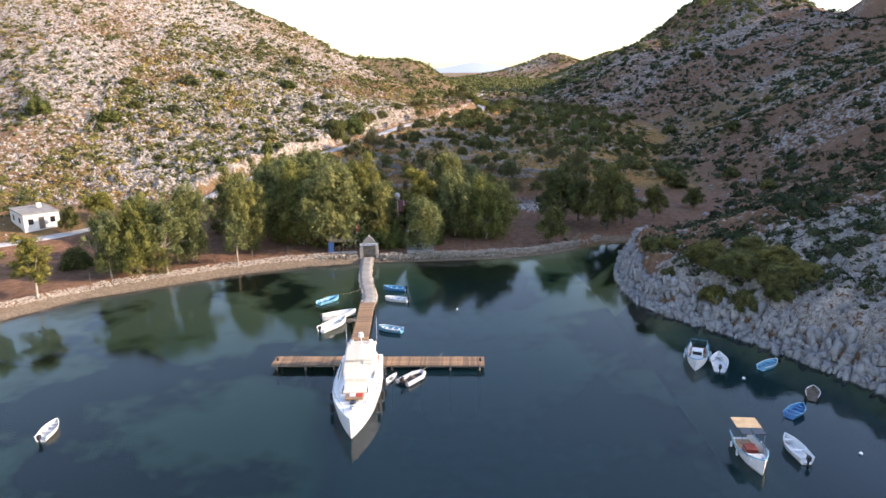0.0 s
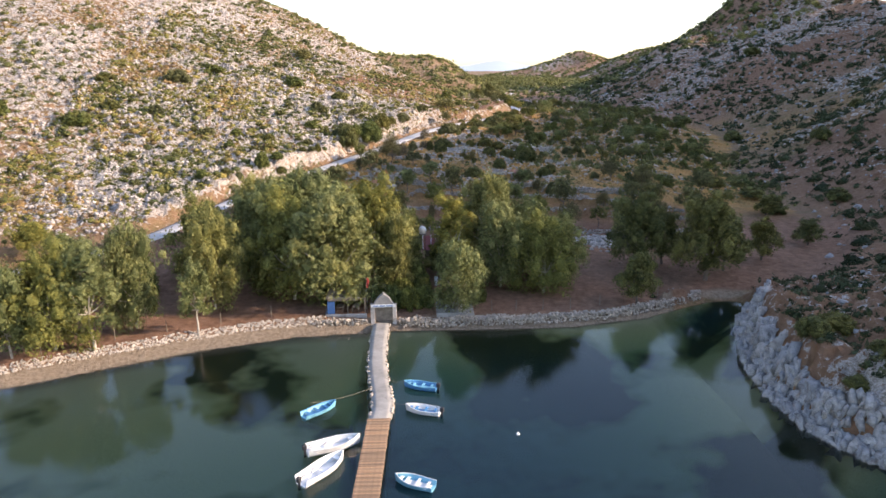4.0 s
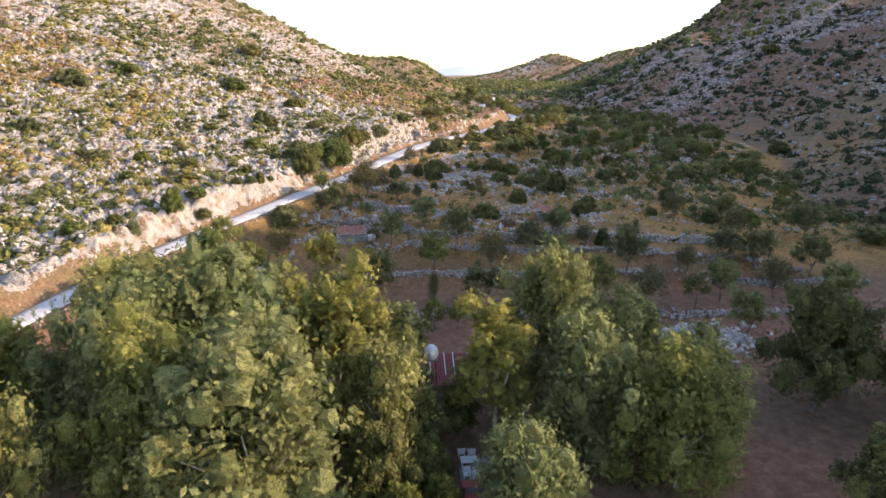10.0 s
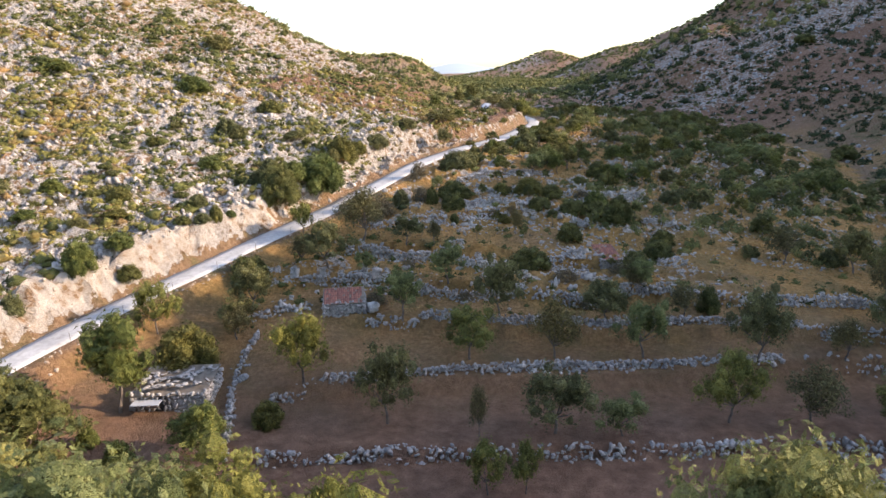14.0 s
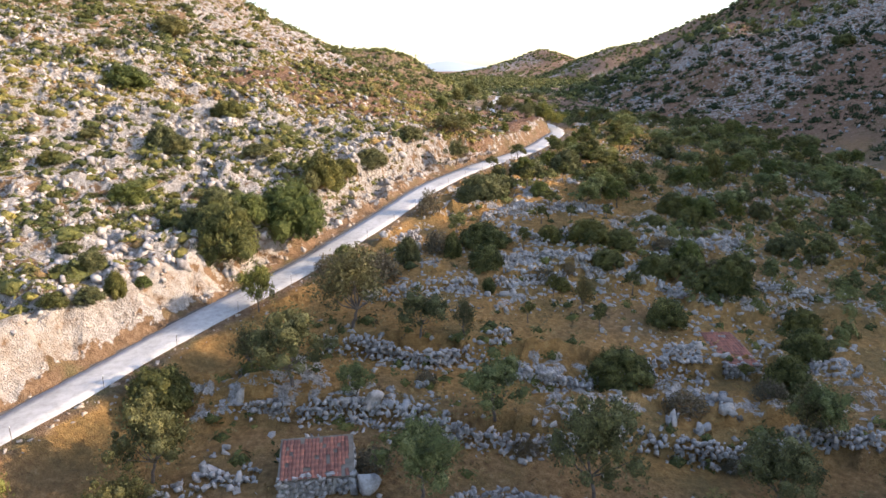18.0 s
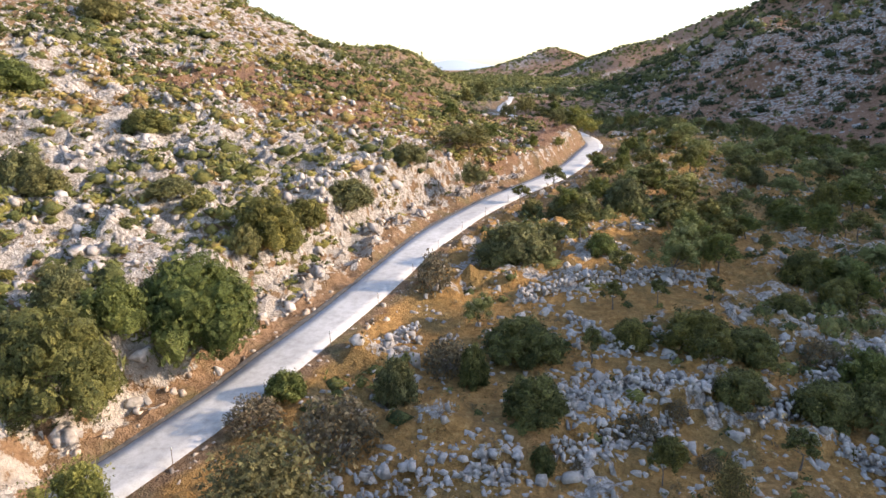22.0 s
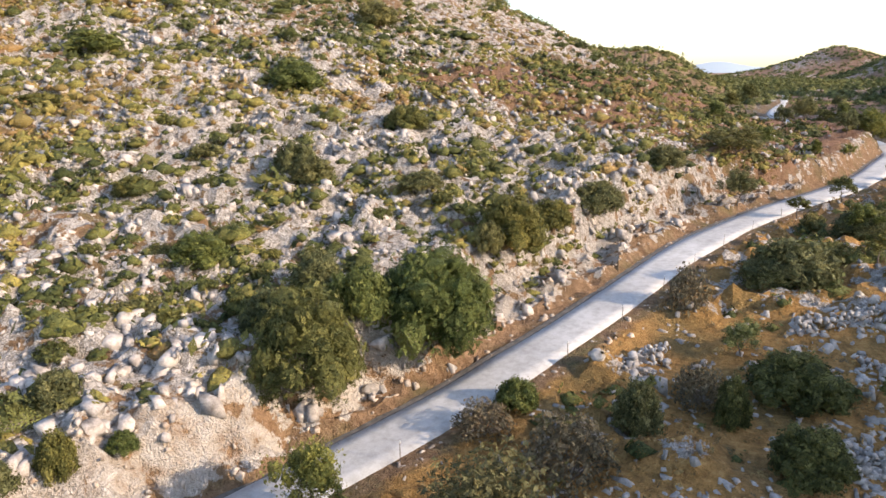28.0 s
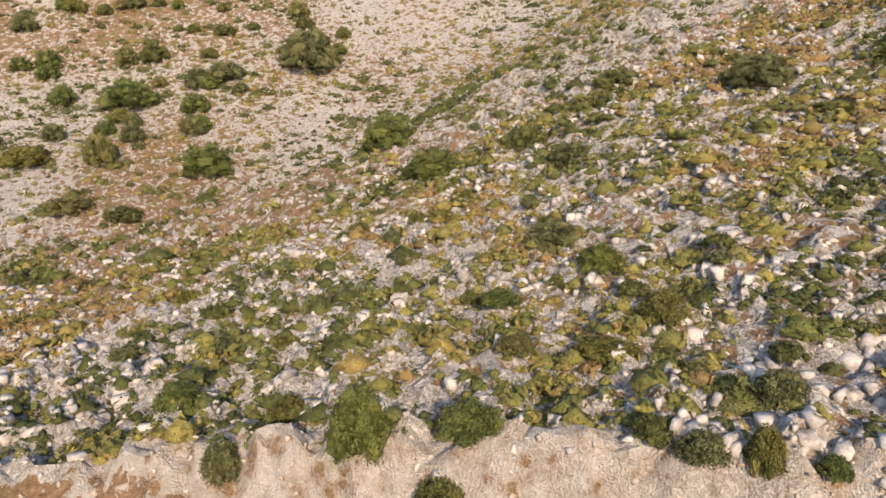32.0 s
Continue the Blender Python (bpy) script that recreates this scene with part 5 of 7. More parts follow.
ROUND_TREES = [(14.2, 175.0, 2.1, 1.7), (2.8, 175.5, 1.4, 0.9), (9.1, 176.0, 1.7, 1.3), (12.2, 180.4, 2.0, 1.4), (19.1, 181.3, 2.0, 2.1), (30.4, 183.6, 2.2, 1.6), (24.1, 184.0, 1.7, 1.7), (11.7, 189.1, 2.0, 1.7), (17.5, 187.5, 1.7, 1.7), (20.7, 186.9, 1.3, 1.7), (21.7, 195.4, 1.9, 1.7), (14.7, 194.5, 1.8, 1.8),
               (17.8, 194.9, 1.7, 1.7), (30.3, 204.3, 1.9, 1.7), (14.4, 220.5, 1.9, 2.4), (19.4, 226.9, 2.5, 3.2), (27.0, 236.2, 2.5, 3.0), (38.2, 312.2, 2.6, 3.8), (22.6, 169.4, 1.2, 1.3), (32.0, 268.0, 2.8, 3.4), (35.0, 276.0, 3.0, 3.8), (31.5, 281.0, 2.6, 3.6), (37.0, 288.0, 3.0, 4.0), (35.0, 298.0, 2.8, 4.0)]
EAST_TREES = [("olive", 41.7, 151.8, 4.0, 4.4), ("olive", 37.0, 143.0, 4.4, 4.6), ("thin", 44.0, 144.0, 4.2, 4.4), ("olive", 50.0, 141.0, 4.0, 4.4), ("olive", 45.2, 151.0, 4.2, 4.6), ("thin", 47.0, 160.0, 4.0, 4.2), ("olive", 52.0, 150.0, 4.4, 4.6), ("olive", 35.0, 133.0, 4.0, 4.2), ("olive", 50.0, 169.0, 4.0, 4.4), ("thin", 43.0, 171.0, 3.8, 4.2), ("olive", 61.0, 166.0, 4.2, 4.6)]
for n, (kind, x, y, h, w) in enumerate(TERRACE_TREES + UPPER_TREES + [("round", *q) for q in ROUND_TREES] + EAST_TREES):
    big = 1.12 if y < 180 and kind != "round" else 1.0
    tree(kind, x, y, h * big, n, 1.06 * w / (h * SPAN[kind]), "trees on the old terraces")
r3 = np.random.RandomState(77)
tx, ty = r3.uniform(6, 88, 420), r3.uniform(179, 300, 420)
ok = (along(tx, ty, ROAD)[0] < -6) & (along(tx, ty, GULLY)[0] > 4) & ((ty > 198) | (tx > 32)) & ((ty < 262) | (r3.rand(420) < 0.6))
for n, (x, y) in enumerate(zip(tx[ok][:190], ty[ok][:190])):
    tree(("round", "olive", "round", "leafy")[n % 4], x, y, r3.uniform(1.9, 3.2), n, r3.uniform(1.1, 1.6), "young trees of the upper valley")
FIELD_TREES = [("yellow", 34.0, 268.7, 4.2, 5.6), ("yellow", 38.0, 273.5, 3.0, 4.0), ("olive", 27.9, 258.1, 2.8, 3.2), ("leafy", 20.1, 240.2, 2.0, 1.8), ("leafy", 15.0, 240.3, 2.4, 3.0), ("yellow", 11.6, 234.0, 2.2, 2.4), ("olive", 33.6, 305.0, 4.2, 4.6), ("yellow", 25.0, 246.5, 1.4, 2.0), ("leafy", 26.8, 235.0, 2.2, 2.6), ("leafy", 27.6, 229.4, 2.4, 2.6),
               ("leafy", 31.6, 239.6, 2.3, 2.8), ("leafy", 36.0, 248.0, 2.2, 2.8), ("darktree", 44.0, 436.0, 7.0, 8.0), ("darktree", 36.0, 420.0, 5.0, 6.0), ("olive", 64.8, 403.0, 3.6, 3.8), ("olive", 79.0, 396.0, 3.0, 3.6), ("olive", 30.0, 290.0, 3.4, 4.4), ("leafy", 33.5, 281.0, 3.2, 4.0), ("olive", 22.0, 268.0, 2.6, 3.4), ("leafy", 11.0, 252.0, 2.4, 3.2)]
for n, (kind, x, y, h, w) in enumerate(FIELD_TREES):
    tree(kind, x, y, h, n, w / (h * SPAN[kind]), "trees round the red field")


# ---- dry stone walls ----
STONES = []
for k in range(10):
    r = np.random.RandomState(400 + k)
    v, f = shards(r, np.zeros((1, 3)), np.array([1.0]), 0.95)
    me = mesh_from("stone", v, f)
    me.materials.append(M_WALLSTONE)
    STONES.append(me)
PALE = []
for k in range(8):
    me = STONES[k].copy()
    me.materials.clear()
    me.materials.append(M_BEACHSTONE)
    PALE.append(me)


def wall_places(line, tall, r, step=0.22, thick=0.42, grain=1.0):
    ln = smooth_line([(*p, 0) for p in line], step, 2)
    out = []
    for lx, ly, _ in ln:
        z = height(np.array([lx]), np.array([ly - 0.5]), False)[0]
        top = tall * (0.6 + 0.55 * vnoise(lx / 2.2, ly / 2.2, 7))
        c = 0.12
        while c < top:
            sz = r.uniform(0.10, 0.24) * grain
            lean = 0.7 if c > 0.4 else 1.3
            out.append((lx + r.uniform(-0.2, 0.2), ly + r.uniform(-thick, thick) * lean, z + c + r.uniform(-0.06, 0.06), sz))
            c += sz * 0.95
    return out


def stone_wall(name, line, tall, seed, parts, meshes, material, label, category, step=0.22, thick=0.42):
    """A wall of single stones; those past the given number are one joined mesh."""
    r = np.random.RandomState(seed)
    pl = wall_places(line, tall, r, step, thick, 0.85 if step < 0.2 else 0.95)
    x0, y0 = line[0]
    ob = thing(name, Matrix.Translation((x0, y0, 0)), label, category, "dry stone walls")
    order = r.permutation(len(pl))
    for n, k in enumerate(order[:parts]):
        x, y, z, q = pl[k]
        st = new("stone", meshes[n % len(meshes)])
        st.parent = ob
        st.matrix_basis = Matrix.Translation((x - x0, y - y0, z)) @ Euler((r.uniform(-0.4, 0.4), r.uniform(-0.4, 0.4), r.uniform(0, 6))).to_matrix().to_4x4() @ Matrix.Diagonal((q * 1.1, q, q * 0.95, 1))
    if len(order) > parts:
        rest = np.array([pl[k] for k in order[parts:]])
        v, f = shards(r, rest[:, :3] - [x0, y0, 0], rest[:, 3] * 1.05, 0.9)
        tagged(part("wall_core", mesh_from("wall_core", v, f), material, ob), kind="stuff")
    return ob


WALLS = [([(-11, 141.9), (-5.4, 141.7), (3.2, 141.2), (9.7, 140.6), (16.3, 140.2), (25.3, 140.1), (31.3, 139.2), (44, 138), (56, 137)], 0.9), ([(-10.5, 148.8), (-5.8, 150.5), (0.2, 151.1), (5.9, 151.4), (12.7, 151.4), (20.1, 151.3), (30.7, 150.5), (38.9, 150.2), (44.9, 149.3), (58, 147)], 1.15),
         ([(-13.8, 160.4), (-11.1, 161.4), (-8.4, 161.6)], 0.9), ([(-3.5, 159.2), (-0.9, 158.8), (1.8, 159), (5.3, 158.8), (8.5, 158), (12.3, 157.9), (17.2, 157.6), (22.1, 156.9), (28.2, 155.6), (33.6, 154), (39.8, 152.4), (52, 151.4)], 1.15),
         ([(-11.8, 168), (-6.6, 166.7), (-1.6, 166.2), (2.5, 164), (7.3, 163.3), (12.5, 163.8), (17, 161.6), (20.2, 162.2), (27.4, 160.5), (34, 158.5), (48, 157)], 1.25), ([(-5.6, 174), (-2.4, 173.2), (1.3, 170.8), (4.6, 172.8), (7.2, 173.3)], 1.4), ([(6.4, 170.4), (8.6, 169), (10.7, 168.3), (14.7, 170.4), (20.3, 172)], 1.4),
         ([(-3.1, 180.2), (1, 180.6), (6.3, 181.2)], 0.6), ([(7.7, 182.1), (10.2, 183), (14.3, 184.7)], 1.0), ([(8.6, 184.6), (11.2, 185.9), (15.4, 186.6), (18.5, 185.8)], 1.1), ([(18.9, 184.3), (22.1, 186.3), (26.2, 188.5), (30.4, 190.6), (35, 192.5)], 1.2), ([(23.4, 180.6), (22.5, 181.8), (22, 183)], 0.9), ([(11.8, 193.2), (14, 189.9)], 0.8), ([(16.3, 191.4), (17.6, 190.1), (19.4, 189)], 0.8), ([(16.3, 171.4), (20.2, 170.7)], 1.0), ([(17.9, 168), (19.6, 166.4)], 0.8), ([(28.4, 171.1), (31.2, 170.2)], 1.0), ([(31.3, 182.7), (35.4, 181.9)], 1.0), ([(20.6, 189.9), (24.2, 190.6), (28, 191.9)], 0.9), ([(9.3, 196.6), (13.9, 197.9), (19.2, 199.1), (23.5, 199.2)], 0.9),
         ([(0.2, 190.7), (1.2, 191.9), (2.4, 192.9)], 0.9), ([(-12.5, 142), (-13.2, 147), (-13.8, 152), (-12.6, 158)], 0.8)]
for n, (line, tall) in enumerate(WALLS):
    tall = tall * (0.72 if line[0][1] < 165 else 0.9)
    stone_wall("terrace_wall", line, tall, 500 + n, 180, STONES, M_WALLSTONE, "tumbledown grey dry-stone wall holding an old terrace", "stone wall", 0.22, 0.42 if line[0][1] < 160 else 0.75)
stone_wall("shore_wall", [(-9.5, 100.5), (-4.2, 100.8)], 0.8, 520, 110, PALE, M_BEACHSTONE, "low pale rubble wall along the water", "stone wall", 0.16, 0.35)
stone_wall("shore_wall", [(-0.4, 100.9), (9, 100.7), (20, 101.1), (29, 103.6), (37.5, 108.2)], 0.95, 521, 300, PALE, M_BEACHSTONE, "low pale rubble wall along the water", "stone wall", 0.09, 0.72)
rng = np.random.RandomState(33)
ln = smooth_line([(*p, 0) for p in SHORE[2:9]], 0.025, 2)
off = rng.uniform(1.7, 3.0, len(ln))
t = np.gradient(ln[:, :2], axis=0)
t /= np.linalg.norm(t, axis=1, keepdims=True)
px, py = ln[:, 0] - t[:, 1] * off, ln[:, 1] + t[:, 0] * off
k = px < -9
stuff("shore_rubble", *stones(rng, on_ground(px[k], py[k], 0.0), rng.uniform(0.06, 0.18, k.sum()), 1, 0.8), M_BEACHSTONE, "band of pale rubble stones above the beach", "stones")
ln = smooth_line([(*p, 0) for p in SHORE[15:27]], 0.05, 2)
t = np.gradient(ln[:, :2], axis=0)
t /= np.linalg.norm(t, axis=1, keepdims=True)
off = rng.uniform(-0.3, 1.9, len(ln))
px, py = ln[:, 0] - t[:, 1] * off, ln[:, 1] + t[:, 0] * off
hz = np.maximum(height(px, py), 0.1)
stuff("shore_crags", *shards(rng, np.stack([px, py, hz - 0.1], -1), rng.uniform(0.3, 0.75, len(px)), 2.0), M_CRAG, "jagged grey limestone crags at the waterline", "rocks")
rub = []
for line, tall in WALLS:
    ln = smooth_line([(*p, 0) for p in line], 0.032, 2)
    loose = sstep(160, 168, ln[:, 1])
    side = np.clip(rng.normal(-0.1, 0.75, len(ln)), -2.2, 1.7) * (0.4 + 0.6 * loose)
    t = np.gradient(ln[:, :2], axis=0)
    t /= np.linalg.norm(t, axis=1, keepdims=True)
    thin = rng.rand(len(ln)) < (0.3 + 0.7 * loose) * (0.25 + 0.75 * sstep(0.4, 0.6, fbm(ln[:, 0] / 4, ln[:, 1] / 4, 2, 141)))
    rub.append(np.stack([ln[:, 0] - t[:, 1] * side, ln[:, 1] + t[:, 0] * side], 1)[thin])
rub = np.concatenate(rub)
rub = rub[(rub[:, 0] > -4) | (rng.rand(len(rub)) < 0.35)]
stuff("fallen_wall_stones", *shards(rng, on_ground(rub[:, 0], rub[:, 1], 0.02), rng.uniform(0.09, 0.26, len(rub)) + 0.2 * rng.rand(len(rub)) ** 6, 0.85), M_WALLSTONE, "fallen grey-white stones beside the terrace walls", "stones")
# boulders by the hut and the road
BOULDERS = [(-10.1, 167.7, 1.0, 1.3), (-11.3, 162.1, 1.3, 1.4), (-3.0, 160.0, 2.2, 1.9), (-6.1, 164.4, 0.9, 0.9), (15.2, 164.4, 1.3, 2.2), (0.7, 168.4, 1.1, 0.9), (-2.3, 166.2, 1.4, 1.2), (-1.0, 190.3, 1.2, 1.0), (-11.2, 187.6, 1.7, 0.9), (-11.3, 186.4, 1.3, 0.6), (-8.2, 189.0, 0.7, 0.6), (0.8, 191.5, 1.6, 0.8),
            (-2.8, 208.7, 1.8, 0.9), (2.0, 217.4, 1.9, 1.3), (19.8, 197.9, 2.0, 1.1), (27.2, 195.1, 1.4, 0.7), (-13.0, 151.3, 1.1, 1.0), (-3.6, 167.4, 1.2, 1.1), (16.6, 163.6, 1.5, 1.2), (9.4, 164.8, 1.2, 0.9), (-9.4, 161.2, 1.0, 0.9), (22.4, 192.6, 1.5, 0.9)]
for n, (x, y, w, h) in enumerate(BOULDERS):
    r = np.random.RandomState(600 + n)
    pos = np.array([(0, 0, 0), (0.22 * w, 0.12 * w, -0.1 * h), (-0.24 * w, -0.1 * w, -0.15 * h)])
    v, f = stones(r, pos, np.array([0.42, 0.28, 0.26]) * w, 2, 0.9 * h / w + 0.25)
    me = mesh_from("boulder", v, f)
    me.materials.append(M_WALLSTONE if n % 3 else M_ROCK)
    ob = new("boulder", me)
    ob.location = (x, y, H(x, y) + h * 0.22)
    tagged(ob, "weathered grey-white limestone boulder in dry grass", "boulder", "boulders in the valley")


# ---- boats and pier: materials ----
M_WHITE = plain("white_gelcoat", (0.78, 0.78, 0.76), 0.25, vary=0.06, scale=1.2, bump=0.0)
M_HULLW = plain("painted_white_hull", (0.68, 0.68, 0.66), 0.45, vary=0.14, scale=2.0, bump=0.05)
M_BLUE = plain("blue_boat_paint", (0.06, 0.22, 0.42), 0.5, vary=0.2, scale=2.0, bump=0.05)
M_SKYBLUE = plain("light_blue_boat_paint", (0.16, 0.42, 0.55), 0.5, vary=0.2, scale=2.0, bump=0.05)
M_CREAM = plain("cream_cushion", (0.70, 0.63, 0.52), 0.8, vary=0.12, scale=3.0)
M_TAN = plain("tan_canvas", (0.50, 0.37, 0.22), 0.85, vary=0.2, scale=2.0)
M_RED = plain("red_cloth", (0.45, 0.05, 0.03), 0.85, vary=0.2)
M_REDPAINT = plain("dark_red_paint", (0.24, 0.045, 0.035), 0.6, vary=0.3, scale=4.0)
M_DARK = plain("black_rubber", (0.025, 0.025, 0.028), 0.6, vary=0.3)
M_TINT = plain("dark_tinted_glass", (0.02, 0.024, 0.03), 0.08, vary=0.1, bump=0.0)
M_STEEL = plain("stainless_steel", (0.62, 0.62, 0.62), 0.25, 1.0, vary=0.1, bump=0.0)
M_TEAK = plain("teak_deck", (0.33, 0.20, 0.11), 0.65, vary=0.25, scale=3.0, bump=0.2)
M_PLANK = plain("weathered_planks", (0.30, 0.19, 0.11), 0.85, vary=0.4, scale=1.6, bump=0.5, dist=0.01)
M_GREYWOOD = plain("grey_old_wood", (0.21, 0.17, 0.13), 0.9, vary=0.4, scale=2.0, bump=0.5)
M_CONCRETE = plain("old_concrete", (0.29, 0.275, 0.25), 0.92, vary=0.3, scale=0.8, bump=0.4, dist=0.02)
M_PLASTER = plain("white_plaster", (0.74, 0.72, 0.68), 0.9, vary=0.12, scale=0.9, bump=0.2)
M_TILE = plain("old_roof_tiles", (0.32, 0.125, 0.085), 0.9, vary=0.4, scale=2.5, bump=0.4)
M_PLASTIC = plain("white_plastic", (0.62, 0.62, 0.61), 0.45, vary=0.08, bump=0.0)
M_GREYPAD = plain("grey_inflatable_fabric", (0.50, 0.51, 0.52), 0.6, vary=0.12)
M_THATCH = plain("brown_thatch", (0.20, 0.155, 0.115), 0.95, vary=0.35, scale=5.0, bump=0.7, dist=0.03)
M_SIGNBLUE = plain("blue_sign_paint", (0.05, 0.13, 0.30), 0.6, vary=0.1)


def vary_planks(mat):
    """Each plank takes a tone of its own."""
    n, l = mat.node_tree.nodes, mat.node_tree.links
    p = n["Principled BSDF"]
    src = p.inputs["Base Color"].links[0].from_socket
    info = n.new("ShaderNodeObjectInfo")
    l.new(mixed(n, l, 0.9, src, ramp(n, l, info.outputs["Random"], [(0.0, (0.6, 0.6, 0.62)), (0.5, (1, 1, 1)), (1.0, (1.4, 1.3, 1.2))]), "MULTIPLY"), p.inputs["Base Color"])


for mat in (M_PLANK, M_TILE):
    vary_planks(mat)


def hull_mesh(name, L, B, free, draft=0.15, sheer=0.3, wall=0.06, floor=0.12, n=14, stern=0.8, full=2.4):
    """An open hull, bow towards +y: outer skin, rim, inner skin and sole."""
    sec = []
    for k in range(n + 1):
        u = k / n
        b = B / 2 * (stern + (1 - stern) * min(1, u * 2.5)) * max(0.0, 1 - max(0, (u - 0.45) / 0.55) ** full)
        top = free * (1 + sheer * (u - 0.3) ** 2 * 3)
        kz = -draft * (1 - max(0, (u - 0.6) / 0.4) ** 2 * 1.2)
        y = (u - 0.5) * L
        bi = max(b - wall, 0.0)
        row = [(-b, y, top), (-b * 0.82, y - 0.0 * u, free * 0.25), (-b * 0.45, y, kz), (0, y, kz - 0.05), (b * 0.45, y, kz), (b * 0.82, y, free * 0.25), (b, y, top),
               (bi, y, top), (bi * 0.8, y, floor), (0, y, floor), (-bi * 0.8, y, floor), (-bi, y, top)]
        if k == n:
            row = [(q[0], y + 0.06 * L * max(0, q[2]) / max(top, 0.01) * 0.5, q[2]) for q in row]
        sec.append(row)
    m = len(sec[0])
    v = np.array(sec).reshape(-1, 3)
    f = []
    for k in range(n):
        for j in range(m):
            f.append((k * m + j, k * m + (j + 1) % m, (k + 1) * m + (j + 1) % m, (k + 1) * m + j))
    for k, flip in ((0, False), (n, True)):
        o = k * m
        for a, b2, c, d in ((0, 1, 10, 11), (1, 2, 3, 10), (10, 3, 9, 9), (9, 3, 8, 8), (3, 4, 5, 8), (8, 5, 6, 7)):
            q = [o + a, o + b2, o + c] + ([o + d] if d != c else [])
            f.append(tuple(q[::-1] if flip else q))
    me = bpy.data.meshes.new(name)
    me.from_pydata(v.tolist(), [], f)
    bm = bmesh.new()
    bm.from_mesh(me)
    bmesh.ops.remove_doubles(bm, verts=bm.verts, dist=0.002)
    bmesh.ops.recalc_face_normals(bm, faces=bm.faces)
    bm.to_mesh(me)
    bm.free()
    return me


def rim_mesh(L, B, free, sheer, stern=0.8, full=2.4, r=0.035, n=20):
    bm = bmesh.new()
    for sgn in (-1, 1):
        pts = []
        for k in range(n + 1):
            u = k / n
            b = B / 2 * (stern + (1 - stern) * min(1, u * 2.5)) * max(0.0, 1 - max(0, (u - 0.45) / 0.55) ** full)
            pts.append((sgn * b, (u - 0.5) * L, free * (1 + sheer * (u - 0.3) ** 2 * 3) + r * 0.6))
        for a, b in zip(pts[:-1], pts[1:]):
            rod(bm, a, b, r, r, 6)
    return bm


def outboard(parent, y, z, s=1.0):
    """A small tilted outboard motor as a part."""
    bm = box(bmesh.new(), -0.14 * s, y - 0.36 * s, z, 0.14 * s, y - 0.02, z + 0.42 * s, 0.05 * s)
    box(bm, -0.05 * s, y - 0.26 * s, z - 0.65 * s, 0.05 * s, y - 0.08 * s, z + 0.02, 0.02)
    rod(bm, (0, y - 0.1, z + 0.3 * s), (0.08, y + 0.35 * s, z + 0.34 * s), 0.02, 0.02, 6)
    return part("outboard_motor", bm, M_DARK, parent, "black outboard motor")


def small_boat(name, x, y, turn, L, B, hull, inside, rim, label, motor=False, thwarts=3, free=0.42):
    ob = thing(name, pose(x, y, 0.0, 0, 0, turn), label, "boat", "moored boats")
    me = hull_mesh("hull", L, B, free)
    me.materials.append(hull)
    h = part("hull", me, None, ob)
    part("gunwale", rim_mesh(L, B, free, 0.3), rim, ob)
    part("sole", boxed(-B * 0.26, -L * 0.42, 0.125, B * 0.26, L * 0.2, 0.145, 0.01), inside, ob)
    for k in range(thwarts):
        yy = L * (-0.34 + 0.27 * k)
        w = B * (0.44 if k < 2 else 0.33)
        part("thwart", boxed(-w, yy - 0.12, free * 0.66, w, yy + 0.12, free * 0.66 + 0.04, 0.01), inside, ob)
    part("foredeck", boxed(-B * 0.2, L * 0.3, free * 0.86, B * 0.2, L * 0.4, free * 0.95, 0.02), inside, ob)
    if motor:
        outboard(ob, -L / 2, free * 0.8)
    return ob


def heading(a, b):
    """The turn that lays a boat's stern at a and its bow at b."""
    return math.degrees(math.atan2(-(b[0] - a[0]), b[1] - a[1]))


small_boat("rowing_boat", -27.5, 48.5, 0, 3.0, 1.25, M_WHITE, M_HULLW, M_WHITE, "small white open boat with engine, moored alone", True)
small_boat("rowing_boat", -6.9, 80.8, -48, 3.3, 1.3, M_SKYBLUE, M_BLUE, M_BLUE, "light blue wooden rowing boat beside the pier")
small_boat("motor_boat", -5.0, 74.8, -68, 4.2, 1.6, M_HULLW, M_WHITE, M_HULLW, "white open motor boat tied to the pier", True, 2, 0.55)
small_boat("motor_boat", -5.4, 71.4, -38, 4.3, 1.6, M_WHITE, M_WHITE, M_WHITE, "white fibreglass motor boat with red engine cover", True, 2, 0.6)
small_boat("rowing_boat", 1.9, 85.0, 72, 3.1, 1.3, M_BLUE, M_SKYBLUE, M_SKYBLUE, "bright blue wooden boat with white keel near the pier", True)
small_boat("rowing_boat", 2.1, 80.3, 70, 3.1, 1.3, M_HULLW, M_BLUE, M_HULLW, "white rowing boat with blue trim near the pier", True)
small_boat("rowing_boat", 1.4, 69.5, 65, 3.0, 1.3, M_SKYBLUE, M_HULLW, M_HULLW, "pale blue rowing boat with white rim beside the pier")
small_boat("rowing_boat", 39.8, 55.8, -61, 2.8, 1.25, M_SKYBLUE, M_SKYBLUE, M_HULLW, "light blue rowing boat moored off the rocks")
small_boat("rowing_boat", 40.5, 49.3, -34, 2.3, 1.2, M_GREYWOOD, M_GREYWOOD, M_HULLW, "small dark wooden rowing boat moored off the rocks")
small_boat("rowing_boat", 37.1, 46.2, -54, 2.7, 1.35, M_BLUE, M_BLUE, M_SKYBLUE, "blue rowing boat moored off the rocks")
small_boat("motor_boat", 33.5, 40.1, -2, 3.4, 1.4, M_WHITE, M_WHITE, M_WHITE, "white open motor boat with black engine", True, 2, 0.55)
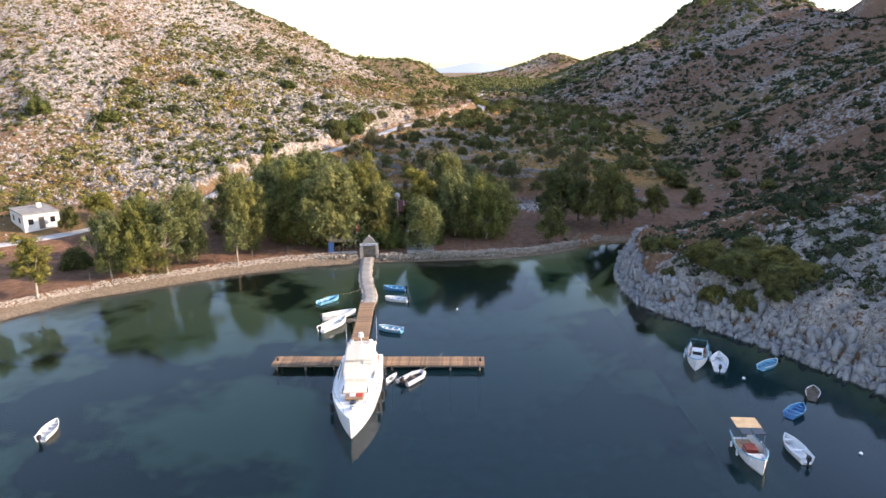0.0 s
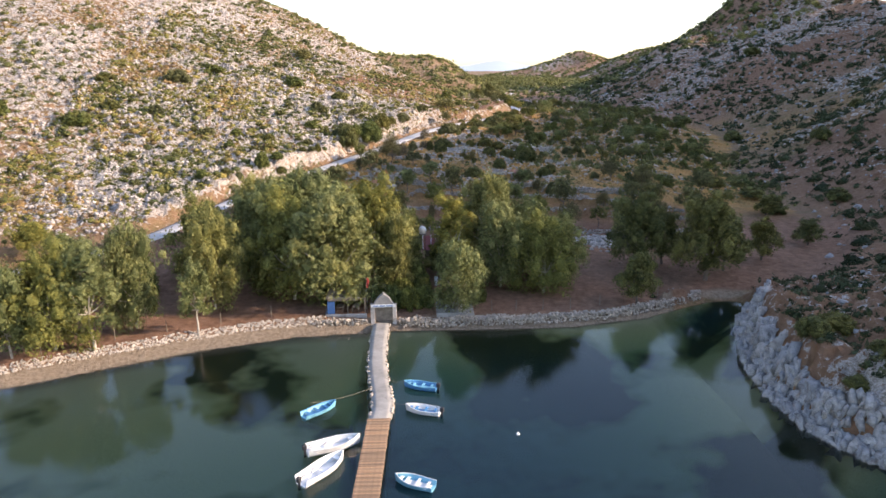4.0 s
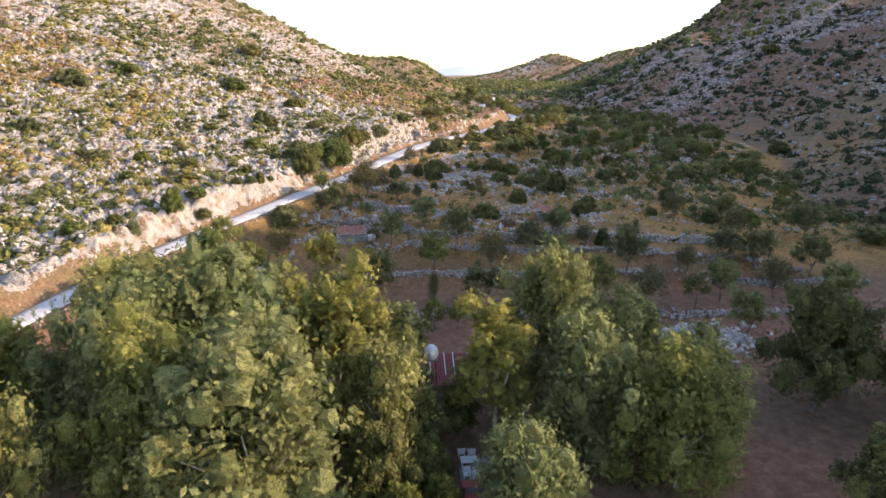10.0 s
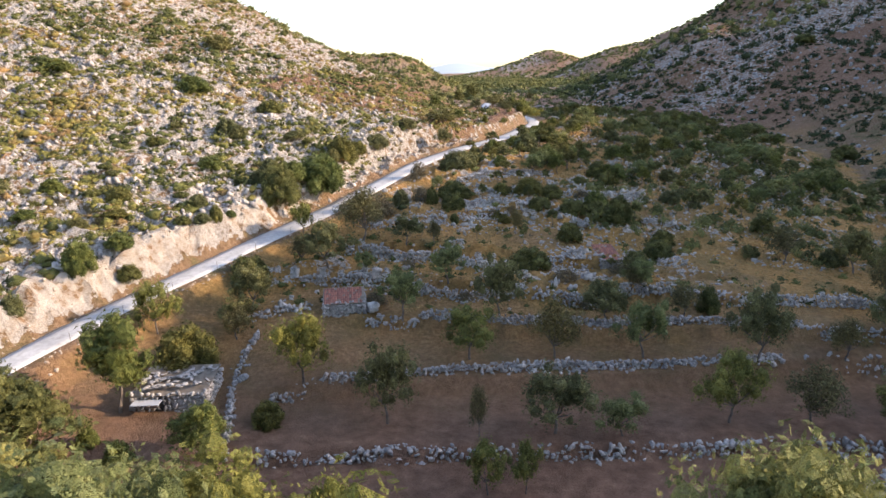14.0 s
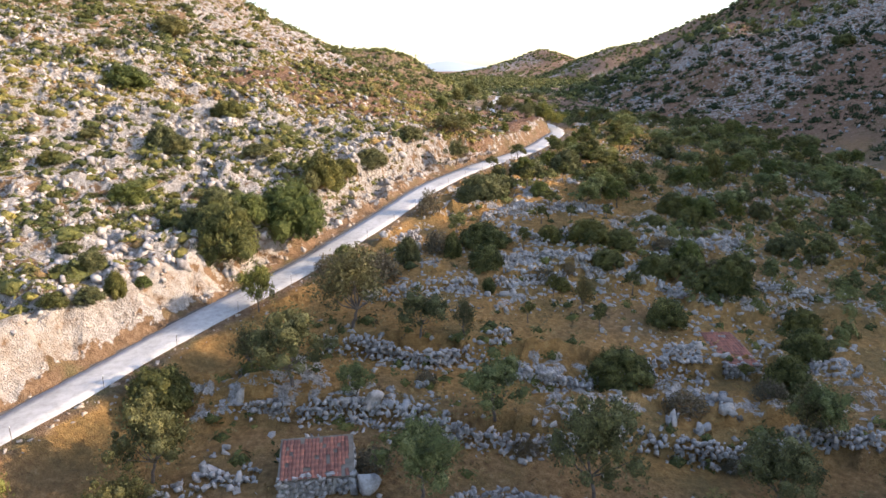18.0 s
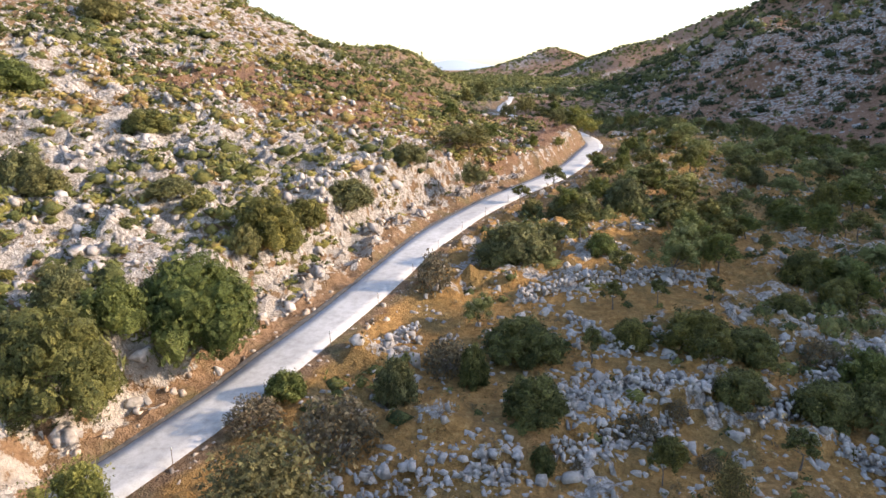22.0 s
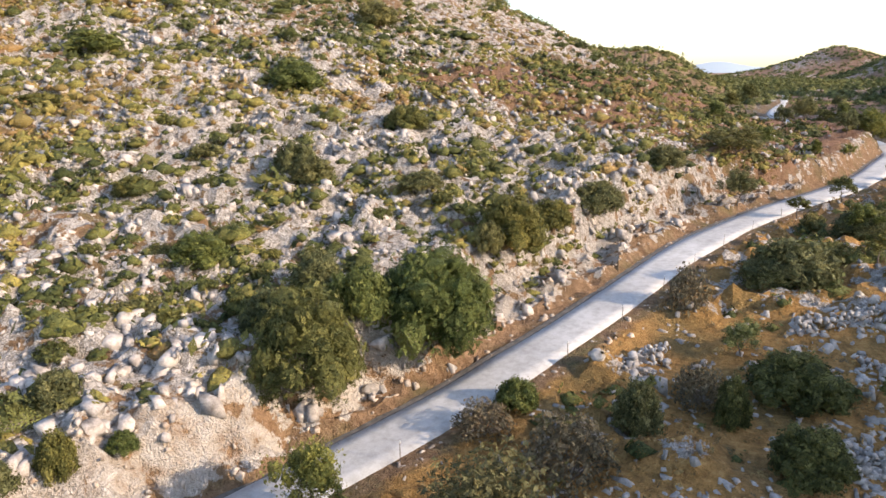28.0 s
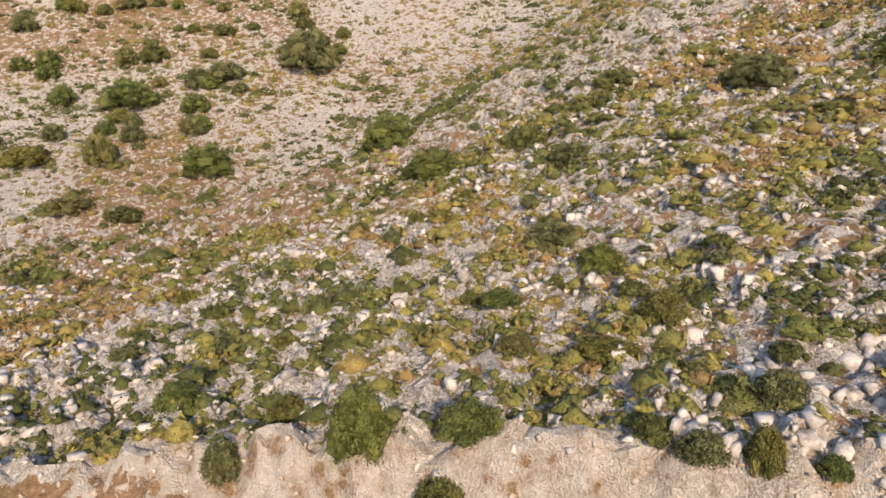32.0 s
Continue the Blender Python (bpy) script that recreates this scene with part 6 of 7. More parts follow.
small_boat("motor_boat", 35.0, 56.6, -23, 3.5, 1.7, M_WHITE, M_WHITE, M_WHITE, "white tarpaulin-covered motor boat beside a fishing boat", True, 1, 0.6)


def inflatable(x, y, turn, L, label, motor=True):
    ob = thing("inflatable_dinghy", pose(x, y, 0.05, 0, 0, turn), label, "dinghy", "moored boats")
    r, w = 0.2 * L / 3, 0.62 * L / 3
    for sgn in (-1, 1):
        bm = rodded((sgn * w, -L / 2, r), (sgn * w, L * 0.22, r), r, r, 10)
        rod(bm, (sgn * w, L * 0.22, r), (sgn * w * 0.35, L * 0.46, r * 1.3), r, r * 0.9, 10)
        part("tube", bm, M_GREYPAD, ob)
    part("bow_tube", rodded((-w * 0.4, L * 0.46, r * 1.3), (w * 0.4, L * 0.46, r * 1.3), r * 0.9, r * 0.9, 10), M_GREYPAD, ob)
    part("sole", boxed(-w, -L * 0.45, 0.05, w, L * 0.4, 0.1), M_DARK, ob)
    part("transom", boxed(-w, -L * 0.44, 0.05, w, -L * 0.41, 0.45), M_GREYWOOD, ob)
    part("seat", boxed(-w, -0.1, 0.26, w, 0.12, 0.3), M_GREYWOOD, ob)
    if motor:
        outboard(ob, -L * 0.43, 0.42)
    return ob


inflatable(3.7, 56.1, -42, 3.2, "grey inflatable dinghy with black motor by the pier")
kayak = thing("kayak", pose(1.5, 56.2, 0.0, 0, 0, -25), "white sit-in kayak with red tip beside the yacht", "kayak", "moored boats")
me = hull_mesh("hull", 2.9, 0.7, 0.24, 0.08, 0.1, 0.03, 0.1, 14, 0.3, 2.0)
me.materials.append(M_WHITE)
part("hull", me, None, kayak)
part("foredeck", boxed(-0.22, 0.35, 0.2, 0.22, 1.0, 0.25, 0.02), M_WHITE, kayak)
part("afterdeck", boxed(-0.24, -1.1, 0.2, 0.24, -0.35, 0.25, 0.02), M_WHITE, kayak)
part("seat", boxed(-0.2, -0.3, 0.1, 0.2, 0.1, 0.16, 0.02), M_DARK, kayak)
part("bow_tip", rodded((0, 1.3, 0.2), (0, 1.5, 0.26), 0.07, 0.02), M_RED, kayak, "red bow tip")
M_ROPE = plain("old_rope", (0.30, 0.26, 0.20), 0.95, vary=0.2)
for a, b in [((-7.8, 81.6, 0.5), (-2.4, 84.0, 0.7)), ((-3.4, 75.6, 0.6), (-2.2, 77.5, 0.7)), ((-3.6, 72.5, 0.6), (-2.0, 74.0, 0.7)), ((0.4, 85.5, 0.5), (-1.4, 86.0, 0.7)), ((0.6, 80.9, 0.5), (-1.3, 82.0, 0.7)),
             ((4.6, 57.2, 0.5), (7.0, 60.6, 0.9)), ((33.8, 60.4, 0.8), (37.5, 66.0, 0.9)), ((40.9, 56.3, 0.4), (44.0, 58.5, 0.9))]:
    rope = thing("mooring_rope", Matrix.Identity(4), "thin slack mooring rope between boat and pier", "rope", "mooring ropes")
    p = [Vector(a).lerp(Vector(b), k / 6) - Vector((0, 0, 0.25 * math.sin(math.pi * k / 6))) for k in range(7)]
    bm = bmesh.new()
    for q0, q1 in zip(p[:-1], p[1:]):
        rod(bm, q0, q1, 0.018, 0.018, 5)
    part("strand", bm, M_ROPE, rope)
for x, y in ((9.8, 76.2), (36.0, 53.4), (38.5, 39.5)):
    bm = bmesh.new()
    bmesh.ops.create_uvsphere(bm, u_segments=12, v_segments=8, radius=0.16, matrix=Matrix.Translation((x, y, 0.05)) @ Matrix.Diagonal((1, 1, 0.8, 1)))
    rod(bm, (x, y, 0.12), (x, y, 0.26), 0.025, 0.02)
    ob = part("mooring_buoy", bm, M_WHITE, None)
    tagged(ob, "small white mooring buoy floating in the bay", "buoy", "mooring buoys")


def fishing_boat(x, y, turn, L, B, awning, label):
    ob = thing("fishing_boat", pose(x, y, 0.0, 0, 0, turn), label, "boat", "moored boats")
    me = hull_mesh("hull", L, B, 0.75, 0.3, 0.45, 0.08, 0.25, 16, 0.75, 2.2)
    me.materials.append(M_HULLW)
    part("hull", me, None, ob)
    part("gunwale", rim_mesh(L, B, 0.75, 0.45, 0.75, 2.2, 0.06), M_SKYBLUE, ob, "light blue rubbing strake")
    part("foredeck", boxed(-B * 0.3, L * 0.16, 0.72, B * 0.3, L * 0.34, 0.82, 0.03), M_WHITE, ob)
    part("deck", boxed(-B * 0.38, -L * 0.42, 0.26, B * 0.38, L * 0.16, 0.30), M_TEAK, ob)
    part("engine_box", boxed(-0.45, -L * 0.12, 0.3, 0.45, L * 0.06, 0.85, 0.04), M_REDPAINT if awning else M_WHITE, ob)
    for sgn in (-1, 1):
        for k in range(5):
            a = (sgn * B * 0.47 * (1 - 0.1 * max(0, k - 2)), L * (-0.42 + 0.17 * k), 0.78)
            part("rail_post", rodded(a, (a[0], a[1], 1.2), 0.018), M_STEEL, ob)
        part("rail", rodded((sgn * B * 0.47, -L * 0.42, 1.2), (sgn * B * 0.40, L * 0.26, 1.2), 0.018), M_STEEL, ob)
        for yy in (-0.2, 0.05):
            part("fender", rodded((sgn * (B * 0.5 + 0.1), L * yy, 0.3), (sgn * (B * 0.5 + 0.1), L * yy, 0.75), 0.09), M_HULLW, ob)
    if awning:
        for sgn in (-1, 1):
            for yy in (-0.40, 0.04):
                part("awning_post", rodded((sgn * B * 0.4, L * yy, 0.3), (sgn * B * 0.4, L * yy, 2.1), 0.025), M_STEEL, ob)
        bm = boxed(-B * 0.46, -L * 0.46, 2.1, B * 0.46, -L * 0.14, 2.16, 0.02)
        part("awning", bm, M_TAN, ob, "tan canvas awning")
        for sgn in (-1, 1):
            part("solar_panel", boxed(sgn * B * 0.23 - 0.42, -L * 0.13, 2.12, sgn * B * 0.23 + 0.42, L * 0.06, 2.17, 0.01), M_TINT, ob, "dark solar panel")
        part("hatch", rodded((0, L * 0.26, 0.82), (0, L * 0.26, 0.9), 0.42, 0.38, 16), M_GREYPAD, ob)
    else:
        part("wheelhouse", boxed(-0.55, L * 0.02, 0.3, 0.55, L * 0.16, 1.5, 0.05), M_WHITE, ob)
        part("window", boxed(-0.45, L * 0.16, 1.0, 0.45, L * 0.163, 1.35), M_TINT, ob)
        part("seat", boxed(-B * 0.3, -L * 0.40, 0.3, B * 0.3, -L * 0.3, 0.65, 0.03), M_REDPAINT, ob)
        bm = bmesh.new()
        for sgn in (-1, 1):
            rod(bm, (sgn * B * 0.4, -L * 0.2, 0.8), (sgn * B * 0.36, -L * 0.2, 1.9), 0.025)
        rod(bm, (-B * 0.36, -L * 0.2, 1.9), (B * 0.36, -L * 0.2, 1.9), 0.025)
        part("arch", bm, M_SKYBLUE, ob)
    return ob


fishing_boat(33.3, 58.0, 153, 5.6, 2.3, False, "white fishing boat with light blue rim and small wheelhouse")
fishing_boat(29.7, 39.8, 172, 5.2, 2.1, True, "white fishing boat under a tan canvas awning")

# ---- motor yacht ----
yacht = thing("motor_yacht", pose(-1.5, 52.6, 0, 0, 0, 178.5), "white motor yacht with cream sun pad, moored stern to the pier", "yacht")
YL, YB = 14.6, 4.5


def yacht_b(u, full=2.7):
    return YB / 2 * (0.90 + 0.10 * min(1, u * 3)) * max(0.0, 1 - max(0, (u - 0.42) / 0.58) ** full)


def loft(sections):
    """Faces over rows of the same number of points, both ends closed."""
    m = len(sections[0])
    v = [p for r in sections for p in r]
    f = [(k * m + j, k * m + j + 1, (k + 1) * m + j + 1, (k + 1) * m + j) for k in range(len(sections) - 1) for j in range(m - 1)]
    f += [tuple(range(m)), tuple((len(sections) - 1) * m + j for j in range(m))[::-1]]
    bm = bmesh.new()
    vs = [bm.verts.new(p) for p in v]
    for q in f:
        try:
            bm.faces.new([vs[i] for i in q])
        except ValueError:
            pass
    bmesh.ops.remove_doubles(bm, verts=bm.verts, dist=0.002)
    bmesh.ops.recalc_face_normals(bm, faces=bm.faces)
    return bm


rows = []
for k in range(19):
    u = k / 18
    b, y0 = max(yacht_b(u), 0.02), (u - 0.5) * YL
    top = 1.25 + 0.75 * u**1.6
    rake = 0.9 * max(0, (u - 0.75) / 0.25) ** 2
    rows.append([(-b, y0 + rake * 0.6, top), (-b * 1.0, y0 + rake * 0.45, top * 0.75), (-b * 0.86, y0 + rake * 0.2, 0.3), (-b * 0.75, y0, 0.0), (-b * 0.35, y0 - rake * 0.2, -0.45), (0, y0 - rake * 0.3, -0.55), (b * 0.35, y0 - rake * 0.2, -0.45), (b * 0.75, y0, 0.0), (b * 0.86, y0 + rake * 0.2, 0.3), (b, y0 + rake * 0.45, top * 0.75), (b, y0 + rake * 0.6, top), (0, y0 + rake * 0.6, top + 0.10), (-b, y0 + rake * 0.6, top)])
part("hull", loft(rows), M_WHITE, yacht)
rows = []
for k in range(9):
    u = 0.12 + 0.62 * k / 8
    w = yacht_b(u) * 0.80
    h = 1.35 + 0.75 * u**1.6 + 0.78 * math.sin(math.pi * min(1.0, (1 - k / 8) * 0.5 + 0.02)) ** 0.8
    y0 = (u - 0.5) * YL
    d = 1.25 + 0.75 * u**1.6
    rows.append([(-w, y0, d - 0.05), (-w * 0.86, y0, (d + h) / 2 + 0.1), (-w * 0.66, y0, h), (0, y0, h + 0.07), (w * 0.66, y0, h), (w * 0.86, y0, (d + h) / 2 + 0.1), (w, y0, d - 0.05)])
part("deckhouse", loft(rows), M_WHITE, yacht)
rows = []
for k in range(7):
    u = 0.33 + 0.16 * k / 6
    w, y0 = yacht_b(u) * 0.70, (u - 0.5) * YL
    h = 2.86 - 0.92 * (k / 6) ** 1.1
    rows.append([(-w, y0, h - 0.26), (-w * 0.85, y0, h), (0, y0, h + 0.10), (w * 0.85, y0, h), (w, y0, h - 0.26), (0, y0, h - 0.3)])
part("windscreen_cover", loft(rows), M_CREAM, yacht, "cream canvas cover over the raked windscreen")
rows = []
for k in range(8):
    u = 0.05 + 0.31 * k / 7
    w, y0 = yacht_b(u) * (0.72 - 0.10 * (k / 7)), (u - 0.5) * YL
    h = 3.02 + 0.10 * math.sin(math.pi * k / 7)
    rows.append([(-w, y0, h - 0.10), (-w * 0.9, y0, h), (0, y0, h + 0.09), (w * 0.9, y0, h), (w, y0, h - 0.10), (0, y0, h - 0.12)])
part("hardtop", loft(rows), M_CREAM, yacht, "cream hardtop roof")
part("cockpit_floor", boxed(-1.7, -6.9, 1.30, 1.7, -4.4, 1.36), M_TEAK, yacht, "teak cockpit floor")
part("cockpit_sofa", boxed(-1.5, -6.6, 1.36, 1.5, -5.9, 1.85, 0.06), M_CREAM, yacht)
part("helm_seat", boxed(-1.3, -2.4, 2.1, -0.4, -1.7, 2.9, 0.06), M_CREAM, yacht)
part("swim_platform", boxed(-1.9, -8.1, 0.35, 1.9, -7.25, 0.47, 0.03), M_TEAK, yacht)
for sgn in (-1, 1):
    part("hardtop_post", rodded((sgn * 1.45, -5.7, 1.4), (sgn * 1.35, -5.2, 3.0), 0.06), M_WHITE, yacht)
    part("side_window", boxed(sgn * 1.735 - 0.02, -3.2, 2.05, sgn * 1.735 + 0.02, 0.2, 2.35, 0.01), M_TINT, yacht)
    part("radar_dome", rodded((sgn * 0.95, -5.9, 3.1), (sgn * 0.95, -5.9, 3.45), 0.26, 0.2, 14), M_WHITE, yacht)
    part("antenna", rodded((sgn * 1.5, -6.2, 2.9), (sgn * 1.55, -6.6, 5.6), 0.018, 0.008, 6), M_WHITE, yacht)
    part("bow_hatch_strip", boxed(sgn * 1.05 - 0.1, 1.0, 2.0, sgn * 1.05 + 0.1, 3.0, 2.06, 0.02), M_TINT, yacht)
    for k in range(7):
        u = 0.52 + 0.068 * k
        a = (sgn * yacht_b(u) * 0.95, (u - 0.5) * YL + 0.5 * max(0, (u - 0.75) / 0.25) ** 2, 1.25 + 0.75 * u**1.6)
        part("rail_post", rodded(a, (a[0], a[1], a[2] + 0.6), 0.02), M_STEEL, yacht)
    bm = bmesh.new()
    for k in range(6):
        q = []
        for j in (k, k + 1):
            u = 0.52 + 0.068 * j
            q.append((sgn * yacht_b(u) * 0.95, (u - 0.5) * YL + 0.5 * max(0, (u - 0.75) / 0.25) ** 2, 1.85 + 0.75 * u**1.6))
        rod(bm, q[0], q[1], 0.02)
    part("bow_rail", bm, M_STEEL, yacht)
    for yy in (-4.5, -2.0, 0.6, 2.8):
        u = yy / YL + 0.5
        part("fender", rodded((sgn * (yacht_b(u) + 0.16), yy, 0.2), (sgn * (yacht_b(u) + 0.16), yy, 1.0), 0.16, 0.16, 10), M_DARK, yacht, "black fender")
part("sun_pad", boxed(-1.05, 0.9, 2.02, 1.05, 3.1, 2.16, 0.06), M_CREAM, yacht, "cream sun pad")
part("sun_pad_back", boxed(-1.05, 0.75, 2.1, 1.05, 1.0, 2.5, 0.06), M_CREAM, yacht)
part("foredeck_table", boxed(-0.85, 3.3, 2.0, 0.75, 4.3, 2.18, 0.04), M_TEAK, yacht)
part("red_towel", boxed(-0.75, 3.35, 2.185, -0.2, 4.1, 2.21, 0.01), M_RED, yacht, "crumpled red towel")
part("white_towel", boxed(-0.15, 3.4, 2.185, 0.4, 4.0, 2.23, 0.01), M_HULLW, yacht)
part("bow_hatch", rodded((0, 4.75, 1.98), (0, 4.75, 2.06), 0.28, 0.26, 14), M_TINT, yacht)
part("anchor_winch", boxed(-0.18, 5.7, 2.0, 0.18, 6.1, 2.22, 0.04), M_STEEL, yacht)
part("mast", rodded((0, -5.7, 3.1), (0, -5.7, 4.2), 0.05), M_WHITE, yacht)
part("mast_dome", rodded((0, -5.7, 3.9), (0, -5.7, 4.3), 0.3, 0.22, 14), M_WHITE, yacht)

# ---- pier ----
pier = thing("pier", Matrix.Translation((0, 0, 0)), "T-shaped wooden pier of weathered brown planks on piles", "pier")
d = Vector((11.2 + 10.6, 57.5 - 59.6, 0)).normalized()
nrm = Vector((-d.y, d.x, 0))
plank = bpy.data.meshes.new("plank")
bm = boxed(-0.094, -1.1, -0.03, 0.094, 1.1, 0.03, 0.008)
bm.to_mesh(plank)
bm.free()
plank.materials.append(M_PLANK)
r4 = np.random.RandomState(9)
a0 = Vector((-10.6, 60.7, 0.6))
for k in range(109):
    p0 = a0 + d * (0.1 + 0.2 * k)
    ob = new("plank", plank)
    ob.parent = pier
    ob.matrix_basis = Matrix.Translation((p0.x, p0.y, 0.6 + r4.uniform(-0.012, 0.012))) @ Matrix.Rotation(math.atan2(d.y, d.x) + r4.uniform(-0.012, 0.012), 4, "Z")
for sgn in (-0.95, 0.0, 0.95):
    bm = bmesh.new()
    p0, p1 = a0 + nrm * sgn, a0 + d * 21.8 + nrm * sgn
    m = Matrix.Translation((p0 + p1) / 2 - Vector((0, 0, 0.13))) @ Matrix.Rotation(math.atan2(d.y, d.x), 4, "Z") @ Matrix.Diagonal((21.8, 0.12, 0.18, 1))
    bmesh.ops.create_cube(bm, size=1, matrix=m)
    part("beam", bm, M_GREYWOOD, pier)
for k in range(8):
    for sgn in (-0.9, 0.9):
        p0 = a0 + d * (0.5 + 2.97 * k) + nrm * sgn
        part("pile", rodded((p0.x, p0.y, -6), (p0.x, p0.y, 0.5), 0.13), M_GREYWOOD, pier)
for k in (0, 7):
    p0 = a0 + d * (0.4 + 3.0 * k)
    part("bollard", rodded((p0.x, p0.y, 0.6), (p0.x, p0.y, 0.95), 0.1, 0.13), M_DARK, pier)
stem = bpy.data.meshes.new("plank")
bm = boxed(-0.95, -0.094, -0.03, 0.95, 0.094, 0.03, 0.008)
bm.to_mesh(stem)
bm.free()
stem.materials.append(M_PLANK)
for k in range(84):
    y0 = 61.6 + 0.2 * k
    x0 = -2.1 + 0.5 * (y0 - 61.6) / 16.8
    ob = new("plank", stem)
    ob.parent = pier
    ob.matrix_basis = Matrix.Translation((x0 + r4.uniform(-0.03, 0.03), y0, 0.6 + r4.uniform(-0.012, 0.012))) @ Matrix.Rotation(r4.uniform(-0.015, 0.015), 4, "Z")
for sgn in (-0.8, 0.8):
    part("beam", rodded((-2.1 + sgn, 61.5, 0.46), (-1.6 + sgn, 78.4, 0.46), 0.1, 0.1, 4), M_GREYWOOD, pier)
    for k in range(7):
        part("pile", rodded((-2.1 + sgn + 0.07 * k, 62.5 + 2.5 * k, -5), (-2.1 + sgn + 0.07 * k, 62.5 + 2.5 * k, 0.5), 0.12), M_GREYWOOD, pier)
cause = smooth_line([(-1.6, 78.3, 0.55), (-1.35, 81, 0.55), (-2.1, 86.7, 0.55), (-2.55, 92.7, 0.6), (-2.45, 100.6, 0.75)], 0.5, 2)
wob = (fbm(cause[:, 1] / 0.9, 0 * cause[:, 1], 2, 141) - 0.5) * 0.35
wob2 = (fbm(cause[:, 1] / 0.9, 0 * cause[:, 1] + 40, 2, 142) - 0.5) * 0.35
cv, cf = strip(cause, [-1.15 + wob, -0.86 + wob, -0.4, 0 * wob, 0.4, 0.86 + wob2, 1.15 + wob2], [-3.0, 0.0, 0.03, 0.04, 0.03, 0.0, -3.0])
ob = new("causeway", mesh_from("causeway", cv, cf))
ob.data.materials.append(M_CONCRETE)
tagged(ob, "uneven grey concrete and stone causeway to the shore", "causeway")
rng = np.random.RandomState(19)
n = 120
k = rng.randint(0, len(cause), n)
sd = np.where(rng.rand(n) < 0.5, -1, 1) * 0.9
stuff("causeway_stones", *stones(rng, np.stack([cause[k, 0] + sd, cause[k, 1] + rng.uniform(-0.3, 0.3, n), 0 * k + 0.45], 1), rng.uniform(0.12, 0.25, n), 1, 0.7), M_BEACHSTONE, "rough edging stones of the causeway", "stones")

# ---- gate at the landing ----
M_GATESTONE = rock_material("pale_gate_stone", (0.40, 0.365, 0.33), (0.24, 0.215, 0.19))
M_SLATE = plain("grey_canopy_sheet", (0.24, 0.225, 0.205), 0.9, vary=0.3, scale=1.5, bump=0.3)
gate = thing("gate", Matrix.Translation((-2.2, 101.0, 0.75)), "small landing gate with pale pillars and pointed canopy", "gate")
for sgn in (-1, 1):
    part("pillar", boxed(sgn * 1.25 - 0.24, -0.28, -0.4, sgn * 1.25 + 0.24, 0.28, 2.0, 0.04), M_GATESTONE, gate)
    part("pillar_cap", boxed(sgn * 1.25 - 0.27, -0.31, 2.0, sgn * 1.25 + 0.27, 0.31, 2.07, 0.02), M_GATESTONE, gate)
    part("door", boxed(sgn * 0.49 - 0.48, 0.05, 0.05, sgn * 0.49 + 0.48, 0.12, 1.9, 0.01), M_GREYWOOD, gate, "dark slatted wooden door")
    for k in range(4):
        part("door_slat", boxed(sgn * 0.49 - 0.42 + 0.23 * k, 0.02, 0.1, sgn * 0.49 - 0.28 + 0.23 * k, 0.045, 1.85), M_GREYWOOD, gate)
part("lintel", boxed(-1.0, -0.2, 1.8, 1.0, 0.2, 1.98, 0.03), M_GREYWOOD, gate)
prof = [(-1.15, 0), (-0.9, 0.38), (-0.55, 0.85), (-0.2, 1.15), (0, 1.22), (0.2, 1.15), (0.55, 0.85), (0.9, 0.38), (1.15, 0)]
bm = loft([[(x, y, 2.08 + z) for x, z in prof] for y in (-0.3, 0.5)])
part("canopy", bm, M_SLATE, gate, "pointed grey-brown canopy")
part("finial", rodded((0, 0.1, 3.25), (0, 0.1, 3.46), 0.14, 0.11, 10), M_GATESTONE, gate)
sign = part("sign_board", boxed(-1.4, -0.47, 1.84, 1.4, -0.41, 2.16, 0.01), M_PLASTIC, gate, "white sign board")
for k, (x0, x1) in enumerate([(-1.15, -0.55), (-0.45, 0.2), (0.32, 1.1)]):
    part("lettering", boxed(x0, -0.485, 1.94, x1, -0.472, 2.06), M_SIGNBLUE, sign)

# ---- shore restaurant ----
bm = boxed(3.9, 101.6, 0.6, 8.3, 116, 1.32, 0.03)
tagged(part("terrace_paving", bm, M_CONCRETE, None), "grey concrete terrace of the shore restaurant", "terrace")


def table(x, y, z, turn, mat, label, l=1.5, w=0.85):
    ob = thing("table", pose(x, y, z, 0, 0, turn), label, "table", "terrace tables")
    part("tabletop", boxed(-w / 2, -l / 2, 0.71, w / 2, l / 2, 0.75, 0.01), mat, ob)
    for sx in (-1, 1):
        for sy in (-1, 1):
            part("leg", boxed(sx * (w / 2 - 0.07) - 0.03, sy * (l / 2 - 0.1) - 0.03, 0, sx * (w / 2 - 0.07) + 0.03, sy * (l / 2 - 0.1) + 0.03, 0.71), mat, ob)
    return ob


chair0 = thing("chair", pose(5.2, 103.0, 1.32, 0, 0, 90), "white plastic garden chair on the terrace", "chair", "terrace chairs")
part("seat", boxed(-0.24, -0.24, 0.42, 0.24, 0.24, 0.45, 0.01), M_PLASTIC, chair0)
part("backrest", boxed(-0.24, -0.26, 0.45, 0.24, -0.22, 0.88, 0.01), M_PLASTIC, chair0)
for sx in (-1, 1):
    for sy in (-1, 1):
        part("leg", boxed(sx * 0.21 - 0.025, sy * 0.21 - 0.025, 0, sx * 0.21 + 0.025, sy * 0.21 + 0.025, 0.42), M_PLASTIC, chair0)
    part("armrest", boxed(sx * 0.25 - 0.03, -0.24, 0.62, sx * 0.25 + 0.03, 0.22, 0.65), M_PLASTIC, chair0)
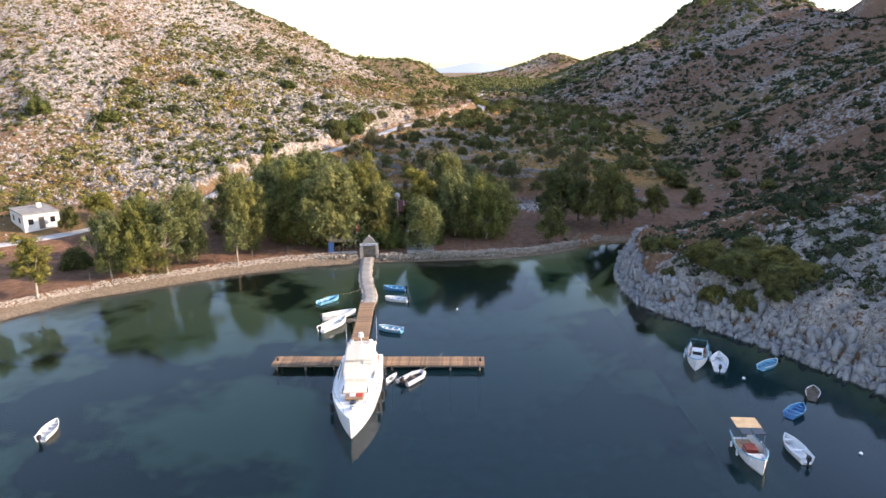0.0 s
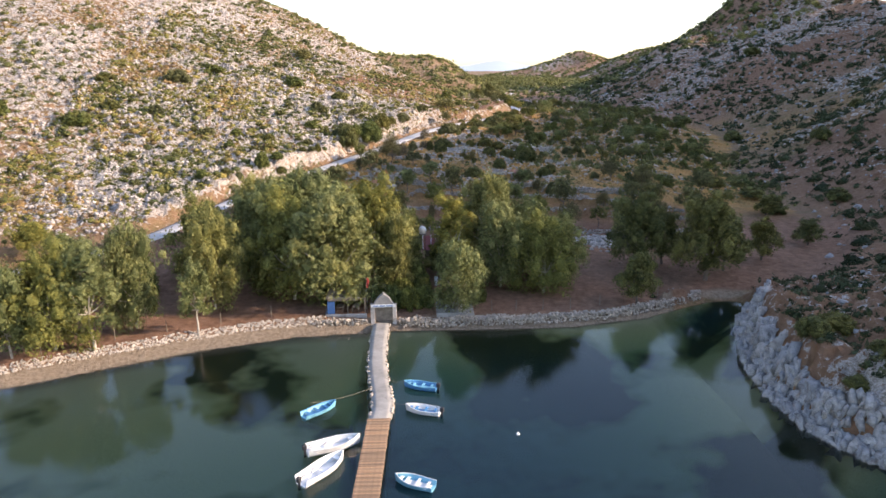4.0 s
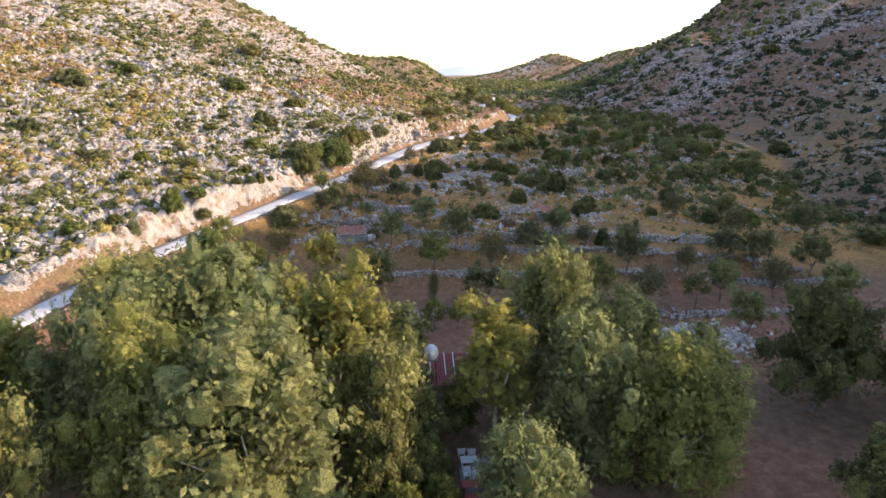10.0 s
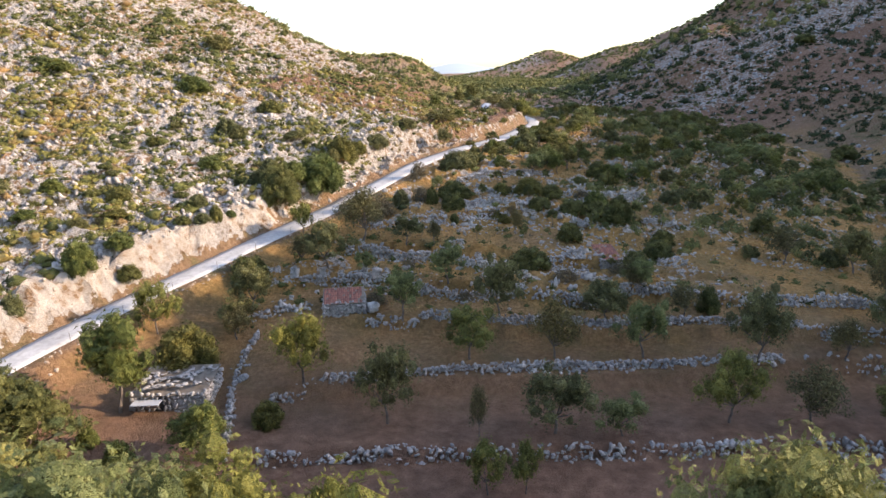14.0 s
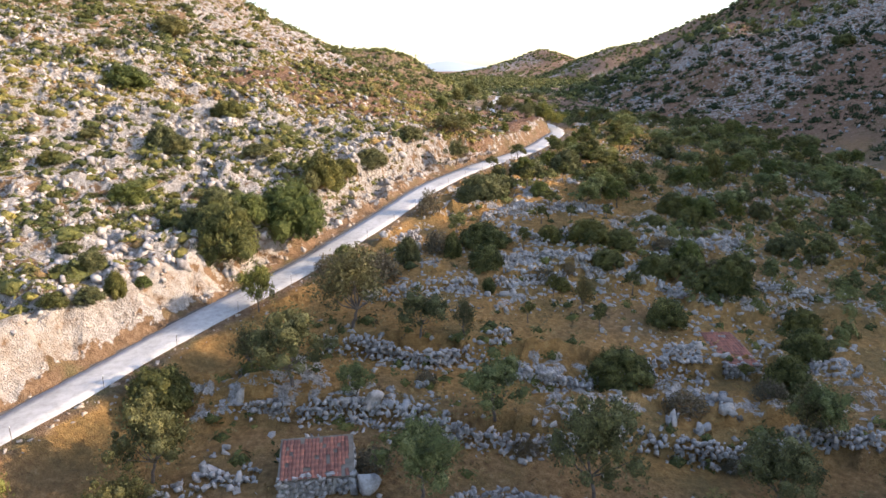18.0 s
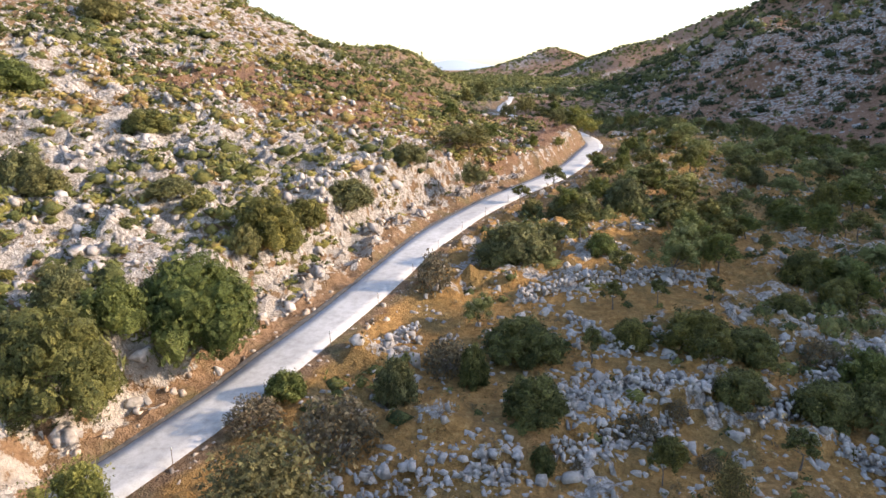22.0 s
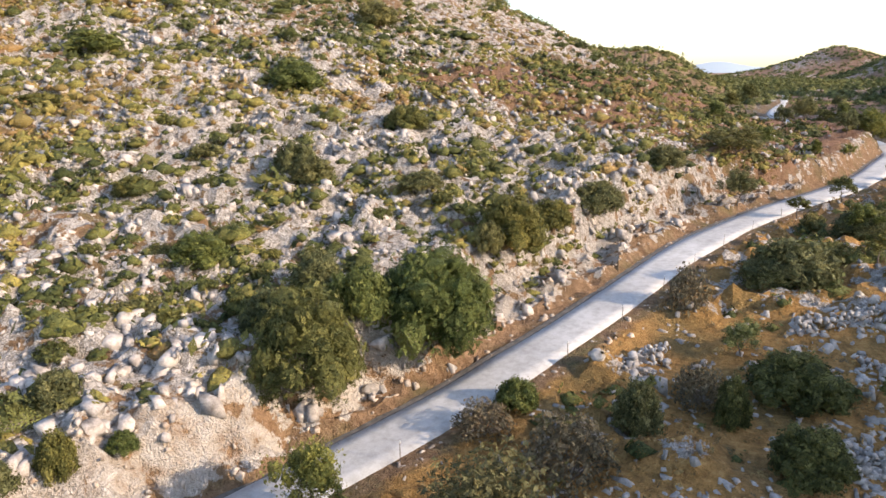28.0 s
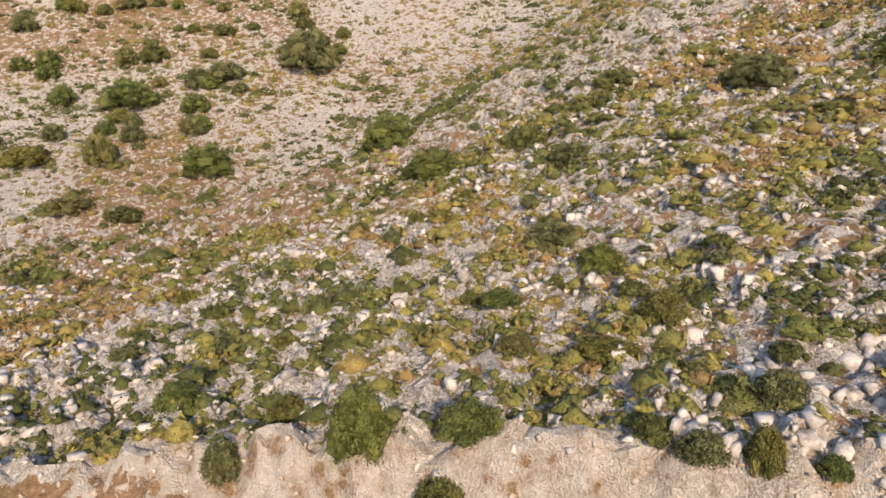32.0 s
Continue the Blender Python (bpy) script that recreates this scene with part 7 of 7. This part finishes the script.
for x, y, t in [(5.3, 103.8, 90), (7.1, 103.0, -90), (7.1, 103.8, -90), (5.4, 105.6, 90), (5.4, 106.4, 90), (7.2, 105.6, -90), (7.2, 106.3, -90), (4.3, 111.2, 180), (4.9, 111.1, 180), (4.2, 113.9, 0), (4.9, 113.8, 0), (7.4, 112.6, -90), (7.6, 111.6, -70)]:
    copy_thing(chair0, pose(x, y, 1.32, 0, 0, t + (x * 37) % 11 - 5))
table(6.2, 103.4, 1.32, 0, M_PLASTIC, "long white plastic table on the terrace")
table(6.3, 106.0, 1.32, 3, M_PLASTIC, "long white plastic table on the terrace")
table(4.6, 112.5, 1.32, 90, M_PLASTIC, "white plastic table under the trees", 1.2)
for x, y in ((4.7, 107.9), (4.6, 109.6)):
    table(x, y, 1.32, 90, M_REDPAINT, "dark red wooden picnic table", 1.6, 0.8)
    for q in (-0.75, 0.75):
        ob = thing("bench", pose(x, y + q, 1.32, 0, 0, 90), "dark red wooden bench beside its table", "bench", "terrace benches")
        part("seat", boxed(-0.15, -0.8, 0.42, 0.15, 0.8, 0.46, 0.01), M_REDPAINT, ob)
        for sy in (-0.6, 0.6):
            part("leg", boxed(-0.13, sy - 0.03, 0, 0.13, sy + 0.03, 0.42), M_REDPAINT, ob)
house = thing("restaurant_building", pose(4.1, 120.8, 1.5), "small dark restaurant building with red corrugated metal roof", "building")
part("wall", boxed(-1.35, -0.9, -0.3, 1.35, 1.9, 2.7, 0.02), M_GREYWOOD, house)
part("door", boxed(-0.5, -0.94, 0, 0.45, -0.9, 2.0), M_TINT, house)
bm = bmesh.new()
for k in range(16):
    x0 = -1.6 + 0.2 * k
    for q0, q1, z0, z1 in ((x0, x0 + 0.1, 0, 0.05), (x0 + 0.1, x0 + 0.2, 0.05, 0)):
        bm.faces.new([bm.verts.new(p) for p in ((q0, -1.3, 2.72 + z0), (q1, -1.3, 2.72 + z1), (q1, 1.5, 4.12 + z1), (q0, 1.5, 4.12 + z0))])
part("roof", bm, M_REDPAINT, house, "dark red corrugated metal roof")
for x, y0, z0 in ((-1.56, -1.3, 2.83), (-0.4, -0.5, 3.23), (0.3, -1.3, 2.83), (1.52, -1.3, 2.83)):
    part("batten", rodded((x, y0, z0), (x, 1.5, 4.23), 0.045, sides=6), M_PLASTER, house, "pale batten over the roof")
part("gable", loft([[(x, -0.9, 2.7), (x, 1.9, 2.7), (x, 1.45, 3.98), (x, -0.9, 2.78)] for x in (-1.33, 1.33)]), M_GREYWOOD, house)
tank = thing("water_tank", pose(2.5, 119.0, 1.5), "white round water tank on a steel stand", "tank")
bm = bmesh.new()
bmesh.ops.create_uvsphere(bm, u_segments=18, v_segments=12, radius=0.55, matrix=Matrix.Translation((0, 0, 5.7)) @ Matrix.Diagonal((1, 1, 1.15, 1)))
part("tank_body", bm, M_PLASTIC, tank)
for sx in (-0.4, 0.4):
    for sy in (-0.4, 0.4):
        part("stand_leg", rodded((sx, sy, -0.3), (sx * 0.8, sy * 0.8, 5.3), 0.04), M_STEEL, tank)
part("stand_platform", boxed(-0.5, -0.5, 5.18, 0.5, 0.5, 5.25), M_GREYWOOD, tank)
perg = thing("pergola", pose(-6.4, 103.4, 1.15), "grey-roofed open pergola with blue tarpaulin by the gate", "pergola")
for sx in (-2.2, 0, 2.0):
    for sy in (-1.4, 1.6):
        part("post", rodded((sx, sy, -0.3), (sx, sy, 2.1 + 0.15 * (sy > 0)), 0.06), M_GREYWOOD, perg)
bm = bmesh.new()
box(bm, -2.5, -1.4, 2.1, 1.4, 4.6, 2.2, 0.04)
part("roof", bm, M_SLATE, perg, "grey sheet roof")
part("tarpaulin", boxed(-2.34, -1.52, 0.2, -1.5, -1.47, 1.75, 0.01), M_SIGNBLUE, perg, "hanging blue tarpaulin")
part("valance", boxed(-2.3, -1.50, 1.8, 1.2, -1.46, 2.08, 0.01), M_GREYWOOD, perg)
part("base_wall", boxed(-2.5, -1.75, -0.6, 2.2, -1.42, 0.25, 0.05), M_GATESTONE, perg, "low pale stone base")
for sy in (-1.4, 1.6):
    part("rail", rodded((-2.4, sy, 2.05), (2.2, sy, 2.05), 0.05), M_GREYWOOD, perg)
for k, x in enumerate((-7.4, -5.6)):
    table(x, 103.3, 1.15, 0, M_GREYWOOD, "grey wooden table beneath the pergola", 1.3, 0.8)
ob = copy_thing(chair0, pose(-8.7, 102.3, 1.15, 0, 0, 160))
tagged(ob, "blue canvas chair by the pergola", "chair")
for c in ob.children:
    c.data = c.data.copy()
    c.data.materials.clear()
    c.data.materials.append(M_BLUE)
flag = thing("flagpole", pose(-4.2, 102.4, 1.1), "thin flagpole with a limp red flag", "flagpole")
part("pole", rodded((0, 0, -0.2), (0, 0, 4.6), 0.035, 0.025), M_STEEL, flag)
bm = loft([[(0.03 + 0.10 * math.sin(k * 1.3), 0.05 * math.cos(k * 2.0), 4.5 - 0.24 * k), (0.26 + 0.07 * math.sin(k), 0.08 * math.sin(k * 1.7), 4.42 - 0.25 * k), (0.2 + 0.07 * math.sin(k), 0.08 * math.sin(k * 1.7) + 0.03, 4.42 - 0.25 * k)] for k in range(6)])
part("flag", bm, M_RED, flag, "hanging red flag")
palm = thing("palm_tree", pose(-3.9, 105.4, 1.1), "short palm with arching green and dry fronds", "palm")
part("trunk", rodded((0, 0, -0.3), (0.1, 0, 2.6), 0.24, 0.18, 10), M_BARK, palm)
rp = np.random.RandomState(3)
for k in range(26):
    a, lift = k * 2.4, rp.uniform(-0.5, 1.0)
    spine = [Vector((0.1 + q * math.cos(a), q * math.sin(a), 2.6 + lift * q - 0.33 * q * q)) for q in (0.1, 0.5, 0.95, 1.4, 1.8)]
    bm = bmesh.new()
    for p0, p1 in zip(spine[:-1], spine[1:]):
        side = (p1 - p0).cross(Vector((0, 0, 1))).normalized()
        for q in range(4):
            c = p0.lerp(p1, q / 4)
            for sgn in (-1, 1):
                tip = c + side * sgn * 0.42 + (p1 - p0) * 0.5 - Vector((0, 0, 0.1))
                bm.faces.new([bm.verts.new(c), bm.verts.new(c + (p1 - p0) * 0.12), bm.verts.new(tip)])
    part("frond", bm, M_DRY if k % 7 == 0 else M_PALM, palm)
for k, (x, y, w) in enumerate([(-1.4, 104.6, 3.4), (0.8, 104.2, 3.2), (2.4, 104.8, 3.0), (-0.2, 107, 3.6), (-6.2, 107, 3.6), (2.4, 108.5, 2.8), (-2.6, 108.8, 3.4), (1.5, 111.5, 4.2), (8.9, 106.8, 3.2), (8.2, 114.8, 3.6), (-8.9, 106.2, 3.2)]):
    shrub("deep", x, y, w, k, 1.5, "garden shrubs by the gate")

# ---- huts and houses ----
tile = bpy.data.meshes.new("roof_tile")
bm = bmesh.new()
prev = None
for k in range(6):
    a = math.pi * k / 5
    row = [bm.verts.new((0.1 * math.cos(a), y0, 0.07 * math.sin(a))) for y0 in (-0.24, 0.24)]
    if prev:
        bm.faces.new([prev[0], row[0], row[1], prev[1]])
    prev = row
bm.to_mesh(tile)
bm.free()
tile.materials.append(M_TILE)


def stone_hut(x, y, z, turn, w, l, tall, rise, label, tiles=True, cols=0, gap=0.0):
    """A low field hut of rough stones under a lean-to roof."""
    r = np.random.RandomState(int(abs(x * 10)) + 700)
    ob = thing("stone_hut", pose(x, y, z, 0, 0, turn), label, "hut")
    body = part("wall", boxed(-w / 2 + 0.15, -l / 2 + 0.15, -0.8, w / 2 - 0.15, l / 2 - 0.15, tall - 0.05), M_WALLSTONE, ob)
    pl = []
    for sx, sy, n0 in ((0, -1, int(w / 0.36)), (0, 1, int(w / 0.36)), (-1, 0, int(l / 0.36)), (1, 0, int(l / 0.36))):
        for q in range(n0 + 1):
            c = -0.3
            while c < tall:
                h = r.uniform(0.15, 0.22)
                u = -0.5 + q / n0
                pl.append((sx * w / 2 if sx else u * w + r.uniform(-0.08, 0.08), sy * l / 2 if sy else u * l + r.uniform(-0.08, 0.08), c + h, h * 1.15))
                c += h * 1.5
    for k, (px, py, pz, q) in enumerate(pl[:150]):
        st = new("stone", STONES[k % 10])
        st.parent = body
        st.matrix_basis = Matrix.Translation((px, py, pz)) @ Euler((r.uniform(-0.4, 0.4), r.uniform(-0.4, 0.4), r.uniform(0, 6))).to_matrix().to_4x4() @ Matrix.Diagonal((q, q, q * 0.85, 1))
    if len(pl) > 150:
        rest = np.array(pl[170:])
        v, f = stones(r, rest[:, :3], rest[:, 3], 1, 0.85)
        tagged(part("wall_core", mesh_from("wall_core", v, f), M_WALLSTONE, body), kind="stuff")
    slope = math.atan2(rise, l)
    roof = part("roof", boxed(-w / 2 - 0.1, -l / 2 - 0.15, -0.06, w / 2 + 0.1, l / 2 + 0.15, 0.02), M_GREYWOOD, ob)
    roof.matrix_basis = Matrix.Translation((0, 0, tall + rise / 2 + 0.06)) @ Matrix.Rotation(slope, 4, "X")
    if tiles:
        nc, nr = int(w / 0.19), int((l + 0.3) / 0.4)
        for i in range(nc):
            for j in range(nr):
                if r.rand() < gap:
                    continue
                t = new("roof_tile", tile)
                t.parent = roof
                t.matrix_basis = Matrix.Translation((-w / 2 + 0.1 + 0.19 * i + r.uniform(-0.02, 0.02), -l / 2 + 0.08 + 0.4 * j, 0.03 + r.uniform(0, 0.03))) @ Euler((0.06, r.uniform(-0.1, 0.1), r.uniform(-0.12, 0.12))).to_matrix().to_4x4()
    return ob


stone_hut(-5.4, 161.3, float(height(-5.4, 159.6, False)) - 0.2, 2, 3.6, 2.8, 1.3, 0.55, "low stone field hut with broken red tile roof", True, 0, 0.12)
stone_hut(23.1, 172.6, float(height(22.8, 170.0, False)), -3, 2.3, 4.6, 0.9, 0.5, "small field shed with faded red tile roof", True, 0, 0.02)
ruin = stone_hut(-17.4, 149.6, float(height(-17.4, 147.6, False)) - 0.1, -4, 5.2, 3.9, 1.4, 0.5, "collapsed stone house with slab roof and dark openings", False)
rr = np.random.RandomState(8)
for k in range(70):
    sl = new("roof_slab", STONES[k % 10])
    sl.parent = ruin
    sl.matrix_basis = Matrix.Translation((rr.uniform(-2.6, 2.6), rr.uniform(-1.8, 1.8), 1.85 + rr.uniform(0, 0.12))) @ Euler((0.13, rr.uniform(-0.15, 0.15), rr.uniform(0, 6))).to_matrix().to_4x4() @ Matrix.Diagonal((0.42, 0.3, 0.08, 1))
# black panel on the solid wall stands in for the doorway's shade
part("opening", boxed(-1.2, -1.98, 0.1, -0.2, -1.9, 1.2), M_DARK, ruin, "black panel painted as the doorway's shade")
part("awning_sheet", boxed(-2.4, -2.9, 1.1, -0.4, -1.9, 1.16), M_GREYPAD, ruin)
rng = np.random.RandomState(44)
hx, hy = rng.normal(31, 2.3, 420), rng.normal(133, 2.0, 420)
hz = height(hx, hy, False) + 0.9 * np.exp(-(((hx - 31) / 2.6) ** 2 + ((hy - 133) / 2.2) ** 2)) * rng.rand(420)
stuff("rubble_heap", *stones(rng, np.stack([hx, hy, hz], 1), rng.uniform(0.15, 0.42, 420), 1, 0.75), M_WALLSTONE, "grey rubble of a fallen house", "rubble")

villa = thing("white_house", pose(-61.1, 112.6, H(-62, 115), 0, 0, 40), "long white single-storey house with flat roof", "house")
part("wall", boxed(0, 0, -1.5, 5.6, 9.0, 2.7, 0.03), M_PLASTER, villa)
part("roof", boxed(-0.15, -0.15, 2.7, 5.75, 9.15, 2.9, 0.04), M_CONCRETE, villa)
part("chimney", boxed(3.6, 5.4, 2.9, 4.3, 6.1, 3.7, 0.03), M_PLASTER, villa)
for name, x0, x1, z0, z1, mat in (("window", 0.7, 1.5, 1.0, 1.9, M_TINT), ("door", 2.3, 3.2, 0.05, 2.05, M_GREYWOOD), ("window", 4.1, 4.9, 1.0, 1.9, M_TINT)):
    w = part(name, boxed(x0, -0.03, z0, x1, 0.04, z1), mat, villa)
    part(name + "_frame", boxed(x0 - 0.08, -0.05, z1, x1 + 0.08, 0.05, z1 + 0.08), M_GREYWOOD, w)
for y0 in (2.2, 6.2):
    w = part("window", boxed(-0.03, y0, 1.0, 0.04, y0 + 0.9, 1.9), M_TINT, villa)
    part("window_frame", boxed(-0.05, y0 - 0.08, 1.9, 0.05, y0 + 0.98, 1.98), M_GREYWOOD, w)

# ---- fence posts along the shore ----
for k, (x, y) in enumerate([(-41, 89.5), (-36.2, 91.8), (-30.3, 95.2), (-25.6, 97.4), (-20.4, 99.6), (-15.2, 101.6), (10.5, 102.8), (13.4, 103), (16.6, 103.1), (20.0, 103.4), (23.8, 104.4), (28.5, 106.2), (32.2, 108)]):
    ob = new("fence_post", bpy.data.meshes.new("fence_post"))
    bm = rodded((0, 0, -0.3), (0.05 * (k % 3 - 1), 0.03, 1.35), 0.05, 0.04, 7)
    bm.to_mesh(ob.data)
    bm.free()
    ob.data.materials.append(M_GREYWOOD)
    ob.location = (x, y, H(x, y))
    tagged(ob, "weathered wooden fence post above the beach", "post", "fence posts")

# ---- stakes along the road ----
stake_line = smooth_line(ROAD[4:16], 5.5, 2)
st = np.gradient(stake_line[:, :2], axis=0)
st /= np.linalg.norm(st, axis=1, keepdims=True)
stake = rodded((0, 0, -0.3), (0.04, 0, 0.95), 0.022, 0.018, 6)
stake_mesh = bpy.data.meshes.new("stake")
stake.to_mesh(stake_mesh)
stake.free()
stake_mesh.materials.append(M_STEEL)
cap_mesh = bpy.data.meshes.new("cap")
bm = rodded((0.04, 0, 0.93), (0.042, 0, 1.03), 0.035, 0.03, 8)
bm.to_mesh(cap_mesh)
bm.free()
cap_mesh.materials.append(M_PLASTIC)
for k in range(2, len(stake_line) - 2):
    x, y = stake_line[k, 0] + st[k, 1] * 1.75, stake_line[k, 1] - st[k, 0] * 1.75
    ob = thing("road_stake", pose(x, y, H(x, y), 0, 0, 50 * k), "thin metal marker stake with pale cap beside the road", "stake", "road stakes")
    part("post", stake_mesh, None, ob)
    part("cap", cap_mesh, None, ob)
